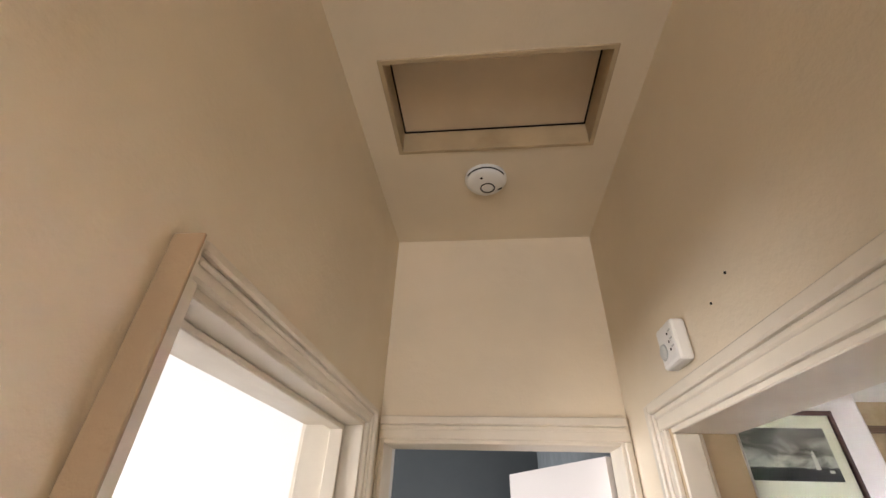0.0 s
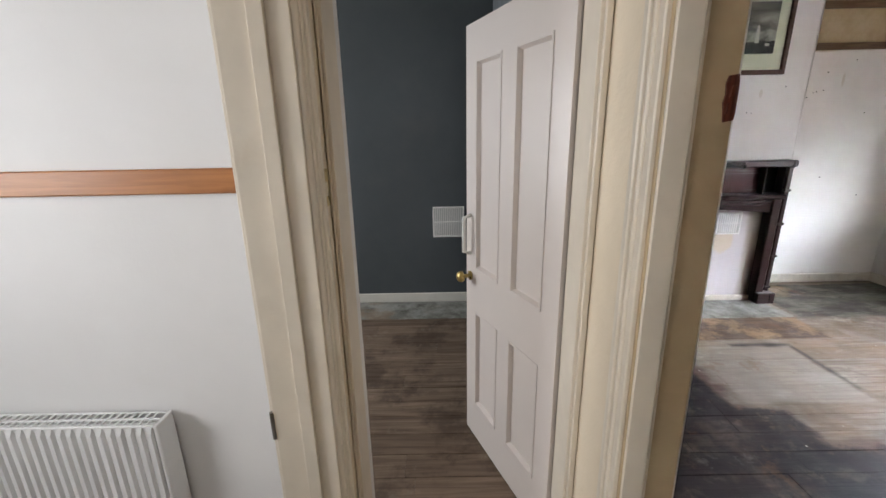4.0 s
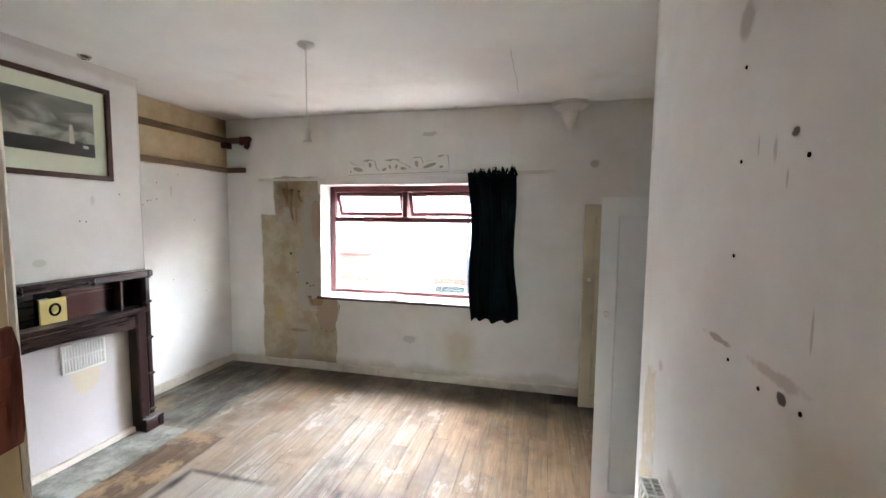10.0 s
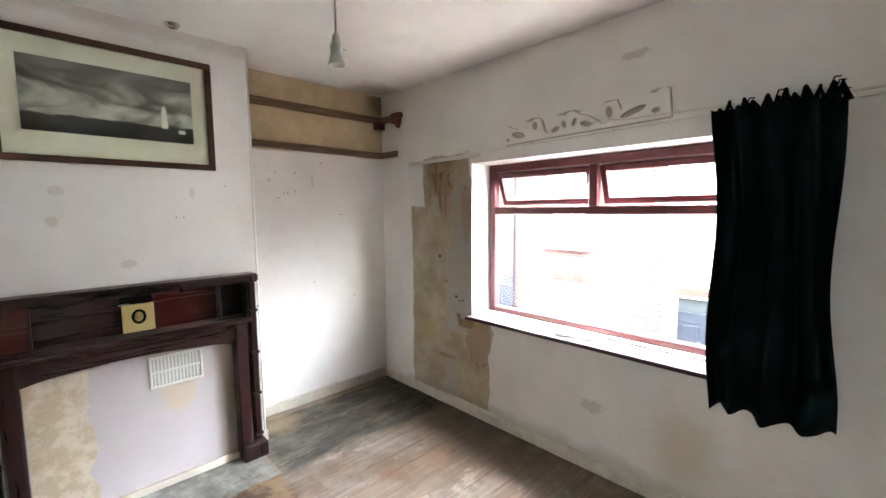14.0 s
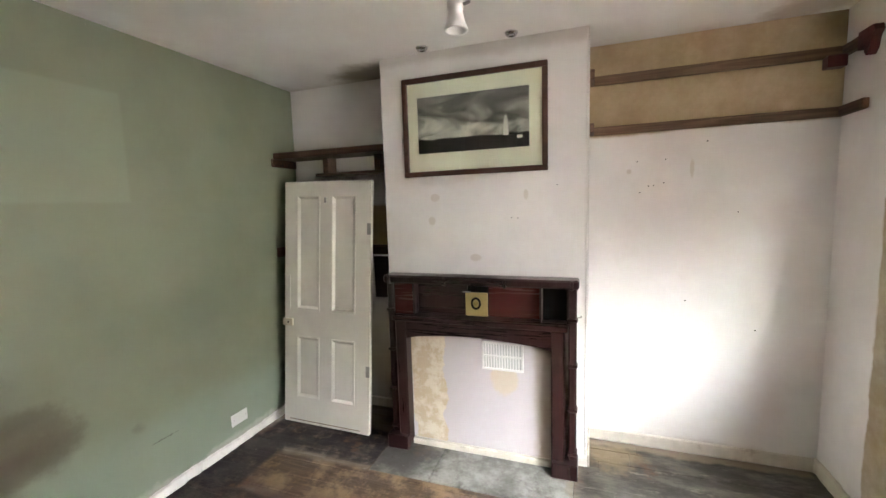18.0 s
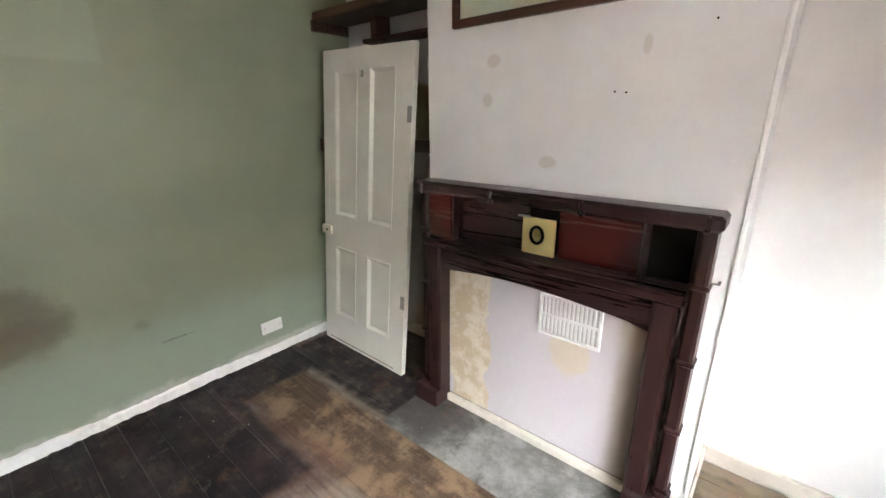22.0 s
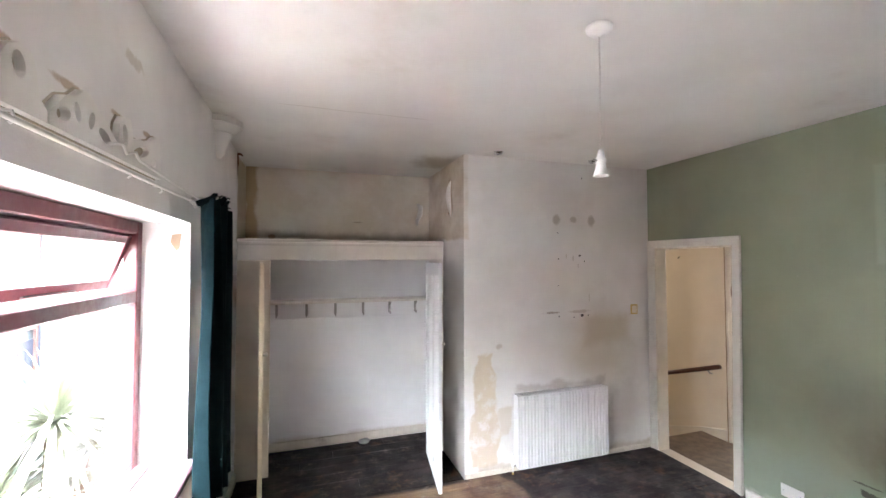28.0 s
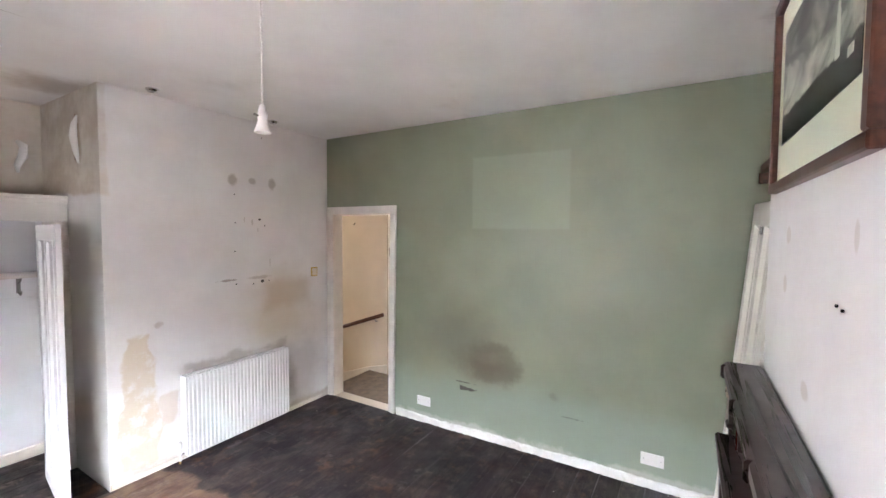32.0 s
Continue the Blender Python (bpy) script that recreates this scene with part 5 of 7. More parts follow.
for k in range(13):
    y = 1.395 + k * 0.034
    lift = 0.030 * (12 - k) / 12 + 0.014 * math.sin(3 * k)
    part("gathered_heading", tube([(4.53, y - 0.022, 2.085), (4.515 + 0.022 * math.sin(2.1 * k), y + 0.010 * math.sin(5 * k), 2.128 + lift), (4.56, y + 0.018, 2.09)], [0.015, 0.008 + 0.007 * abs(math.sin(1.7 * k)), 0.014], 8), MAT_CURTAIN, curtain, "", True)
for y, z in ((1.40, 2.10), (1.415, 2.135), (1.43, 2.15), (1.60, 2.135), (1.70, 2.12)):
    part("loose_thread", tube([(4.52, y, z), (4.505, y - 0.012, z + 0.030), (4.498, y - 0.030, z + 0.026)], 0.0035, 5), MAT_CURTAIN, curtain, "", True)


# plaster fretwork over the window
def pierced_plate(outline, holes, x0, x1):
    """A flat carved plate in the y-z plane with pierced holes; outlines run in metres along the wall."""
    bm = bmesh.new()
    for loop in [outline, *holes]:
        vs = [bm.verts.new((x0, p[0], p[1])) for p in loop]
        for a, b in zip(vs, vs[1:] + vs[:1]):
            bm.edges.new((a, b))
    bmesh.ops.triangle_fill(bm, use_beauty=True, edges=list(bm.edges))
    ex = bmesh.ops.extrude_face_region(bm, geom=list(bm.faces))
    for v in ex["geom"]:
        if isinstance(v, bmesh.types.BMVert):
            v.co.x = x1
    return bm


def on_wall(points):
    """Along the ornament from its north end, and up from its foot; the foot rises a little to the south."""
    return [(3.125 - u, 2.128 + 0.022 * u + h) for u, h in points]


def oval(u, h, a, b, tilt=0.0):
    return on_wall([(u + a * math.cos(t) - tilt * b * math.sin(t), h + b * math.sin(t) + tilt * a * math.cos(t)) for t in (2 * math.pi * k / 12 for k in range(12))])


def spread(loop, d):
    """The same outline, a little larger all round."""
    out, n = [], len(loop)
    area = sum(loop[k][0] * loop[(k + 1) % n][1] - loop[(k + 1) % n][0] * loop[k][1] for k in range(n))
    for k in range(n):
        (ax, az), (bx_, bz), (cx, cz) = loop[k - 1], loop[k], loop[(k + 1) % n]
        t = Vector((cx - ax, cz - az)).normalized() * (d if area > 0 else -d)
        out.append((bx_ + t.y, bz - t.x))
    return out


fret = thing("fretwork_ornament", (4.65, 2.59, 2.2), "cream carved scrollwork ornament fixed above the window", "ornament")
outline = on_wall([(0, 0), (0, 0.118), (0.02, 0.128), (0.06, 0.105), (0.11, 0.088), (0.16, 0.092), (0.19, 0.085), (0.215, 0.118), (0.25, 0.138), (0.29, 0.130), (0.305, 0.095), (0.315, 0.05), (0.345, 0.028), (0.345, 0.0)])
# each wing has an added wider plate behind it, coloured as shadow line and grime
part("ground", pierced_plate(spread(outline, 0.005), [], 4.6545, 4.659), MAT_FRETBACK, fret, "added tan backing that draws the scrolls' shadow and grime")
part("north_wing", pierced_plate(outline,
     [oval(0.03, 0.03, 0.014, 0.012), oval(0.115, 0.052, 0.058, 0.022, -0.25), oval(0.248, 0.092, 0.020, 0.026, 0.3)], 4.636, 4.6544), MAT_FRET, fret)
outline = on_wall([(0.346, 0), (0.346, 0.028), (0.37, 0.05), (0.41, 0.088), (0.46, 0.105), (0.495, 0.132), (0.525, 0.132), (0.57, 0.105), (0.62, 0.088), (0.66, 0.062), (0.70, 0.040), (0.70, 0)])
part("ground", pierced_plate(spread(outline, 0.005), [], 4.6545, 4.659), MAT_FRETBACK, fret, "added tan backing that draws the scrolls' shadow and grime")
part("crest", pierced_plate(outline,
     [oval(0.405, 0.042, 0.030, 0.016, 0.3), oval(0.465, 0.065, 0.014, 0.024, 0.4), oval(0.535, 0.065, 0.014, 0.024, -0.4), oval(0.612, 0.042, 0.038, 0.016, -0.3)], 4.634, 4.6544), MAT_FRET, fret)
outline = on_wall([(0.701, 0), (0.701, 0.040), (0.712, 0.11), (0.735, 0.140), (0.79, 0.145), (0.805, 0.115), (0.815, 0.085), (0.85, 0.10), (0.92, 0.108), (0.985, 0.128), (1.02, 0.150), (1.05, 0.158), (1.068, 0.145), (1.076, 0.06), (1.082, 0)])
part("ground", pierced_plate(spread(outline, 0.005), [], 4.6545, 4.659), MAT_FRETBACK, fret, "added tan backing that draws the scrolls' shadow and grime")
part("south_wing", pierced_plate(outline,
     [oval(0.750, 0.085, 0.020, 0.034, 0.25), oval(0.885, 0.062, 0.070, 0.018, 0.28), oval(1.005, 0.045, 0.022, 0.014, 0.1)], 4.636, 4.6544), MAT_FRET, fret)

corbel = thing("plaster_corbel", (4.6, 0.91, 2.5), "cream moulded plaster corbel under the ceiling", "corbel")
for z0, z1, w0, w1, d0, d1, nm in ((2.715, 2.752, 0.165, 0.17, 0.15, 0.155, "abacus"), (2.67, 2.712, 0.10, 0.15, 0.10, 0.14, "neck"), (2.55, 2.668, 0.045, 0.085, 0.045, 0.09, "console"), (2.51, 2.548, 0.02, 0.05, 0.02, 0.05, "drop")):
    bm = bmesh.new()
    n = 10
    lo = [bm.verts.new((X1 - 0.002 - d0 * math.sin(math.pi * k / n), 0.91 - w0 * math.cos(math.pi * k / n), z0)) for k in range(n + 1)]
    hi = [bm.verts.new((X1 - 0.002 - d1 * math.sin(math.pi * k / n), 0.91 - w1 * math.cos(math.pi * k / n), z1)) for k in range(n + 1)]
    bm.faces.new(lo)
    bm.faces.new(hi)
    for k in range(n + 1):
        q = (k + 1) % (n + 1)
        bm.faces.new((lo[k], lo[q], hi[q], hi[k]))
    part(nm, bm, MAT_FRET, corbel)


# ---------- fireplace ----------
fire = thing("fire_surround", (2.6, 4.15, 0.004), "dark mahogany wooden fire surround with a niche shelf", "fireplace")
FY0, FY1, FZ = 4.125, 4.249, 0.004
L, R, T = 1.952, 3.235, 1.262


def collar_post(x0, x1, nm, n):
    p = part(nm, box(x0, x1, FY0 + 0.012, FY1 - 0.001, FZ, T - 0.05, 0.010), MAT_MAHOGZ, fire, "", False)
    for k in range(n):
        z = 0.13 + k * 0.29
        part("collar", box(x0 - 0.008, x1 + 0.008, FY0 + 0.002, FY1 - 0.04, z, z + 0.022, 0.008), MAT_MAHOGZ, p)


collar_post(L, L + 0.048, "outer_post", 4)
collar_post(R - 0.048, R, "outer_post", 4)
for x0, x1 in ((L - 0.012, L + 0.145), (R - 0.145, R + 0.012)):
    part("foot_block", box(x0, x1, FY0 - 0.055, FY1 - 0.03, FZ, 0.105, 0.006), MAT_MAHOGZ, fire)
mantel = part("mantel", box(L - 0.015, R + 0.015, FY0 - 0.012, FY1, T - 0.055, T, 0.012), MAT_MAHOG, fire)
for k in range(4):
    x = L + 0.02 + k * (R - L - 0.06) / 3
    part("collar", box(x, x + 0.022, FY0 - 0.022, FY1 - 0.06, T - 0.062, T - 0.004, 0.008), MAT_MAHOG, mantel)
part("inner_shelf", box(L + 0.05, R - 0.05, FY0 - 0.035, FY1, 0.945, 0.982, 0.008), MAT_MAHOG, fire)
part("niche_back", box(L + 0.05, R - 0.05, FY1 - 0.008, FY1 - 0.001, 0.982, T - 0.055), MAT_BLACK, fire, "black back of the open niche")
for x in (2.146, 3.012):
    part("niche_divider", box(x, x + 0.012, FY0 + 0.028, FY1 - 0.008, 0.982, T - 0.055, 0.002), MAT_MAHOGZ, fire)
for x in (L + 0.048, R - 0.058):
    part("niche_side", box(x, x + 0.010, FY0 + 0.03, FY1 - 0.008, 0.982, T - 0.055), MAT_MAHOGZ, fire)
part("niche_panel", box(L + 0.058, 2.146, FY0 + 0.022, FY0 + 0.034, 0.984, T - 0.057), MAT_MAHOGRED, fire)
part("niche_panel", box(2.672, 3.012, FY1 - 0.030, FY1 - 0.010, 0.984, T - 0.057), MAT_MAHOGRED, fire)
part("niche_panel", box(2.158, 2.520, FY1 - 0.020, FY1 - 0.0085, 0.984, T - 0.057), MAT_MAHOG, fire)
for x0, x1 in ((2.018, 2.098), (3.085, 3.165)):
    part("inner_post", box(x0, x1, FY0 - 0.018, FY1 - 0.03, FZ, 0.945, 0.010), MAT_MAHOGZ, fire)
arch = [(0.944, 2.098), (0.944, 3.085), (0.812, 3.085)]
for k in range(1, 13):
    x = 3.085 - k * 0.987 / 13
    arch.append((0.826 + 0.034 * math.sin(math.pi * (k / 13) ** 1.15), x))
arch.append((0.818, 2.098))
part("arched_header", prism(arch, 1, FY0 - 0.005, FY1 - 0.05), MAT_MAHOG, fire)
gilt = part("gilt_plate", box(2.520, 2.672, FY0 + 0.055, FY0 + 0.067, 0.990, 1.150, 0.002), MAT_GOLD, fire, "square gilt plate with a brass ring")
part("ring", tube([(2.596 + 0.028 * math.cos(a), FY0 + 0.042, 1.08 + 0.036 * math.sin(a)) for a in (2 * math.pi * k / 20 for k in range(21))], 0.007, 8), MAT_BLACK, gilt, "", True)
part("boss", lathe((2.596, FY0 + 0.056, 1.08), (0, -1, 0), [(0, 0.018), (0.01, 0.015), (0.014, 0.004)], 16), MAT_BRASS, gilt, "", True)
part("clip", box(2.505, 2.56, FY0 + 0.035, FY0 + 0.05, 1.152, 1.160, 0.002), MAT_STEEL, fire)

board = thing("fireplace_board", (2.6, 4.23, 0.4), "lilac and peeling tan board closing the fireplace", "panel")
part("panel", box(2.02, 3.17, 4.195, 4.215, 0.05, 0.945), MAT_BOARD, board)
part("bottom_strip", box(2.10, 3.085, 4.165, 4.193, 0.006, 0.05, 0.004), MAT_SKIRT, board)
vent = thing("wall_vent", (2.77, 4.19, 0.72), "white plastic louvred vent on the fireplace board", "vent", "vents")


def grille(parent, x0, x1, y, z0, z1, n, mat):
    """A louvred vent: backing, surround, slats and a cross bar on a wall that faces -y."""
    part("backing", box(x0 + 0.01, x1 - 0.01, y - 0.004, y - 0.002, z0 + 0.01, z1 - 0.01), MAT_GRILLE, parent)
    for a0, a1, b0, b1 in ((x0, x1, z1 - 0.014, z1), (x0, x1, z0, z0 + 0.014), (x0, x0 + 0.014, z0 + 0.014, z1 - 0.014), (x1 - 0.014, x1, z0 + 0.014, z1 - 0.014)):
        part("surround", box(a0, a1, y - 0.014, y - 0.001, b0, b1, 0.002), mat, parent)
    for k in range(n):
        xx = x0 + 0.02 + k * (x1 - x0 - 0.04) / n
        part("slat", box(xx + 0.002, xx + 0.011, y - 0.012, y - 0.004, z0 + 0.016, z1 - 0.016), mat, parent)
    part("cross_bar", box(x0 + 0.014, x1 - 0.014, y - 0.0135, y - 0.004, (z0 + z1) / 2 - 0.005, (z0 + z1) / 2 + 0.005), mat, parent)


grille(vent, 2.625, 2.905, 4.195, 0.625, 0.82, 13, MAT_PLASTIC)
vent2 = thing("wall_vent", (0.35, 4.27, 0.76), "white plastic louvred vent on the blue chimney breast", "vent", "vents")
grille(vent2, 0.21, 0.488, 4.28, 0.625, 0.90, 14, MAT_PLASTIC)

# framed print
pic = thing("framed_picture", (2.575, 4.235, 2.26), "large sepia lighthouse print in a brown frame with a pale mount", "picture")
PX0, PX1, PZ0, PZ1, PY = 2.09, 3.06, 1.935, 2.590, 4.249
for x0, x1, z0, z1 in ((PX0, PX1, PZ1 - 0.034, PZ1), (PX0, PX1, PZ0, PZ0 + 0.034), (PX0, PX0 + 0.034, PZ0 + 0.034, PZ1 - 0.034), (PX1 - 0.034, PX1, PZ0 + 0.034, PZ1 - 0.034)):
    part("picture_frame", box(x0, x1, PY - 0.030, PY - 0.001, z0, z1, 0.004), MAT_FRAME, pic)
part("mount", box(PX0 + 0.034, PX1 - 0.034, PY - 0.010, PY - 0.004, PZ0 + 0.034, PZ1 - 0.034), MAT_MOUNT, pic)
pr = new("print", mesh_of(box(-0.375, 0.375, -0.002, 0.0, -0.185, 0.185), MAT_PRINT))
pr.parent = pic
pr.matrix_basis = world_of(pic).inverted() @ Matrix.Translation((2.572, PY - 0.0105, 2.275))
bm = lathe((2.80, PY - 0.0135, 2.168), (0, 0, 1), [(0, 0.018), (0.09, 0.012), (0.092, 0.016), (0.098, 0.016), (0.099, 0.010), (0.118, 0.009), (0.130, 0.001)], 10)
for v in bm.verts:
    v.co.y = PY - 0.0135 + (v.co.y - PY + 0.0135) * 0.06
part("printed_tower", bm, plain("pale_tower_print", (0.70, 0.69, 0.60), 0.5).m, pr)
part("printed_house", box(2.87, 2.905, PY - 0.0140, PY - 0.0128, 2.145, 2.165), plain("pale_house_print", (0.72, 0.71, 0.62), 0.5).m, pr)
glass = part("glass", box(PX0 + 0.034, PX1 - 0.034, PY - 0.0185, PY - 0.0165, PZ0 + 0.034, PZ1 - 0.034), MAT_PICGLASS, pic)
glass.visible_shadow = False


# ---------- doors ----------
def panel_door(name, w, h, mat, label, rows, cols, thick=0.036, category="door", bead=(0.026, 0.008)):
    """A framed and panelled door, built flat: x across, front facing -y. rows: (z0, z1) and cols: (x0, x1) of its panels."""
    tng = thing(name, (0, 0, 0), label, category)
    bm = slab_with_holes(1, 0.0, thick, (0, w), (0, h), [(a, b, c, d) for a, b in cols for c, d in rows])
    body = part("door_body", bm, mat, tng)
    for a, b in cols:
        for c, d in rows:
            p = part("panel", box(a, b, thick * 0.40, thick * 0.60, c, d), mat, tng)
            for inner, outer in ((thick * 0.40, -0.003), (thick * 0.60, thick + 0.003)):
                w_, lip = bead
                side = outer + (0.0008 if outer < 0 else -0.0008)
                for q, sgn in ((a, 1), (b, -1)):
                    part("bead", prism([(q - sgn * 0.004, inner), (q - sgn * 0.004, outer), (q + sgn * lip, outer), (q + sgn * w_, inner)], 2, c - 0.004, d + 0.004), mat, p)
                for q, sgn in ((c, 1), (d, -1)):
                    part("bead", prism([(inner, q - sgn * 0.004), (side, q - sgn * 0.004), (side, q + sgn * lip), (inner, q + sgn * w_)], 0, a - 0.004, b + 0.004), mat, p)
    return tng


old = panel_door("loose_door", 0.775, 1.945, MAT_DOOR, "old white four-panel door taken off its hinges, leaning in the alcove", ((0.21, 0.71), (0.93, 1.835)), ((0.115, 0.325), (0.435, 0.645)))
part("rim_lock", box(-0.012, 0.085, -0.018, 0.0, 0.79, 0.85, 0.004), MAT_IVORY, old, "cream painted rim lock")
part("keyhole", lathe((0.045, -0.018, 0.82), (0, -1, 0), [(0, 0.008), (0.003, 0.007)], 12), MAT_BLACK, old)
part("finger_plate", box(0.03, 0.055, -0.004, 0.0, 0.92, 1.20, 0.0015), MAT_GLOSS, old)
part("coat_peg", box(0.372, 0.392, -0.012, 0.0, 1.78, 1.82, 0.003), MAT_STEEL, old)
for z in (0.45, 1.54):
    part("hinge", box(0.745, 0.777, -0.004, 0.0, z, z + 0.085, 0.001), MAT_STEEL, old, "rusty steel butt hinge")
part("bottom_rail_split", box(0.05, 0.70, -0.003, 0.0, 0.02, 0.026, 0.001), MAT_BATTEN, old, "bare wood split along the foot")
old.matrix_basis = pose(0.950, 4.150, 0.020, -4.4, 1.5, 1.0)

leaf = panel_door("back_room_door", 0.705, 1.945, MAT_PINKDOOR, "pinkish-white four-panel door standing open into the back room", ((0.20, 0.70), (0.92, 1.80)), ((0.10, 0.30), (0.405, 0.605)), bead=(0.014, 0.005))
part("bar_pull", tube([(0.045, -0.0, 0.98), (0.045, -0.035, 0.99), (0.045, -0.035, 1.15), (0.045, 0.0, 1.16)], 0.009, 8), MAT_PLASTIC, leaf, "white bar pull", True)
part("knob", lathe((0.045, 0, 0.87), (0, -1, 0), [(0, 0.022), (0.006, 0.022), (0.008, 0.009), (0.035, 0.009), (0.042, 0.024), (0.055, 0.027), (0.066, 0.02), (0.07, 0.006)], 20), MAT_BRASS, leaf, "tarnished brass knob", True)
leaf.matrix_basis = pose(0.41, 2.565, 0.008, 0, 0, -68.4)


def flush_door(name, w, h, mat, label, m, cols, knob):
    tng = panel_door(name, w, h, mat, label, ((0.10, h - 0.10),), cols, 0.026, "cupboard door", (0.014, 0.004))
    part("knob", lathe((knob, 0, 1.15), (0, -1, 0), [(0, 0.012), (0.012, 0.009), (0.02, 0.017), (0.03, 0.014), (0.033, 0.004)], 16), MAT_GLOSS, tng, "", True)
    part("hinge", box(-0.003 if knob > w / 2 else w - 0.03, 0.03 if knob > w / 2 else w + 0.003, -0.003, 0.0, 1.5, 1.57, 0.001), MAT_STEEL, tng)
    tng.matrix_basis = m
    return tng


flush_door("wardrobe_door", 0.680, 1.80, MAT_YELLOWED, "yellowed cream painted cupboard door standing wide open", pose(4.378, 0.775, 0.02, 0, 0, -84.0), ((0.09, 0.585),), 0.05)
flush_door("wardrobe_door", 0.735, 1.80, MAT_CLOSET, "white panelled cupboard door standing open by the wall", pose(3.078, 0.815, 0.02, 0, 0, -98.0), ((0.085, 0.315), (0.385, 0.615)), 0.045)

# ---------- built-in cupboard ----------
cup = thing("cupboard", (3.7, 0.05, 0), "white built-in alcove cupboard front with a deep top ledge", "cupboard")
part("fascia", box(2.823, 4.655, 0.055, 0.080, 1.845, 2.005, 0.004), MAT_GLOSS, cup)
part("ledge", box(2.823, 4.655, -0.417, 0.100, 2.005, 2.030, 0.004), MAT_GLOSS, cup)
part("ledge_moulding", box(2.823, 4.655, 0.081, 0.095, 1.975, 2.004, 0.005), MAT_GLOSS, cup)
part("stile", box(4.392, 4.655, 0.055, 0.080, 0.0, 1.844, 0.004), MAT_CREAM, cup)
part("stile", box(2.823, 2.962, 0.055, 0.080, 0.0, 1.844, 0.004), MAT_GLOSS, cup)
part("inner_shelf", box(2.823, 4.655, -0.417, -0.14, 1.435, 1.458, 0.003), MAT_GLOSS, cup)
stub = thing("rusty_bracket", (4.65, 0.105, 2.70), "rusty brown bracket stub under the ceiling", "bracket")
part("plate", box(4.650, 4.658, 0.092, 0.122, 2.662, 2.748, 0.003), MAT_RUST, stub)
part("arm", tube([(4.652, 0.107, 2.742), (4.630, 0.110, 2.738), (4.618, 0.112, 2.724)], [0.009, 0.008, 0.006], 8), MAT_RUST, stub, "", True)
part("drip", tube([(4.654, 0.107, 2.670), (4.653, 0.105, 2.632)], [0.008, 0.003], 6), MAT_RUST, stub, "", True)
rack = thing("hook_rail", (3.7, -0.41, 1.35), "white board with six metal coat hooks under the cupboard shelf", "coat rack")
part("board", box(2.83, 4.65, -0.419, -0.402, 1.265, 1.425, 0.003), MAT_CLOSET, rack)
for k in range(6):
    x = 4.372 - k * 0.277
    hk = part("hook", tube([(x, -0.402, 1.375), (x, -0.380, 1.380), (x, -0.345, 1.398), (x, -0.332, 1.424)], 0.0065, 8), MAT_STEEL, rack, "", True)
    part("lower_prong", tube([(x, -0.402, 1.335), (x, -0.385, 1.300), (x, -0.352, 1.292), (x, -0.335, 1.318)], 0.0062, 8), MAT_STEEL, hk, "", True)
    part("hook_plate", box(x - 0.012, x + 0.012, -0.402, -0.396, 1.30, 1.412, 0.002), MAT_STEEL, hk)
peel = thing("torn_paper", (3.0, -0.4, 2.35), "curl of torn wallpaper hanging off the plaster above the cupboard", "wallpaper")
part("curl", tube([(2.96, -0.415, 2.46), (2.93, -0.385, 2.42), (2.94, -0.37, 2.34), (2.965, -0.40, 2.27), (2.96, -0.415, 2.22)], [0.012, 0.03, 0.035, 0.025, 0.01], 8, None, 0.25), MAT_FRET, peel, "", True)
peel3 = thing("torn_paper", (4.725, 1.505, 1.92), "scrap of brown torn paper on the window reveal", "wallpaper")
part("scrap", prism([(1.975, 4.70), (1.968, 4.742), (1.93, 4.748), (1.90, 4.732), (1.885, 4.722), (1.90, 4.708), (1.95, 4.703)], 1, 1.501, 1.5035), MAT_LINING, peel3)
peel2 = thing("torn_paper", (2.83, 0.24, 2.4), "narrow slit of torn brown wallpaper with a pale curl beside it", "wallpaper")
part("slit", prism([(0.235, 2.28), (0.252, 2.36), (0.248, 2.50), (0.262, 2.60), (0.276, 2.55), (0.270, 2.40), (0.256, 2.28)], 0, 2.8205, 2.8225), MAT_BATTEN, peel2, "dark bare backing")
part("curl", tube([(2.822, 0.30, 2.585), (2.838, 0.29, 2.52), (2.846, 0.295, 2.44), (2.836, 0.30, 2.34), (2.822, 0.305, 2.25)], [0.006, 0.020, 0.026, 0.020, 0.006], 8, None, 0.3), MAT_FRET, peel2, "pale curled paper", True)
for a0, z0, ln, wd, k in ((3.80, 1.985, 0.34, 0.020, 0.4), (3.885, 1.99, 0.17, 0.014, 1.7), (3.70, 1.97, 0.13, 0.012, 0.9), (3.60, 0.815, 0.11, 0.022, 2.6)):
    flap = thing("torn_paper", (4.655, a0, z0 - ln), "torn flap of brown wallpaper hanging by the window", "wallpaper", "torn flaps")
    bm, rows = bmesh.new(), []
    for j in range(7):
        v = j / 6
        y, z, x = a0 + 0.02 * math.sin(3.2 * v + k), z0 - ln * v, 4.6580 - 0.009 * math.sin(math.pi * v) - 0.002 * v
        w = wd * (1 - 0.85 * v * v) * (1 + 0.2 * math.sin(9 * v + k)) + 0.002
        rows.append([bm.verts.new((x + dx, y + dy * w, z)) for dx, dy in ((0.0, -1), (-0.003, 1), (-0.0038, 1), (-0.0008, -1))])
    for p, q in zip(rows, rows[1:]):
        for i in range(4):
            bm.faces.new((p[i], p[(i + 1) % 4], q[(i + 1) % 4], q[i]))
    bm.faces.new(rows[0])
    bm.faces.new(rows[-1])
    part("flap", bm, MAT_PAPER, flap, "", True)


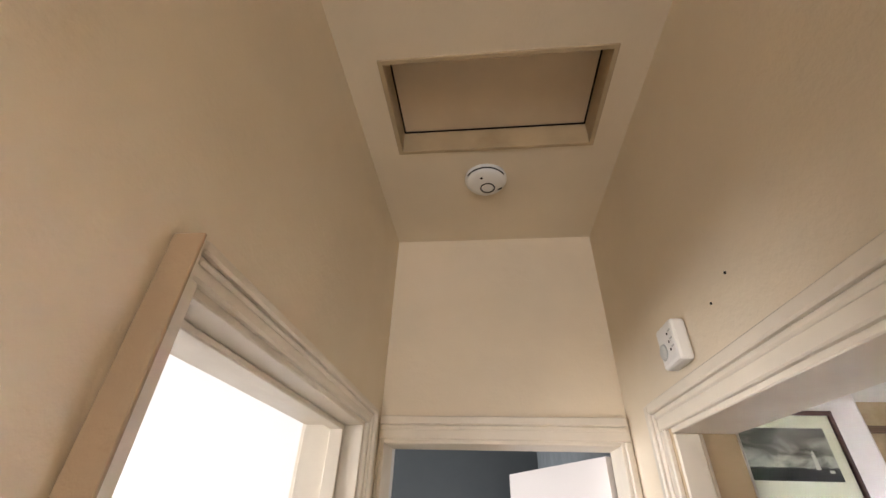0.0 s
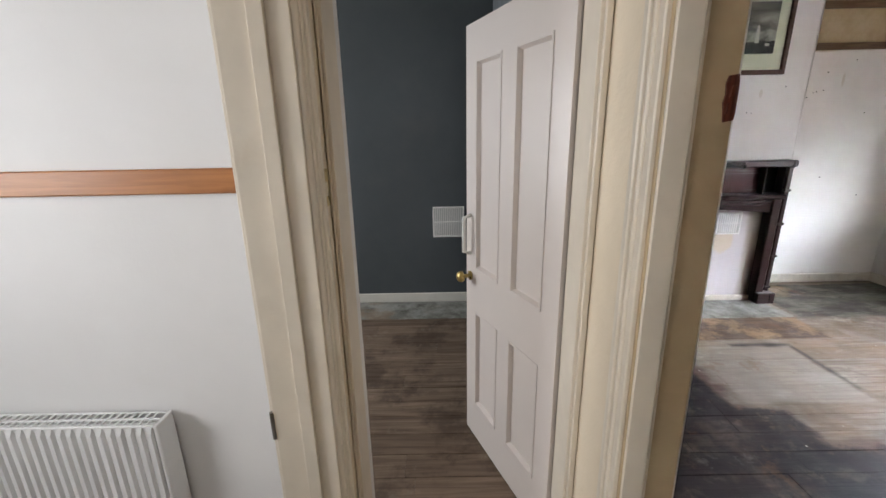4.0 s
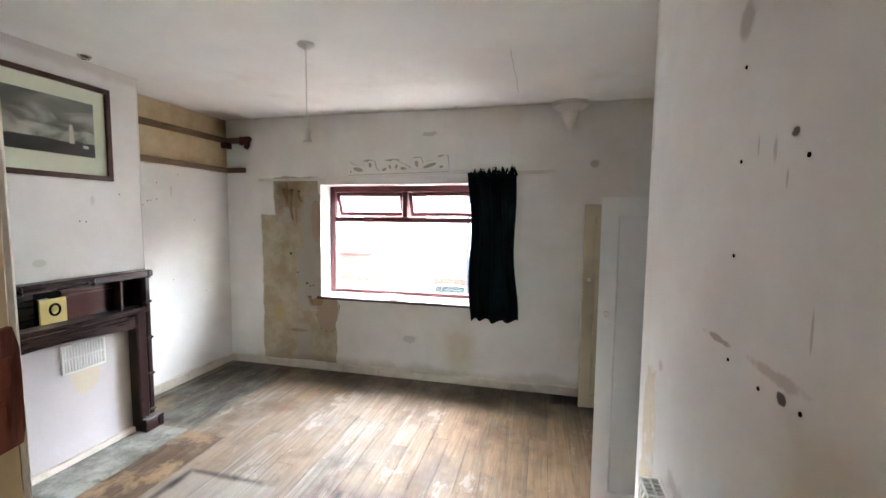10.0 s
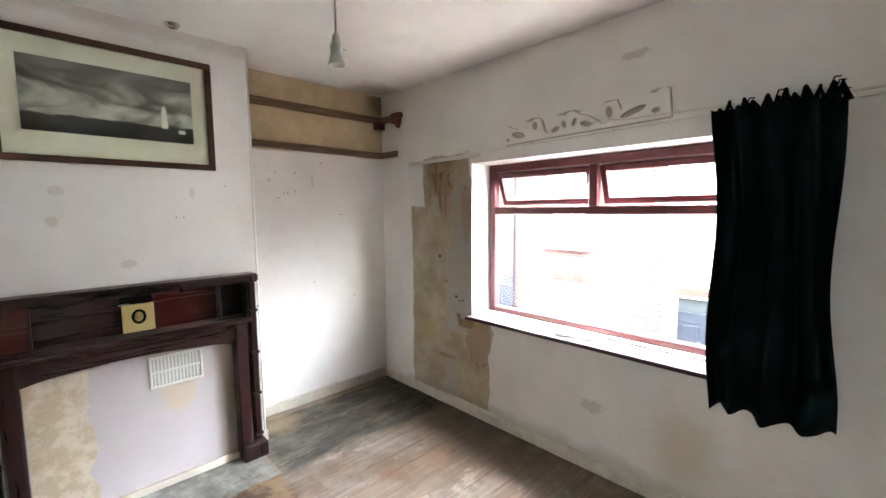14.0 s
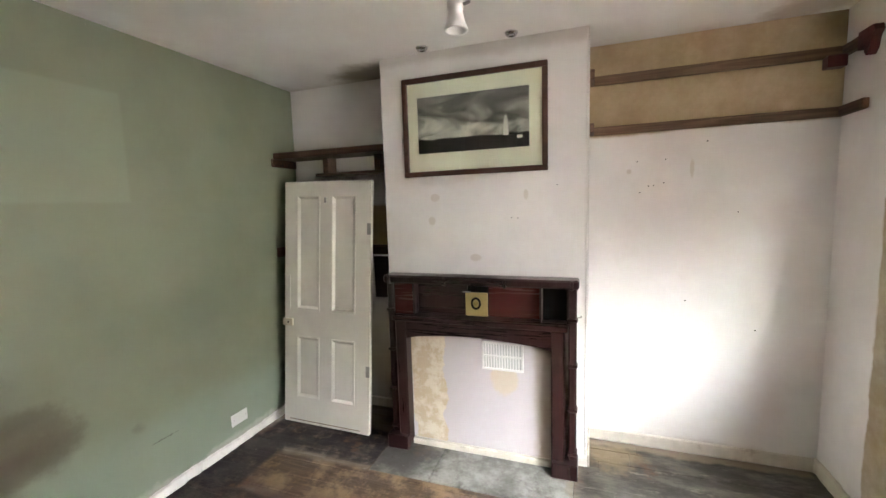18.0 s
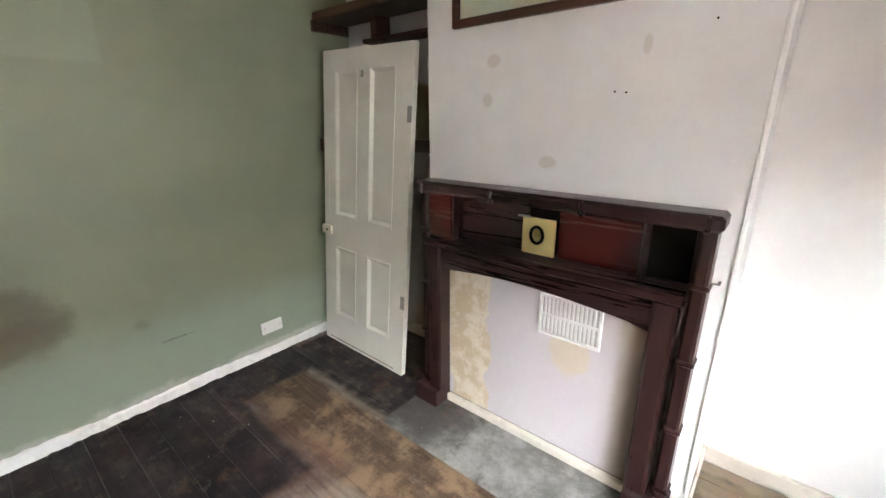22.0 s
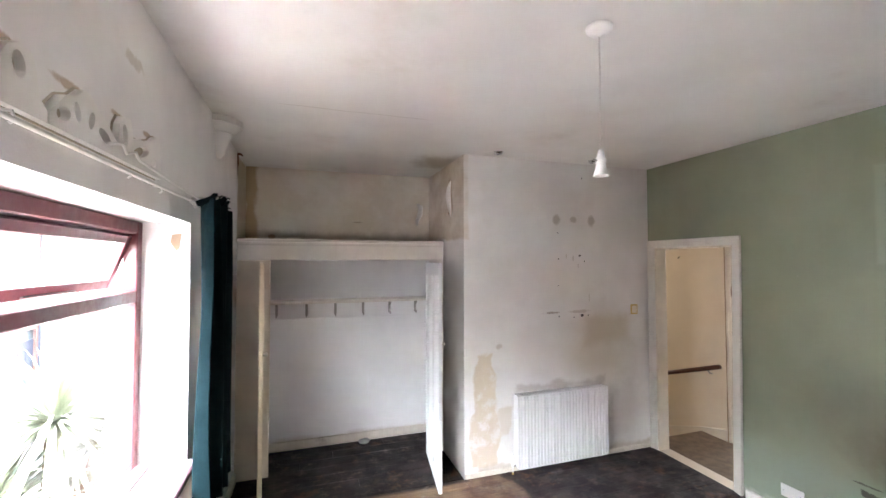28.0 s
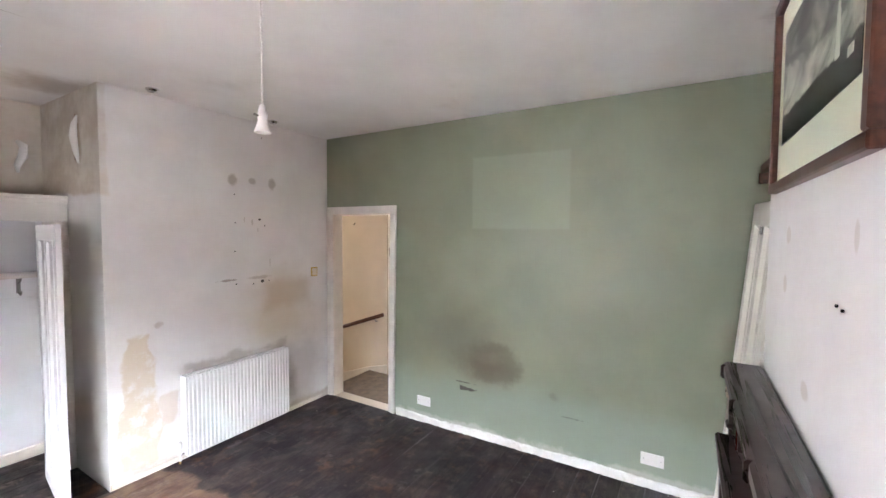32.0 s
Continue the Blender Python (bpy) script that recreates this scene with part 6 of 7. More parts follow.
scrap = thing("rag", (3.52, -0.33, 0.002), "small crumpled grey rag on the cupboard floor", "rag")
bm = bmesh.new()
bmesh.ops.create_icosphere(bm, subdivisions=2, radius=0.045)
for v in bm.verts:
    k = 1 + 0.35 * math.sin(57 * v.co.x + 31 * v.co.y) * math.cos(43 * v.co.z)
    v.co = Vector((3.52 + v.co.x * 1.3 * k, -0.34 + v.co.y * 0.8 * k, max(0.001, 0.018 + v.co.z * 0.6 * k)))
part("cloth", bm, MAT_CABLE, scrap, "", True)


# ---------- radiators ----------
def radiator(x0, x1, y, z0, z1, sign, label):
    """A panel radiator on a wall; sign: the way its front faces along y."""
    tng = thing("radiator", ((x0 + x1) / 2, y, z0), label, "radiator")
    depth = 0.10
    n = max(6, round((x1 - x0 - 0.03) / 0.033))
    step = (x1 - x0 - 0.03) / n
    bm = bmesh.new()
    yf = y + sign * depth
    prof = []
    for k in range(n):
        a = x0 + 0.015 + k * step
        prof += [(a, yf - sign * 0.013), (a + step * 0.26, yf - sign * 0.013), (a + step * 0.38, yf), (a + step * 0.80, yf), (a + step * 0.92, yf - sign * 0.013)]
    prof.append((x1 - 0.015, yf - sign * 0.010))
    front = [[bm.verts.new((px, py, z)) for px, py in prof] for z in (z0 + 0.025, z1 - 0.03)]
    flat = [[bm.verts.new((px, yf - sign * 0.010, z)) for px, _ in prof] for z in (z0, z1)]
    back = [[bm.verts.new((px, yf - sign * 0.022, z)) for px in (prof[0][0], prof[-1][0])] for z in (z0, z1)]
    for k in range(len(prof) - 1):
        bm.faces.new((front[0][k], front[0][k + 1], front[1][k + 1], front[1][k]))
        bm.faces.new((flat[0][k], flat[0][k + 1], front[0][k + 1], front[0][k]))
        bm.faces.new((front[1][k], front[1][k + 1], flat[1][k + 1], flat[1][k]))
    bm.faces.new((back[0][0], back[0][1], back[1][1], back[1][0]))
    part("front_panel", bm, MAT_RAD, tng)
    b0, b1 = sorted((y + sign * 0.022, yf - sign * 0.022))
    part("convector", box(x0 + 0.02, x1 - 0.02, b0, b1, z0 + 0.02, z1 - 0.03), MAT_GRILLE, tng)
    for a, b in ((x0, x0 + 0.012), (x1 - 0.012, x1)):
        p0, p1 = sorted((y + sign * 0.012, yf - sign * 0.004))
        part("side_cover", box(a, b, p0, p1, z0 + 0.01, z1, 0.003), MAT_RAD, tng)
    e0, e1 = sorted((y + sign * 0.018, yf - sign * 0.006))
    gr = part("top_grille", box(x0 + 0.012, x1 - 0.012, e0, e0 + 0.008, z1 - 0.008, z1, 0.001), MAT_RAD, tng)
    part("grille_bar", box(x0 + 0.012, x1 - 0.012, e1 - 0.008, e1, z1 - 0.008, z1, 0.001), MAT_RAD, gr)
    part("grille_bar", box(x0 + 0.012, x1 - 0.012, (e0 + e1) / 2 - 0.004, (e0 + e1) / 2 + 0.004, z1 - 0.008, z1, 0.001), MAT_RAD, gr)
    nb = round((x1 - x0) / 0.026)
    for k in range(nb):
        xx = x0 + 0.02 + k * (x1 - x0 - 0.04) / nb
        part("grille_bar", box(xx, xx + 0.006, e0 + 0.008, e1 - 0.008, z1 - 0.007, z1 - 0.001), MAT_RAD, gr)
    part("plug", lathe((x0 - 0.001, (b0 + b1) / 2, z1 - 0.045), (-1, 0, 0), [(0, 0.013), (0.004, 0.013), (0.005, 0.006), (0.007, 0.006)], 12), MAT_STEEL, tng)
    vx = x1 + 0.03
    vy = (b0 + b1) / 2
    vl = part("valve", lathe((vx, vy, 0.02), (0, 0, 1), [(0, 0.008), (0.05, 0.008), (0.051, 0.014), (0.085, 0.014), (0.09, 0.018), (0.14, 0.018), (0.15, 0.010)], 14), MAT_PLASTIC, tng, "white radiator valve on a copper tail", True)
    part("pipe", tube([(vx, vy, -0.02), (vx, vy, 0.03)], 0.0075, 8), MAT_BRASS, vl)
    part("union", tube([(vx, vy, 0.068), (x1 - 0.005, vy, 0.068)], 0.009, 8), MAT_STEEL, vl)
    for xx in (x0 + 0.12, x1 - 0.12):
        p0, p1 = sorted((y + sign * 0.001, y + sign * 0.024))
        part("wall_bracket", box(xx, xx + 0.025, p0, p1, z0 + 0.05, z1 - 0.06), MAT_RAD, tng)
    return tng


radiator(1.425, 2.365, Y0, 0.045, 0.672, 1, "white panel radiator under the damp-stained wall")
radiator(-1.55, -0.64, 1.90, 0.06, 0.635, -1, "white panel radiator on the bathroom wall")


# ---------- shelves and battens ----------
sh = thing("alcove_shelf", (1.35, 4.45, 2.17), "dark brown wooden shelf high in the alcove", "shelf")
part("board", box(0.860, 1.912, 4.36, 4.62, 2.155, 2.185, 0.004), MAT_SHELF, sh)
part("front_lip", box(0.860, 1.912, 4.335, 4.36, 2.150, 2.200, 0.005), MAT_SHELF, sh)
part("end_bearer", box(0.842, 0.862, 4.33, 4.62, 2.09, 2.155, 0.004), MAT_SHELF, sh)
for x in (1.22, 1.70):
    part("upright", box(x, x + 0.055, 4.50, 4.62, 2.03, 2.155, 0.004), MAT_SHELF, sh)
part("lower_rail", box(1.15, 1.83, 4.49, 4.62, 2.005, 2.03, 0.004), MAT_SHELF, sh)
bt = thing("wall_batten", (1.3, 4.6, 1.36), "brown wooden shelf bearers fixed behind the loose door", "batten", "battens")
part("bearer", box(0.842, 0.868, 4.32, 4.628, 1.345, 1.425, 0.004), MAT_BATTENY, bt)
part("bearer", box(0.868, 1.912, 4.60, 4.628, 1.345, 1.425, 0.004), MAT_SHELF, bt)
part("dark_panel", box(1.60, 1.912, 4.595, 4.612, 0.98, 1.33, 0.004), MAT_MAHOGZ, bt)
for z0, z1, nm in ((2.170, 2.225, "lower"), (2.495, 2.555, "upper")):
    b = thing("shelf_bearer", (3.95, 4.6, z0), "old bare wooden shelf bearer across the alcove", "batten", "battens")
    part("back_batten", box(3.303, 4.655, 4.598, 4.628, z0, z1, 0.004), MAT_BATTEN, b)
    part("side_batten", box(4.628, 4.658, 4.375, 4.598, z0, z1, 0.004), MAT_BATTENY, b)
    part("side_batten", box(3.302, 3.328, 4.42, 4.598, z0, z1, 0.004), MAT_BATTENY, b)
    if nm == "upper":
        br = [(4.42, 2.56), (4.30, 2.56), (4.285, 2.53), (4.31, 2.50), (4.32, 2.45), (4.345, 2.425), (4.365, 2.45), (4.36, 2.485), (4.42, 2.47)]
        part("scroll_bracket", prism(br, 0, 4.612, 4.652), MAT_BRACKET, b, "dark red painted scrolled bracket end")
        part("bracket_block", box(4.54, 4.628, 4.53, 4.598, 2.43, 2.495, 0.004), MAT_BRACKET, b)

# ---------- ceiling and wall fittings ----------
pend = thing("pendant_lampholder", (2.997, 2.585, CEIL), "white pendant lampholder without a bulb on a flex", "pendant light")
part("ceiling_rose", lathe((2.997, 2.585, CEIL), (0, 0, -1), [(0, 0.052), (0.012, 0.050), (0.024, 0.036), (0.030, 0.012), (0.040, 0.006)], 28), MAT_PLASTIC, pend, "", True)
part("flex", tube([(2.997, 2.585, CEIL - 0.035), (2.998, 2.586, 2.5), (2.997, 2.585, 2.275)], 0.0036, 8), MAT_CORD, pend, "", True)
part("lampholder", lathe((2.997, 2.585, 2.268), (0, 0, -1), [(0, 0.007), (0.008, 0.012), (0.034, 0.016), (0.038, 0.020), (0.054, 0.020), (0.056, 0.017), (0.080, 0.022), (0.102, 0.030), (0.105, 0.030), (0.103, 0.022), (0.08, 0.016)], 24), MAT_PLASTIC, pend, "", True)
part("grub_screw", lathe((3.017, 2.585, 2.222), (1, 0, 0.2), [(0, 0.004), (0.016, 0.004), (0.018, 0.002)], 8), MAT_STEEL, pend)
for x, y in ((2.275, 4.16), (2.855, 4.16), (2.565, 0.79), (1.605, 0.78)):
    d = thing("downlight", (x, y, CEIL), "small dull metal ceiling downlight", "light fitting", "downlights")
    part("bezel", lathe((x, y, CEIL), (0, 0, -1), [(0, 0.040), (0.006, 0.040), (0.010, 0.034), (0.020, 0.030), (0.021, 0.022), (0.012, 0.020)], 24), MAT_CHROME, d, "", True)
    part("lens", lathe((x, y, CEIL - 0.010), (0, 0, -1), [(0, 0.019), (0.004, 0.017)], 20), MAT_GRILLE, d, "", True)
for y, z, w in ((1.89, 0.20, 0.146), (3.80, 0.205, 0.146)):
    s = thing("wall_socket", (X0, y, z), "white plastic socket plate on the green wall", "socket", "wall sockets")
    part("plate", box(X0 + 0.001, X0 + 0.010, y - w / 2, y + w / 2, z - 0.043, z + 0.043, 0.003), MAT_PLASTIC, s)
    for dy in (-0.055, 0.055):
        part("screw", lathe((X0 + 0.010, y + dy, z), (1, 0, 0), [(0, 0.004), (0.001, 0.003)], 8), MAT_STEEL, s)
sw = thing("light_switch", (1.03, Y0, 1.36), "brass light switch plate on the stained wall", "light switch")
part("plate", box(0.987, 1.073, Y0 + 0.001, Y0 + 0.008, 1.312, 1.408, 0.003), MAT_BRASS, sw)
part("inner_plate", box(1.002, 1.058, Y0 + 0.008, Y0 + 0.010, 1.325, 1.395, 0.002), MAT_IVORY, sw)
part("rocker", box(1.020, 1.040, Y0 + 0.010, Y0 + 0.015, 1.345, 1.375, 0.002), MAT_IVORY, sw)

smoke = thing("smoke_alarm", (0.335, 1.443, LCEIL), "round off-white smoke alarm on the landing ceiling", "smoke alarm")
part("base", lathe((0.335, 1.443, LCEIL), (0, 0, -1), [(0, 0.064), (0.010, 0.064), (0.012, 0.060)], 36), MAT_PLASTIC, smoke, "", True)
part("cover", lathe((0.335, 1.443, LCEIL - 0.012), (0, 0, -1), [(0, 0.060), (0.006, 0.059), (0.013, 0.053), (0.017, 0.034), (0.018, 0.004)], 36), MAT_PLASTIC, smoke, "", True)
part("vent_slot", tube([(0.335 + 0.0605 * math.cos(a), 1.443 + 0.0605 * math.sin(a), LCEIL - 0.0125) for a in (math.pi * (1.15 + 0.07 * k) for k in range(11))], 0.0022, 6), MAT_BLACK, smoke, "dark vent slot", True)
part("vent_slot", tube([(0.372, 1.466, LCEIL - 0.0285), (0.384, 1.460, LCEIL - 0.0265)], 0.002, 6), MAT_BLACK, smoke, "dark vent slot", True)
part("test_button", tube([(0.340 + 0.021 * math.cos(a), 1.455 + 0.021 * math.sin(a), LCEIL - 0.0295) for a in (2 * math.pi * k / 24 for k in range(25))], 0.002, 6), MAT_BLACK, smoke, "dark ring of the test button", True)
part("indicator", lathe((0.322, 1.412, LCEIL - 0.0265), (0, 0, -1), [(0, 0.005), (0.003, 0.004)], 10), MAT_BLACK, smoke)
co = thing("gas_alarm", (0.70, 1.36, 2.11), "off-white square carbon monoxide alarm on the landing wall", "alarm")
part("body", box(0.684, 0.714, 1.292, 1.375, 2.047, 2.132, 0.007, None, 2), MAT_PLASTIC, co)
part("speaker", lathe((0.684, 1.352, 2.08), (-1, 0, 0), [(0, 0.017), (0.003, 0.015), (0.004, 0.004)], 18), MAT_GRILLE, co, "", True)
for k in range(3):
    part("indicator", lathe((0.684, 1.318, 2.075 + k * 0.016), (-1, 0, 0), [(0, 0.003), (0.001, 0.002)], 8), MAT_BLACK, co)
    part("printed_line", box(0.6834, 0.6842, 1.299, 1.312, 2.077 + k * 0.016, 2.080 + k * 0.016), MAT_GRILLE, co)
dd = thing("dado_strip", (-1.0, 1.89, 1.4), "varnished pine dado strip round the bathroom wall", "dado rail", "", "structure")
part("strip", box(-2.14, -0.235, 1.882, 1.899, 1.372, 1.445, 0.004), MAT_DADO, dd)
part("strip", box(-0.231, -0.151, 1.882, 1.899, 1.372, 1.445, 0.004), MAT_DADO, dd)
pc = thing("pull_cord", (-0.26, 1.86, 1.3), "thin white pull cord in the bathroom", "cord")
part("cord", tube([(-0.27, 1.87, 2.66), (-0.27, 1.87, 0.95)], 0.0015, 6), MAT_CORD, pc)

# nail holes and screws left in the walls
flex = thing("wall_cable", (3.288, 4.245, 0.1), "thin white cable clipped down the edge of the chimney breast", "cable")
part("cable", tube([(3.286, 4.2465, 0.09), (3.288, 4.2465, 0.9), (3.285, 4.2465, 1.8), (3.289, 4.2465, 2.74)], 0.0035, 6), MAT_CORD, flex, "", True)
peg = thing("wall_hook", (3.25, 4.2, 1.02), "small dull metal hook on the side of the fire surround", "hook")
part("shank", tube([(3.234, 4.19, 1.02), (3.262, 4.185, 1.022)], 0.004, 6), MAT_STEEL, peg)
part("tip", tube([(3.260, 4.185, 1.020), (3.262, 4.185, 1.034)], 0.005, 6), MAT_STEEL, peg)
for x, z in ((1.889, 2.094), (1.884, 1.853), (1.891, 1.606), (1.885, 1.323), (1.723, 1.309), (1.564, 1.323), (1.60, 1.83), (1.62, 2.62)):
    n = thing("wall_plug", (x, Y0, z), "dark empty screw plug in the plaster", "wall plug", "wall plugs")
    part("plug", lathe((x, Y0, z), (0, 1, 0), [(0, 0.0055), (0.002, 0.005), (0.0022, 0.003)], 8), MAT_BLACK, n)
for x, z in ((3.62, 1.78), (3.67, 1.82), (3.70, 1.825), (3.76, 1.838), (3.60, 1.984), (3.768, 1.99), (4.0, 2.088), (4.18, 1.639), (3.905, 1.058), (4.30, 0.884)):
    n = thing("nail", (x, Y1, z), "small dark nail in the alcove wall", "nail", "nails")
    part("head", lathe((x, Y1, z), (0, -1, 0), [(0, 0.004), (0.006, 0.004)], 6), MAT_BLACK, n)
for x, z in ((2.828, 1.644), (2.868, 1.640), (3.113, 1.843)):
    n = thing("nail", (x, 4.25, z), "small dark nail in the chimney breast", "nail", "nails")
    part("head", lathe((x, 4.25, z), (0, -1, 0), [(0, 0.0035), (0.005, 0.0035)], 6), MAT_BLACK, n)
for y, z in ((1.119, 2.134), (1.187, 2.111)):
    n = thing("nail", (0.715, y, z), "bent nail in the landing wall", "nail", "nails")
    part("head", lathe((0.7155, y, z), (-1, 0, 0), [(0, 0.0025), (0.002, 0.0025), (0.003, 0.001)], 8), MAT_BLACK, n)
n = thing("nail", (0.0, 0.25, 1.87), "dark hook in the landing wall", "nail", "nails")
part("head", tube([(0.0, 0.25, 1.88), (0.02, 0.25, 1.875), (0.022, 0.25, 1.86)], 0.005, 6), MAT_BLACK, n)


# ---------- outside ----------
MAT_RENDER = paint("white_render", (0.78, 0.77, 0.74), 0.85, 0.06, (0.5, 0.48, 0.42), 0.2, 0.2, 1.5).m
MAT_TARMAC = paint("grey_tarmac", (0.055, 0.055, 0.056), 0.9, 0.2, (0.10, 0.10, 0.10), 0.3, 0.3, 3).m
MAT_PAVE = paint("concrete_paving", (0.36, 0.35, 0.33), 0.85, 0.15, (0.16, 0.15, 0.13), 0.3, 0.2, 3).m
MAT_YARD = paint("weathered_concrete_yard", (0.17, 0.165, 0.15), 0.85, 0.15, (0.2, 0.19, 0.16), 0.3, 0.2, 3).m
MAT_SLATE = paint("grey_roof_slate", (0.085, 0.09, 0.10), 0.7, 0.2, (0.14, 0.14, 0.13), 0.3, 0.3, 3).m
MAT_UPVC = plain("white_window_paint", (0.78, 0.78, 0.77), 0.35, 0, 0.04).m
MAT_NAVY = plain("dark_blue_door_paint", (0.012, 0.018, 0.027), 0.35, 0, 0.15).m
MAT_FANLIGHT = plain("dark_fanlight_glass", (0.03, 0.04, 0.042), 0.12, 0, 0.15).m
MAT_NET = plain("net_curtain", (0.62, 0.63, 0.64), 0.9, 0, 0.1, 5).m
MAT_LINTEL = plain("rubbed_brick_arch", (0.085, 0.028, 0.019), 0.85, 0, 0.15, 9, 0.2).m
MAT_LEAF = plain("grey_green_sword_leaf", (0.17, 0.19, 0.135), 0.5, 0, 0.35, 6, 0.05).m
MAT_TRUNK = plain("fibrous_trunk", (0.13, 0.095, 0.065), 0.9, 0, 0.3, 12, 0.4).m
GZ = -2.95
single("ground", box(-300, 300, -300, 300, GZ - 0.5, GZ - 0.12), MAT_TARMAC, "grey tarmac street surface", "ground", "", "structure")
single("pavement_1", box(11.4, 13.0, -60, 60, GZ - 0.2, GZ, 0.02), MAT_PAVE, "concrete pavement along the terrace", "pavement", "", "structure")
single("pavement_2", box(5.0, 8.0, -60, 60, GZ - 0.2, GZ, 0.02), MAT_YARD, "concrete pavement below the window", "pavement", "", "structure")


def facade_window(parent, y0, y1, z0, z1, arched):
    w = part("window", box(13.06, 13.10, y0, y1, z0, z1, 0.004), MAT_NET, parent)
    for a0, a1, b0, b1 in ((y0, y0 + 0.07, z0, z1), (y1 - 0.07, y1, z0, z1), (y0 + 0.07, y1 - 0.07, z1 - 0.07, z1), (y0 + 0.07, y1 - 0.07, z0, z0 + 0.07), (y0 + 0.07, y1 - 0.07, z1 - 0.50, z1 - 0.43)):
        part("window_frame", box(13.03, 13.065, a0, a1, b0, b1, 0.004), MAT_UPVC, w)
    part("mullion", box(13.03, 13.065, (y0 + y1) / 2 - 0.02, (y0 + y1) / 2 + 0.02, z1 - 0.43, z1 - 0.07), MAT_UPVC, w)
    part("sill", box(12.86, 13.06, y0 - 0.22, y1 + 0.22, z0 - 0.15, z0, 0.01), MAT_UPVC, w)
    n = 9
    top = [(y0 - 0.06 + k * (y1 - y0 + 0.12) / n, z1 + 0.06 * math.sin(math.pi * k / n)) for k in range(n + 1)]
    if arched:
        part("arch", prism(top + [(y, z + 0.21) for y, z in reversed(top)], 0, 12.972, 12.995), MAT_LINTEL, w)
    else:
        part("lintel", box(12.955, 12.995, y0 - 0.15, y1 + 0.15, z1, z1 + 0.2, 0.01), MAT_UPVC, w)


def facade_door(parent, y0, y1, z1, mat):
    d = part("door", box(13.06, 13.105, y0, y1, GZ, z1 - 0.35, 0.005), mat, parent)
    part("fanlight", box(13.07, 13.10, y0, y1, z1 - 0.34, z1), MAT_FANLIGHT, d)
    for a in (y0 + 0.12, (y0 + y1) / 2 + 0.04):
        for b0, b1 in ((GZ + 0.25, GZ + 0.85), (GZ + 1.05, GZ + 1.85)):
            part("door_panel", box(13.045, 13.062, a, a + (y1 - y0) / 2 - 0.17, b0, b1, 0.006), mat, d)
    part("letter_plate", box(13.040, 13.062, (y0 + y1) / 2 - 0.13, (y0 + y1) / 2 + 0.13, GZ + 0.92, GZ + 0.98, 0.003), MAT_CHROME, d)
    part("knocker", lathe((13.06, (y0 + y1) / 2, GZ + 1.45), (-1, 0, 0), [(0, 0.035), (0.02, 0.03), (0.025, 0.01)], 12), MAT_CHROME, d)
    part("step", box(12.6, 13.06, y0 - 0.1, y1 + 0.1, GZ, GZ + 0.12, 0.01), MAT_PAVE, d)
    n = 9
    top = [(y0 - 0.06 + k * (y1 - y0 + 0.12) / n, z1 + 0.07 * math.sin(math.pi * k / n)) for k in range(n + 1)]
    part("arch", prism(top + [(y, z + 0.21) for y, z in reversed(top)], 0, 12.972, 12.995), MAT_LINTEL, d)


def terrace_house(y0, y1, mat, label, door, windows, upper):
    """A two-storey house front that faces -x, with reveals, roof and chimney."""
    h = thing("terrace_house", (13.3, (y0 + y1) / 2, GZ), label, "house", "terrace opposite")
    part("front_wall", slab_with_holes(0, 12.99, 13.25, (y0, y1), (GZ - 0.15, 3.1), windows + upper + [(door[0], door[1], GZ, door[2])]), mat, h)
    for a, b, c, d in windows:
        facade_window(h, a, b, c, d, True)
    for a, b, c, d in upper:
        facade_window(h, a, b, c, d, False)
    facade_door(h, *door, MAT_NAVY)
    rf = part("roof", prism([(3.1, 12.7), (3.15, 12.7), (5.6, 16.9), (3.15, 21.1), (3.1, 21.1)], 1, y0, y1), MAT_SLATE, h)
    part("side_wall", box(13.25, 20.9, y0 + 0.02, y1 - 0.02, GZ - 0.15, 3.1), mat, h)
    part("gutter", tube([(12.68, y0, 3.06), (12.68, y1, 3.06)], 0.06, 8), MAT_NAVY, rf)
    part("chimney", box(16.4, 17.4, y1 - 0.5, y1 - 0.02, 5.0, 6.6, 0.02), MAT_BRICK, rf)
    part("drainpipe", tube([(12.93, door[0] - 0.09, GZ), (12.93, door[0] - 0.09, 3.05)], 0.045, 8), MAT_NAVY, h)
    return h


LW = (6.63, 7.74, -2.42, -0.42)
UW = (6.74, 7.76, 0.66, 2.45)
terrace_house(4.65, 10.45, MAT_BRICK, "red brick terraced house with a dark blue front door", (9.18, 10.14, -0.45), [LW], [UW])
for y0, mat, label in ((-1.15, MAT_RENDER, "white rendered terraced house"), (10.45, MAT_RENDER, "white rendered terraced house"), (-6.95, MAT_RENDER, "white rendered terraced house"), (-12.75, MAT_BRICK, "red brick terraced house"), (16.25, MAT_RENDER, "white rendered terraced house"), (-18.55, MAT_BRICK, "red brick terraced house"), (-24.35, MAT_BRICK, "red brick terraced house")):
    s = y0 - 4.65
    terrace_house(y0, y0 + 5.8, mat, label, (9.18 + s, 10.14 + s, -0.45), [(LW[0] + s, LW[1] + s, *LW[2:])], [(UW[0] + s, UW[1] + s, *UW[2:])])

# this side of the street: unseen neighbours and roof, added to block the sky
for y0, y1 in ((-40, -3.2), (5.5, 45)):
    row = thing("blocking_neighbour_house", (0, (y0 + y1) / 2, GZ), "unseen brick houses adjoining this house, added to block the sky", "house", "terrace on this side", "structure")
    part("wall", box(-4.0, 4.98, y0, y1, GZ - 0.15, 3.05), MAT_BRICK, row)
own = thing("blocking_terrace_roof", (0.5, 0, 3.12), "unseen grey slate pitched roof over the terrace, added to block the sky", "roof", "", "structure")
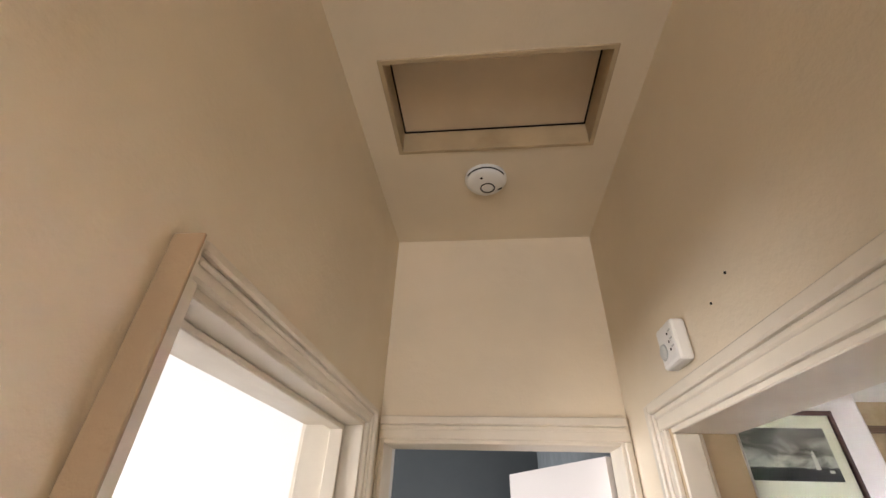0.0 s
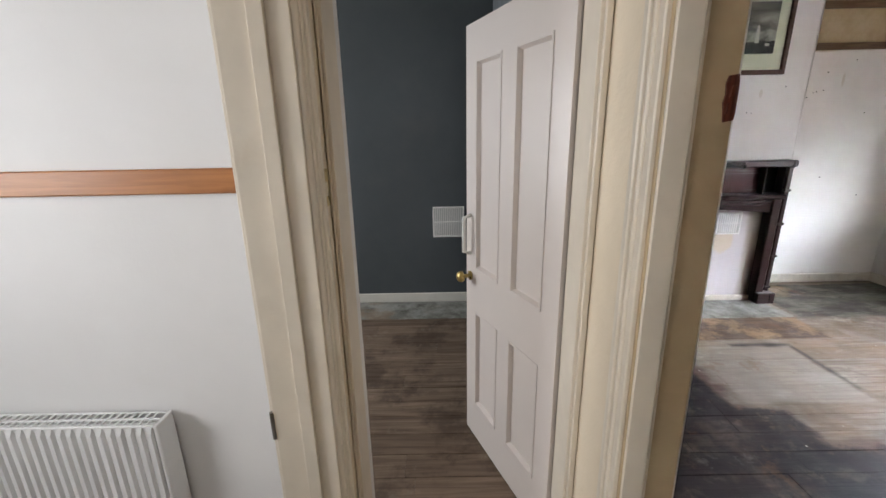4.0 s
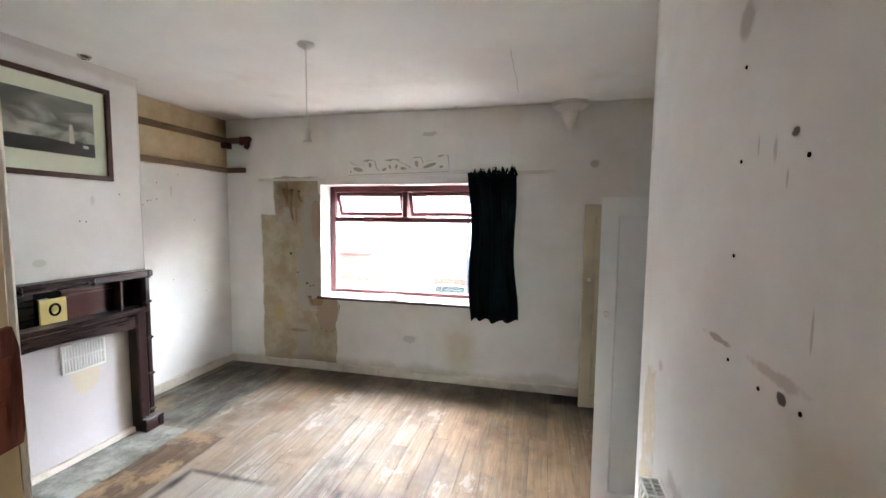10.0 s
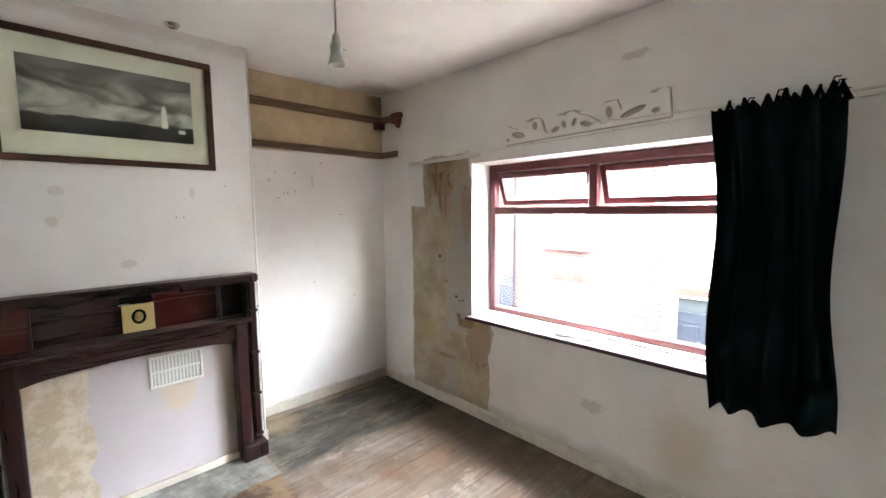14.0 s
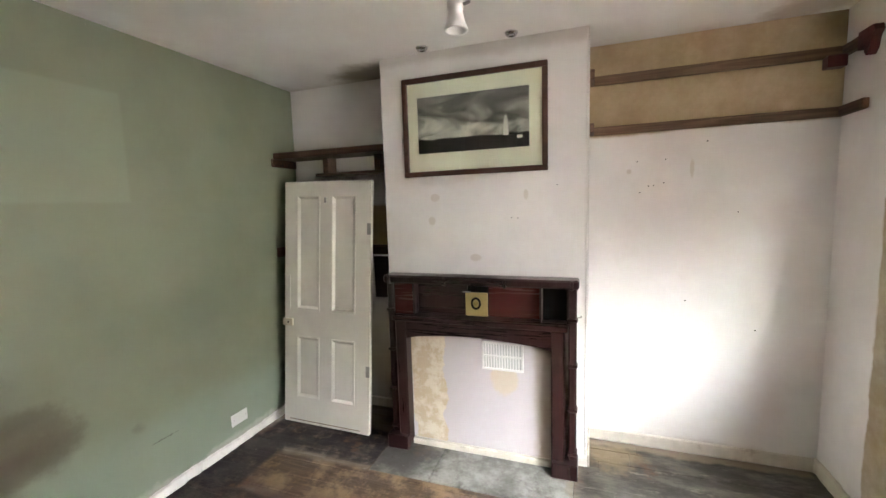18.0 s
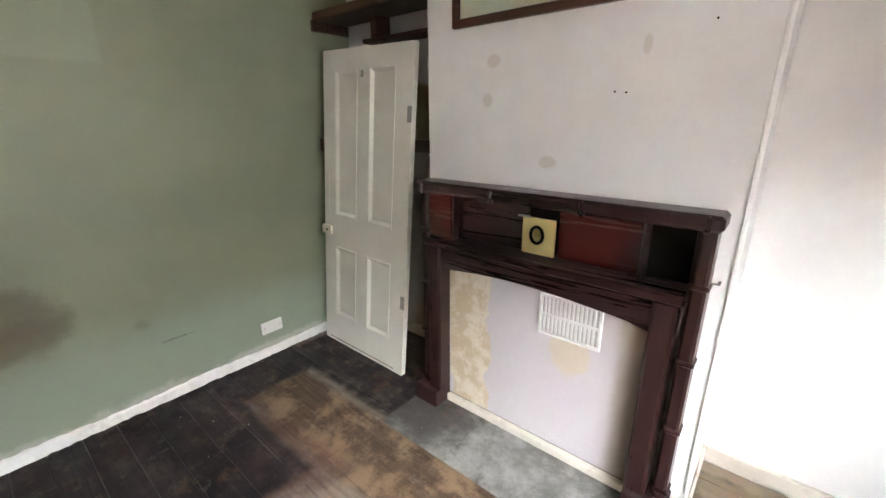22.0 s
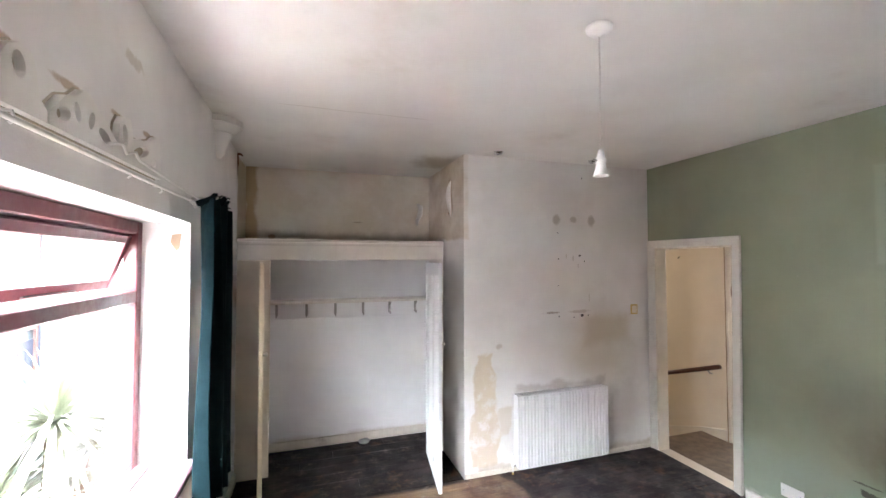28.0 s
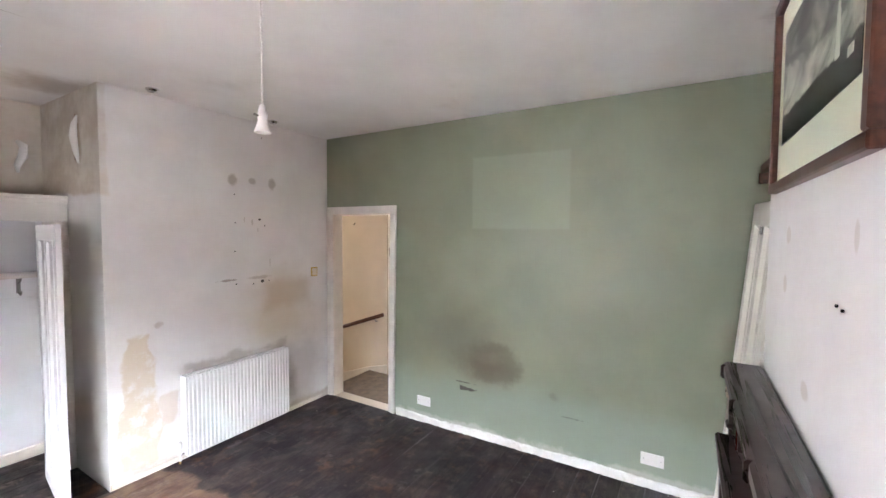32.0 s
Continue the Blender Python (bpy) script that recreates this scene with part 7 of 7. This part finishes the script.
part("slates", prism([(3.10, -4.3), (3.16, -4.3), (5.6, 0.5), (3.16, 5.2), (3.10, 5.2)], 1, -40, 45), MAT_SLATE, own)

# sword-leaved tree below the window
rng = random.Random(7)


def sword_tree(x, y, heads, label):
    t = thing("cabbage_palm", (x, y, GZ - 0.12), label, "tree")
    for hx, hy, hz, n in heads:
        part("trunk", tube([(x, y, GZ - 0.12), (x + 0.05, y, (GZ + hz) / 2), (x + hx, y + hy, hz)], [0.10, 0.08, 0.06], 10), MAT_TRUNK, t, "", True)
        bm = bmesh.new()
        for k in range(n):
            a, el = rng.uniform(0, 2 * math.pi), rng.uniform(-0.5, 1.35)
            ln, wd = rng.uniform(0.8, 1.35), rng.uniform(0.016, 0.028)
            d = Vector((math.cos(a) * math.cos(el), math.sin(a) * math.cos(el), math.sin(el)))
            side = d.cross(Vector((0, 0, 1))).normalized()
            o = Vector((x + hx, y + hy, hz))
            rows = []
            for j in range(5):
                v = j / 4
                p = o + d * ln * v + Vector((0, 0, -0.38 * ln * v * v))
                w = wd * (1 - v) ** 0.6 * (0.6 + 0.4 * min(1, v * 4)) + 0.001
                rows.append((bm.verts.new(p - side * w), bm.verts.new(p + Vector((0, 0, -0.006))), bm.verts.new(p + side * w)))
            for r0, r1 in zip(rows, rows[1:]):
                bm.faces.new((r0[0], r0[1], r1[1], r1[0]))
                bm.faces.new((r0[1], r0[2], r1[2], r1[1]))
        tagged(part("crown", bm, MAT_LEAF, t), "", "", "", "stuff")
    return t


sword_tree(6.25, -0.75, [(0.0, 0.0, 0.40, 260), (0.25, 0.35, -0.25, 180), (-0.1, -0.5, 0.0, 160)], "tall grey-green sword-leaved palm in the front garden")
sword_tree(6.6, 4.3, [(0.0, 0.0, -1.25, 90)], "small sword-leaved palm in the front garden")


# ---------- floor boards ----------
def boards(owner, x0, x1, y0, y1, width, mat, seed, min_len, max_len, holes=()):
    r = random.Random(seed)
    cache = {}
    y = y0
    while y < y1 - 0.01:
        w = min(width * r.choice((0.94, 1.0, 1.0, 1.06)), y1 - y)
        x = x0
        end = x0 + r.uniform(0.5, 1.0) * min_len
        while x < x1 - 0.01:
            if x1 - end < 0.35:
                end = x1
            spans = [(x, end, y, y + w)]
            for hx0, hx1, hy0, hy1 in holes:
                if y + w > hy0 and y < hy1:
                    cut = []
                    for a, b, c, d in spans:
                        cut += [(a, min(b, hx0), c, d), (max(a, hx1), b, c, d), (max(a, hx0), min(b, hx1), c, min(d, hy0)), (max(a, hx0), min(b, hx1), max(c, hy1), d)]
                    spans = [s for s in cut if s[1] - s[0] > 0.02 and s[3] - s[2] > 0.008]
            for a, b, c, d in spans:
                lw = (round(b - a, 3), round(d - c, 3))
                if lw not in cache:
                    bm = box(-lw[0] / 2 + 0.0008, lw[0] / 2 - 0.0008, -lw[1] / 2 + 0.0010, lw[1] / 2 - 0.0010, -0.022, 0.0, 0.0013)
                    cache[lw] = mesh_of(bm, mat)
                ob = new("board", cache[lw])
                ob.parent = owner
                ob.matrix_basis = Matrix.Translation(((a + b) / 2, (c + d) / 2, r.uniform(-0.0013, 0.0010))) @ Matrix.Rotation(r.uniform(-0.004, 0.004), 4, "X")
            x, end = end, end + r.uniform(min_len, max_len)
        y += w + r.choice((0.0, 0.0, 0.0005, 0.0012, 0.0024))


floor = thing("floor", (0, 0, 0), "bare wooden floorboards, black-stained round a paler worn middle", "floor", "", "structure")
boards(floor, 0.84, 4.64, -0.40, Y1 - 0.02, 0.142, MAT_FLOOR, 3, 1.3, 2.6, ((1.928, 3.227, 3.812, 4.26), (0.8, 2.82, -1, Y0)))
floor2 = thing("floor_back_room", (0, 0, 0), "dusty brown floorboards of the back room", "floor", "", "structure")
boards(floor2, -2.64, 0.715, 1.80, 4.62, 0.142, MAT_FLOOR2, 5, 1.2, 2.4, ((-0.503, 0.663, 3.897, 4.263),))

# flakes of paint and plaster on the boards
MAT_FLAKE = paint("dusty_plaster_flake", (0.50, 0.47, 0.42), 0.85, 0.2, (0.3, 0.26, 0.2), 0.4, 0.2, 30).m
rng = random.Random(11)
for k in range(26):
    x, y = rng.uniform(1.0, 3.4), rng.uniform(0.8, 3.6)
    s = rng.uniform(0.002, 0.006)
    n = rng.randint(4, 6)
    ring = [(x + s * rng.uniform(0.6, 1.2) * math.cos(a), y + s * rng.uniform(0.6, 1.2) * math.sin(a)) for a in (2 * math.pi * j / n for j in range(n))]
    single("paint_flake", prism(ring, 2, 0.001, 0.0028), MAT_FLAKE, "white flake of paint on the floorboards", "debris", "flakes")
